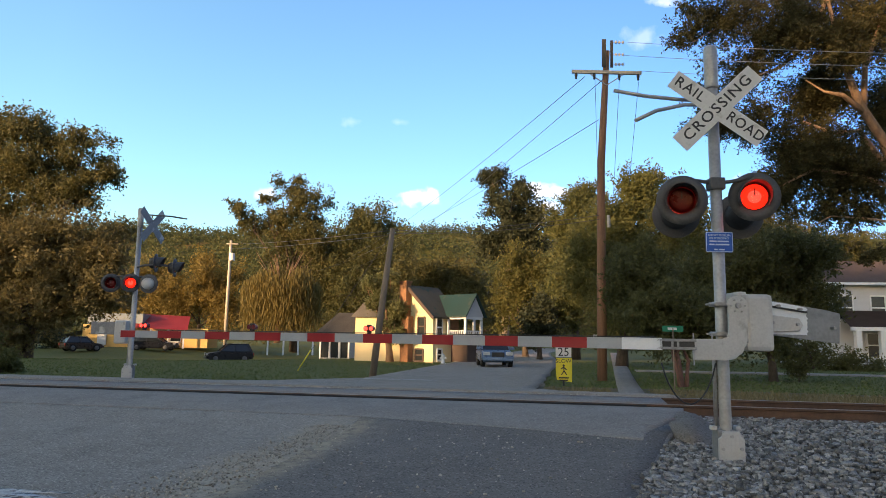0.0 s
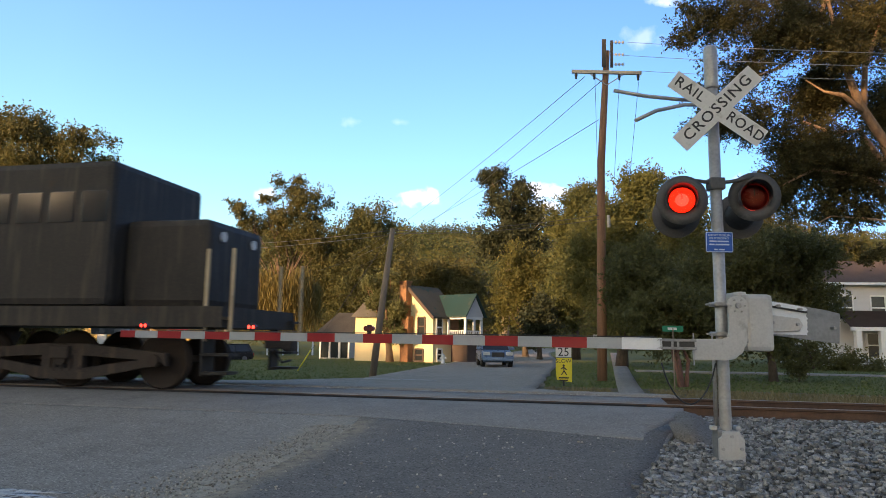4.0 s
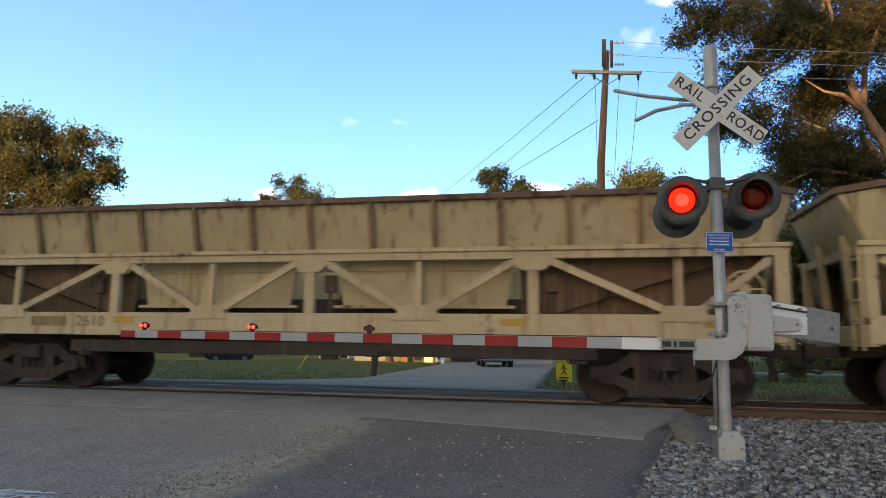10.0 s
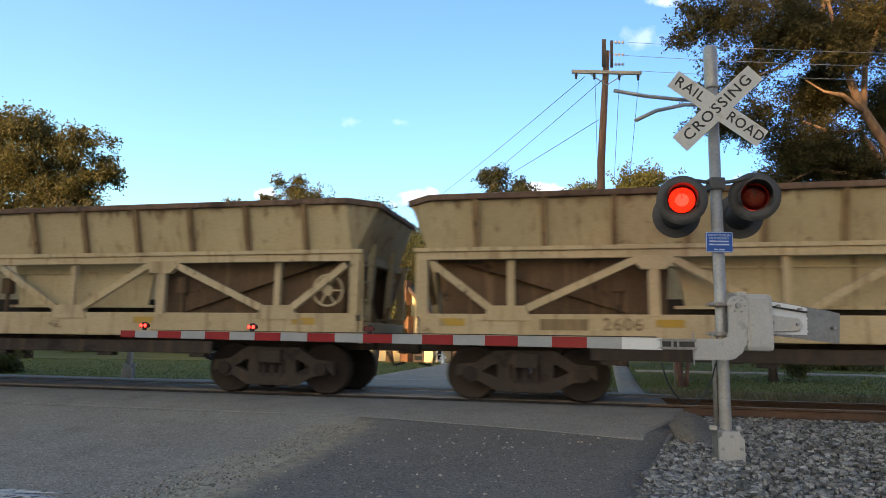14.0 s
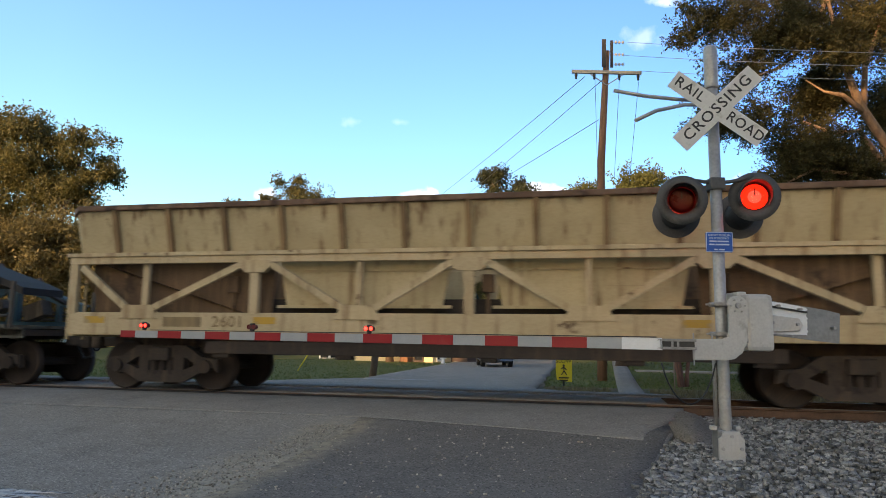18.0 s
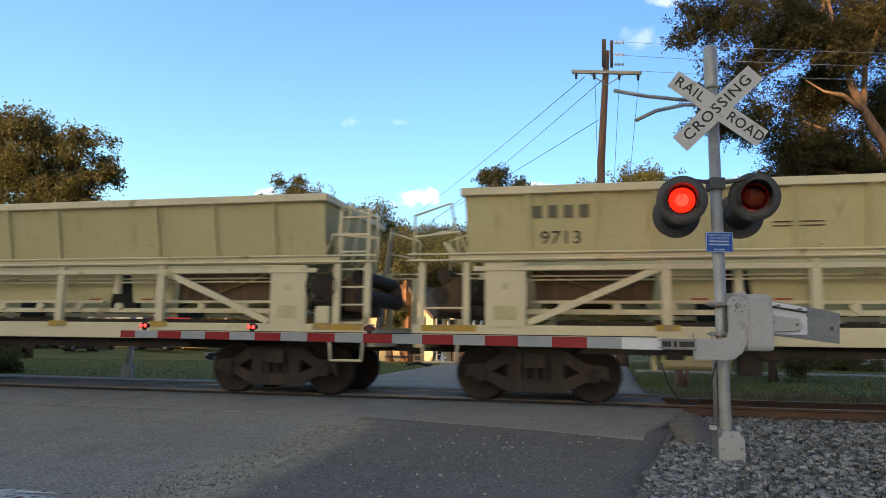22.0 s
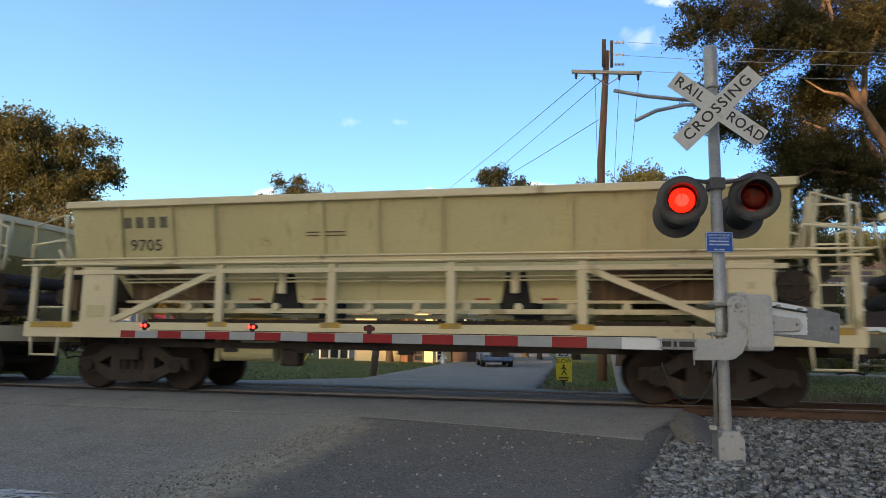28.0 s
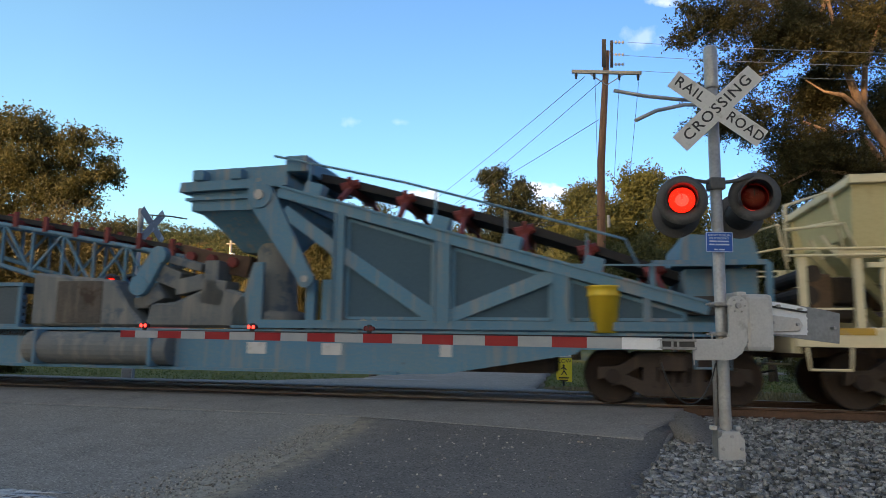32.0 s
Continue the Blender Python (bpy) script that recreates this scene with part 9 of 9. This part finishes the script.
def gable_roof(bm, x0, x1, y0, y1, z, rise, over=0.3, t=0.12):
    """Ridge along y."""
    xm = (x0 + x1) / 2
    for s, xe in ((-1, x0 - over), (1, x1 + over)):
        k = over * rise / ((x1 - x0) / 2)
        o = [(xe, z - k), (xm, z + rise), (xm, z + rise + t), (xe, z - k + t)]
        plate(bm, o, y0 - over, y1 + over)


def window(parent, x, y, z, w, h, frame_m=None, yaw=0):
    e = new("window")
    e.parent = parent
    e.matrix_basis = pose(x, y, z, 0, 0, yaw)
    bm = bmesh_new()
    for a, b in (((-w / 2, -h / 2), (w / 2, -h / 2)), ((-w / 2, h / 2), (w / 2, h / 2)), ((-w / 2, -h / 2), (-w / 2, h / 2)), ((w / 2, -h / 2), (w / 2, h / 2)), ((-w / 2, 0), (w / 2, 0))):
        bar(bm, (a[0], -0.03, a[1]), (b[0], -0.03, b[1]), 0.09, 0.07)
    part("window_frame", bm, frame_m or M_ARMWHITE, e)
    for dz in (-h / 4, h / 4):
        bm = bmesh_new()
        box(bm, (0, -0.012, dz), (w, 0.02, h / 2 - 0.06))
        part("pane", bm, M_WINDOW, e, "dark window pane")
    bm = bmesh_new()
    box(bm, (0, -0.08, -h / 2 - 0.05), (w + 0.2, 0.16, 0.06))
    part("sill", bm, frame_m or M_ARMWHITE, e)
    return e


# yellow house: gable wall towards the crossing, ridge running back
b = Vector((-2.04, 44.00, 0.20))
b.z = ground_z(b.x, b.y)
hs = thing("house", Matrix.Translation(b) @ pose(0, 0, 0, 0, 0, -42), "cream-yellow wooden house with green metal roof and brick chimney", "house", "houses along the street")
bm = bmesh_new()
plate(bm, [(-2.0, -0.3), (2.0, -0.3), (2.0, 3.0), (0, 4.75), (-2.0, 3.0)], 0, 2.3)
part("wall", bm, M_YELLOWWALL, hs)
bm = bmesh_new()
gable_roof(bm, -2.0, 2.0, 0, 2.3, 3.0, 1.78)
part("roof", bm, M_SHINGLE, hs, "grey-brown shingle roof")
for s in (-1, 1):
    bm = bmesh_new()
    bar(bm, (-2.3 * s, -0.32, 2.74), (0, -0.32, 4.72), 0.2, 0.05)
    part("fascia", bm, M_BROWNROOF, hs)
bm = bmesh_new()
box(bm, (-0.22, -0.3, 3.9), (0.62, 0.46, 2.5), bevel=0.03)
box(bm, (-0.22, -0.3, 5.1), (0.72, 0.56, 0.14), bevel=0.02)
box(bm, (0.0, -0.32, 1.3), (0.72, 0.5, 3.2), bevel=0.05)
part("chimney", bm, M_BRICK, hs, "brown brick chimney, broader below")
window(hs, 1.02, 0, 2.25, 0.62, 1.15, M_BROWNROOF)
window(hs, 0.85, 0, 0.45, 0.7, 0.75, M_BROWNROOF)
window(hs, 2.0, 0.55, 2.2, 0.55, 1.2, None, 90)
window(hs, 2.0, 0.6, 0.5, 0.45, 0.7, None, 90)
# cross gable over the raised porch on the street side
bm = bmesh_new()
plate(bm, [(1.02, 2.84), (2.05, 4.24), (3.08, 2.84), (3.08, 2.94), (2.05, 4.36), (1.02, 2.94)], -3.85, 0.0)
bm.transform(Matrix(((0, -1, 0, 0), (1, 0, 0, 0), (0, 0, 1, 0), (0, 0, 0, 1))))
part("cross_roof", bm, M_GREENROOF, hs, "dark green metal roof of the cross gable")
bm = bmesh_new()
plate(bm, [(1.14, 2.88), (2.05, 4.20), (2.96, 2.88)], -3.68, -3.60)
bm.transform(Matrix(((0, -1, 0, 0), (1, 0, 0, 0), (0, 0, 1, 0), (0, 0, 0, 1))))
part("cross_gable", bm, M_WHITEWALL, hs, "white cross gable")
bm = bmesh_new()
box(bm, (2.85, 1.24, 2.80), (1.7, 0.1, 0.16))
box(bm, (3.62, 2.05, 2.80), (0.1, 1.6, 0.16))
part("porch_beam", bm, M_ARMWHITE, hs)
bm = bmesh_new()
box(bm, (2.84, 2.05, 1.42), (1.64, 1.7, 0.14))
part("porch_floor", bm, M_GREYROOF, hs)
# plain dark box closes the space below the porch floor
bm = bmesh_new()
box(bm, (2.7, 2.3, 0.55), (1.36, 1.2, 1.6))
part("porch_base", bm, M_BROWNROOF, hs, "dark brown box set back under the porch")
bm = bmesh_new()
box(bm, (2.03, 2.0, 2.15), (0.06, 0.75, 1.35))
part("door", bm, M_BRICK, hs, "brown front door")
for x, y in ((2.15, 1.26), (3.58, 1.26), (3.58, 2.1), (3.58, 2.82)):
    bm = bmesh_new()
    box(bm, (x, y, 2.11), (0.13, 0.13, 1.26))
    part("porch_post", bm, M_ARMWHITE, hs)
for k in range(8):
    bm = bmesh_new()
    box(bm, (2.32 + 0.16 * k, 1.26, 1.72), (0.05, 0.05, 0.5))
    part("baluster", bm, M_ARMWHITE, hs)
for k in range(7):
    bm = bmesh_new()
    box(bm, (3.58, 1.40 + 0.19 * k, 1.72), (0.05, 0.05, 0.5))
    part("baluster", bm, M_ARMWHITE, hs)
bm = bmesh_new()
box(bm, (2.85, 1.26, 1.99), (1.5, 0.08, 0.06))
box(bm, (3.58, 2.05, 1.99), (0.08, 1.6, 0.06))
part("porch_rail", bm, M_ARMWHITE, hs)
# lower wing with a grey roof
bm = bmesh_new()
box(bm, (-0.35, 0, 1.3), (4.0, 3.0, 3.2))
bm.transform(pose(-2.35, 0.9, 0, 0, 0, 34))
wing = part("wing_wall", bm, M_YELLOWWALL, hs)
bm = bmesh_new()
plate(bm, [(-2.6, 2.85), (1.95, 2.85), (1.5, 4.0), (-1.5, 4.05)], -1.75, 1.75)
bm.transform(pose(-2.35, 0.9, 0, 0, 0, 34))
part("wing_roof", bm, M_GREYROOF, hs, "grey shingle roof")
bm = bmesh_new()
box(bm, (-0.35, -1.52, 0.45), (3.9, 0.04, 1.4))
bm.transform(pose(-2.35, 0.9, 0, 0, 0, 34))
part("skirting", bm, M_YELLOWWALL, hs)
# shed beside it
b = Vector((-7.80, 50.00, 0.14))
sh = thing("shed", Matrix.Translation((b.x, b.y, ground_z(b.x, b.y))) @ pose(0, 0, 0, 0, 0, -12), "small white shed with sloping grey roof", "shed")
bm = bmesh_new()
box(bm, (0, 1.5, 0.85), (2.3, 3.0, 1.9))
part("wall", bm, M_WHITEWALL, sh)
bm = bmesh_new()
a0 = [(-1.5, -0.4, 1.75), (1.4, -0.4, 1.75), (1.4, 2.2, 3.4), (-0.6, 2.2, 3.4)]
vs = [bm.verts.new(p) for p in a0]
bm.faces.new(vs)
bmesh.ops.solidify(bm, geom=bm.faces[:], thickness=0.12)
part("roof", bm, M_GREYROOF, sh)
for x in (-0.75, 0.0, 0.75):
    bm = bmesh_new()
    box(bm, (x, -0.02, 0.8), (0.55, 0.04, 1.5))
    part("door", bm, M_WINDOW, sh)
for x in (-1.1, -0.37, 0.37, 1.1):
    bm = bmesh_new()
    box(bm, (x, -0.06, 0.85), (0.12, 0.1, 1.8))
    part("post", bm, M_ARMWHITE, sh)

# white two-storey house
b = Vector((25.55, 46.00, 0.28))
wh = thing("house", Matrix.Translation((b.x, b.y, -0.2)) @ pose(0, 0, 0, 0, 0, -4), "white two-storey wooden house with brown roof and porch", "house", "houses along the street")
bm = bmesh_new()
box(bm, (5.0, 3.5, 2.75), (10.0, 7.0, 5.9))
part("wall", bm, M_WHITEWALL, wh)
bm = bmesh_new()
rows = [[bm.verts.new(p) for p in ((-0.5, -0.5, 5.7), (10.5, -0.5, 5.7), (10.5, 7.5, 5.7), (-0.5, 7.5, 5.7))], [bm.verts.new(p) for p in ((2.4, 2.8, 7.6), (8, 2.8, 7.6), (8, 4.2, 7.6), (2.4, 4.2, 7.6))]]
for k in range(4):
    bm.faces.new((rows[0][k], rows[0][(k + 1) % 4], rows[1][(k + 1) % 4], rows[1][k]))
bm.faces.new(rows[1]), bm.faces.new(rows[0][::-1])
part("roof", bm, M_BROWNROOF, wh, "brown hipped shingle roof")
bm = bmesh_new()
box(bm, (5.0, -0.5, 5.68), (11.1, 0.12, 0.18))
box(bm, (-0.5, 3.5, 5.68), (0.12, 8.1, 0.18))
part("gutter", bm, M_ARMWHITE, wh)
for x in (1.7, 3.8, 6.4, 8.6):
    window(wh, x, 0, 4.1, 0.95, 1.6)
for x in (3.4, 7.4):
    window(wh, x, 0, 1.6, 0.95, 1.6)
bm = bmesh_new()
v = [(1.0, -0.05, 3.9), (10.2, -0.05, 3.9), (10.6, -2.6, 2.75), (0.6, -2.6, 2.75)]
bm.faces.new([bm.verts.new(p) for p in v])
bmesh.ops.solidify(bm, geom=bm.faces[:], thickness=0.14)
part("porch_roof", bm, M_BROWNROOF, wh)
bm = bmesh_new()
box(bm, (5.6, -2.55, 2.62), (9.9, 0.12, 0.24))
part("porch_beam", bm, M_ARMWHITE, wh)
for x in (1.1, 2.6, 5.8, 9.0):
    bm = bmesh_new()
    box(bm, (x, -2.45, 1.3), (0.36, 0.36, 2.5), bevel=0.03)
    part("porch_column", bm, M_ARMWHITE, wh)
bm = bmesh_new()
box(bm, (5.6, -1.3, 0.05), (9.6, 2.6, 0.5))
part("porch_floor", bm, M_GREYROOF, wh)

# roadside shop with a red roof, and its grey outbuilding
b = Vector((-31.83, 74.00, 0.40))
rs = thing("shop", Matrix.Translation((b.x, b.y, b.z)) @ pose(0, 0, 0, 0, 0, 6), "low tan shop with bright red metal roof", "building")
bm = bmesh_new()
box(bm, (2.4, 3, 0.85), (7.6, 5, 2.1))
part("wall", bm, M_ORANGEWALL, rs)
bm = bmesh_new()
v = [(-1.4, -1.8, 1.9), (4.6, -1.8, 1.7), (3.6, 3.0, 3.3), (-1.4, 3.0, 3.5)]
bm.faces.new([bm.verts.new(p) for p in v])
bmesh.ops.solidify(bm, geom=bm.faces[:], thickness=0.12)
part("roof", bm, M_REDROOF, rs, "bright red metal roof")
for x in (-1.1, 0.8, 2.6, 4.2):
    bm = bmesh_new()
    box(bm, (x, -1.6, 0.75), (0.14, 0.14, 2.0))
    part("post", bm, M_ARMWHITE, rs)
for x in (0.4, 2.8):
    window(rs, x, 0.49, 0.9, 1.1, 0.9)
b = Vector((-35.60, 73.00, 0.35))
gb = thing("outbuilding", Matrix.Translation(b) @ pose(0, 0, 0, 0, 0, 8), "grey metal outbuilding over a tan wall", "building")
bm = bmesh_new()
box(bm, (0, 2, 1.0), (5.2, 4, 2.5))
part("wall", bm, M_ORANGEWALL, gb)
bm = bmesh_new()
box(bm, (0.6, 2.1, 2.85), (5.6, 4.0, 1.2), bevel=0.04)
part("upper_wall", bm, M_METALWALL, gb)
bm = bmesh_new()
box(bm, (-0.6, -0.05, 0.9), (0.9, 0.1, 1.6))
part("door", bm, M_ARMWHITE, gb)
bm = bmesh_new()
v = [(-5.4, -0.3, 0.8), (-2.6, -0.3, 1.6), (-2.6, 4, 1.6), (-5.4, 4, 0.8)]
bm.faces.new([bm.verts.new(p) for p in v])
bmesh.ops.solidify(bm, geom=bm.faces[:], thickness=0.12)
part("lean_to_roof", bm, M_GREYROOF, gb)

# ------------------------------------------------------------------ parked vehicles
M_CARBLACK = mat("black_car_paint", (0.010, 0.013, 0.022), (0.013, 0.016, 0.026), 0.3, bump=0.0, spec=0.35)
M_CARBLUE = mat("silver_blue_car_paint", (0.13, 0.20, 0.32), (0.11, 0.175, 0.29), 0.3, 0.2, bump=0.0, spec=0.6)
M_CARMAROON = mat("dark_red_car_paint", (0.022, 0.008, 0.008), (0.018, 0.007, 0.007), 0.3, bump=0.0, spec=0.6)
M_TYRE = mat("tyre_rubber", (0.015, 0.015, 0.015), (0.025, 0.025, 0.025), 0.9, bump=0.1)
M_WHEELCOVER = mat("dull_wheel_cover", (0.20, 0.20, 0.21), (0.13, 0.13, 0.135), 0.5, 0.3, bump=0.05)
M_CHROME = mat("chrome", (0.6, 0.6, 0.62), (0.5, 0.5, 0.52), 0.2, 0.9, bump=0.0)


def car_thing(m, label, paint, length, width, height, suv=True):
    """Built with its front towards +x."""
    e = thing("car", m, label, "car", "parked cars")
    L, W2, Hh = length / 2, width / 2, height
    belt = Hh * 0.58
    prof = [(-L, 0.35), (-L * 0.98, belt * 0.95), (-L * 0.9, belt), (L * 0.45, belt), (L * 0.9, belt * 0.88), (L, belt * 0.66), (L, 0.32), (L * 0.8, 0.24), (-L * 0.8, 0.24)]
    bm = bmesh_new()
    plate(bm, prof, -W2, W2)
    bmesh.ops.bevel(bm, geom=bm.edges[:], offset=0.09, segments=2, affect="EDGES")
    part("body", bm, paint, e)
    bm = bmesh_new()
    a = [(-L * 0.92, belt - 0.02), (L * 0.46, belt - 0.02), (L * 0.12, Hh - 0.04), (-L * 0.72 if suv else -L * 0.45, Hh)]
    lo = [bm.verts.new((x, s * (W2 - 0.06), z)) for s in (-1, 1) for x, z in a[:2]]
    hi = [bm.verts.new((x, s * (W2 - 0.22), z)) for s in (-1, 1) for x, z in a[2:]]
    lf, lr, rf, rr_ = lo[1], lo[0], lo[3], lo[2]
    hf, hr, gf, gr = hi[0], hi[1], hi[2], hi[3]
    for f in ((lr, lf, hf, hr), (rf, rr_, gr, gf), (lf, rf, gf, hf), (rr_, lr, hr, gr), (hr, hf, gf, gr), (lr, rr_, rf, lf)):
        bm.faces.new(f)
    bmesh.ops.recalc_face_normals(bm, faces=bm.faces)
    bmesh.ops.bevel(bm, geom=bm.edges[:], offset=0.05, segments=1, affect="EDGES")
    cab = part("cabin", bm, M_WINDOW, e, "dark glazed cabin")
    bm = bmesh_new()
    box(bm, ((a[2][0] + a[3][0]) / 2, 0, Hh - 0.01), (abs(a[2][0] - a[3][0]) + 0.1, 2 * W2 - 0.42, 0.06), bevel=0.03)
    for s in (-1, 1):
        bar(bm, (L * 0.46, s * (W2 - 0.07), belt), (L * 0.12, s * (W2 - 0.22), Hh - 0.04), 0.07)
        bar(bm, (-L * 0.2, s * (W2 - 0.065), belt), (-L * 0.24, s * (W2 - 0.215), Hh - 0.02), 0.08)
        bar(bm, (-L * 0.92, s * (W2 - 0.07), belt), (a[3][0], s * (W2 - 0.22), Hh), 0.12)
    part("roof", bm, paint, e)
    for x in (-L * 0.6, L * 0.62):
        for s in (-1, 1):
            w = new("wheel")
            w.parent = e
            w.matrix_basis = pose(x, s * (W2 - 0.1), 0.34)
            bm = bmesh_new()
            lathe(bm, ((0.2, -0.1), (0.32, -0.11), (0.34, -0.08), (0.34, 0.08), (0.32, 0.11), (0.2, 0.1)), pose(0, 0, 0, 90), 20)
            part("tyre", bm, M_TYRE, w)
            bm = bmesh_new()
            lathe(bm, ((0.04, -0.108), (0.2, -0.10), (0.2, 0.1), (0.04, 0.108)), pose(0, 0, 0, 90), 14)
            part("rim", bm, M_WHEELCOVER, w)
    for s in (-1, 1):
        bm = bmesh_new()
        box(bm, (L * 0.97, s * W2 * 0.72, belt * 0.78), (0.12, 0.34, 0.17), bevel=0.03)
        part("headlight", bm, M_SIGNWHITE, e)
        bm = bmesh_new()
        box(bm, (L * 0.4, s * (W2 + 0.08), belt + 0.06), (0.12, 0.2, 0.14), bevel=0.03)
        part("mirror", bm, paint, e)
        bm = bmesh_new()
        box(bm, (-L * 0.98, s * W2 * 0.8, belt * 0.8), (0.08, 0.2, 0.22), bevel=0.02)
        part("tail_light", bm, M_REDTAG, e)
    bm = bmesh_new()
    box(bm, (L * 0.99, 0, belt * 0.72), (0.06, W2 * 0.8, 0.24), bevel=0.02)
    part("grille", bm, M_BLACK, e)
    bm = bmesh_new()
    box(bm, (L * 1.0, 0, 0.42), (0.1, W2 * 1.9, 0.2), bevel=0.04)
    part("bumper", bm, paint, e)
    return e


def parked(p, yaw, *args):
    return car_thing(pose(p[0], p[1], (road_z if args[-1] == "road" else ground_z)(p[0], p[1]) + 0.01, 0, 0, yaw), *args[:-1])


parked((2.78, 36.50, -0.09), -88, "silver-blue off-road car parked on the street", M_CARBLUE, 3.9, 1.6, 1.5, True, "road")
parked((-17.32, 56.00, -0.57), 205, "black small off-road car parked on the lawn", M_CARBLACK, 3.7, 1.7, 1.5, True, "grass")
parked((-33.1, 63.00, -0.34), 50, "dark car parked before the outbuilding", M_CARMAROON, 3.4, 1.55, 1.35, True, "grass")
parked((-28.55, 68.00, 0.09), 4, "dark car parked under the red roof", M_CARBLACK, 4.5, 1.8, 1.5, True, "grass")

# ------------------------------------------------------------------ what moves
TRAIN_SPEED = 18.6
LAG = ((0, -0.2), (7, -0.18), (8, 0.0), (10.5, 0.15), (13, 0.05), (18, -0.1), (20, -0.06), (22, -0.1), (25, -0.06), (28, 0.0), (28.9, -0.15), (29.2, -0.9), (30.0, -1.2), (31.0, -1.3), (31.6, -1.45), (32.0, -1.55))
FLASH, FIRST = 1.493, 0.47


def run(t):
    """How far the train has gone at time t."""
    return TRAIN_SPEED * t + lerp(t, LAG)


def motions():
    for car, start in CARS:
        rows = [(t, TRACK @ pose(start + run(t), 0, 0)) for t in [float(k) for k in range(29)] + [28.6, 28.9, 29.2, 29.5, 30.0, 30.5, 31.0, 31.6, 32.0]]
        walk(car, rows)
        # wheels turn while the wagon passes the crossing
        enter = max(0.0, min(30.9, (-26 - start) / TRAIN_SPEED))
        leave = max(enter + 0.1, min(SECONDS, (24 - start) / TRAIN_SPEED))
        for bogie in [c for c in car.children if c.name.startswith("truck")]:
            for w in [c for c in bogie.children if c.name.startswith("wheelset")]:
                r, at = w.location.z, w.location.x
                times = [0.0] if enter > 0.05 else []
                times += [enter + k / 30 for k in range(int((leave - enter) * 30) + 1)]
                if times[-1] < SECONDS - 0.04:
                    times.append(SECONDS)
                base = run(times[0])
                rows, turn, last = [], 0.0, None
                for t in times:
                    if last is not None and t - last < 0.05:
                        turn += math.degrees((run(t) - run(last)) / r)
                    last = t
                    rows.append((t, pose(at, 0, r, 0, turn % 360, 0)))
                walk(w, rows)
    # the lamps flash in turn: each rotor turns its lit face to the lens and away again
    for rotors, first_on in ((ROTORS_A, FIRST), (ROTORS_B, FIRST + FLASH / 2)):
        for r in rotors:
            at = r.location.copy()
            lit = first_on > FLASH / 2
            rows = [(0.0, pose(*at, 0, 0, 0 if lit else 180))]
            t, angle = (first_on - FLASH / 2 if lit else first_on), (0 if lit else 180)
            while t < SECONDS - 0.1:
                for k in range(4):
                    rows.append((t + (k - 1.5) / 30, pose(*at, 0, 0, angle + 60 * k)))
                angle = (angle + 180) % 360
                t += FLASH / 2
            rows.append((SECONDS, pose(*at, 0, 0, angle)))
            walk(r, rows)


motions()
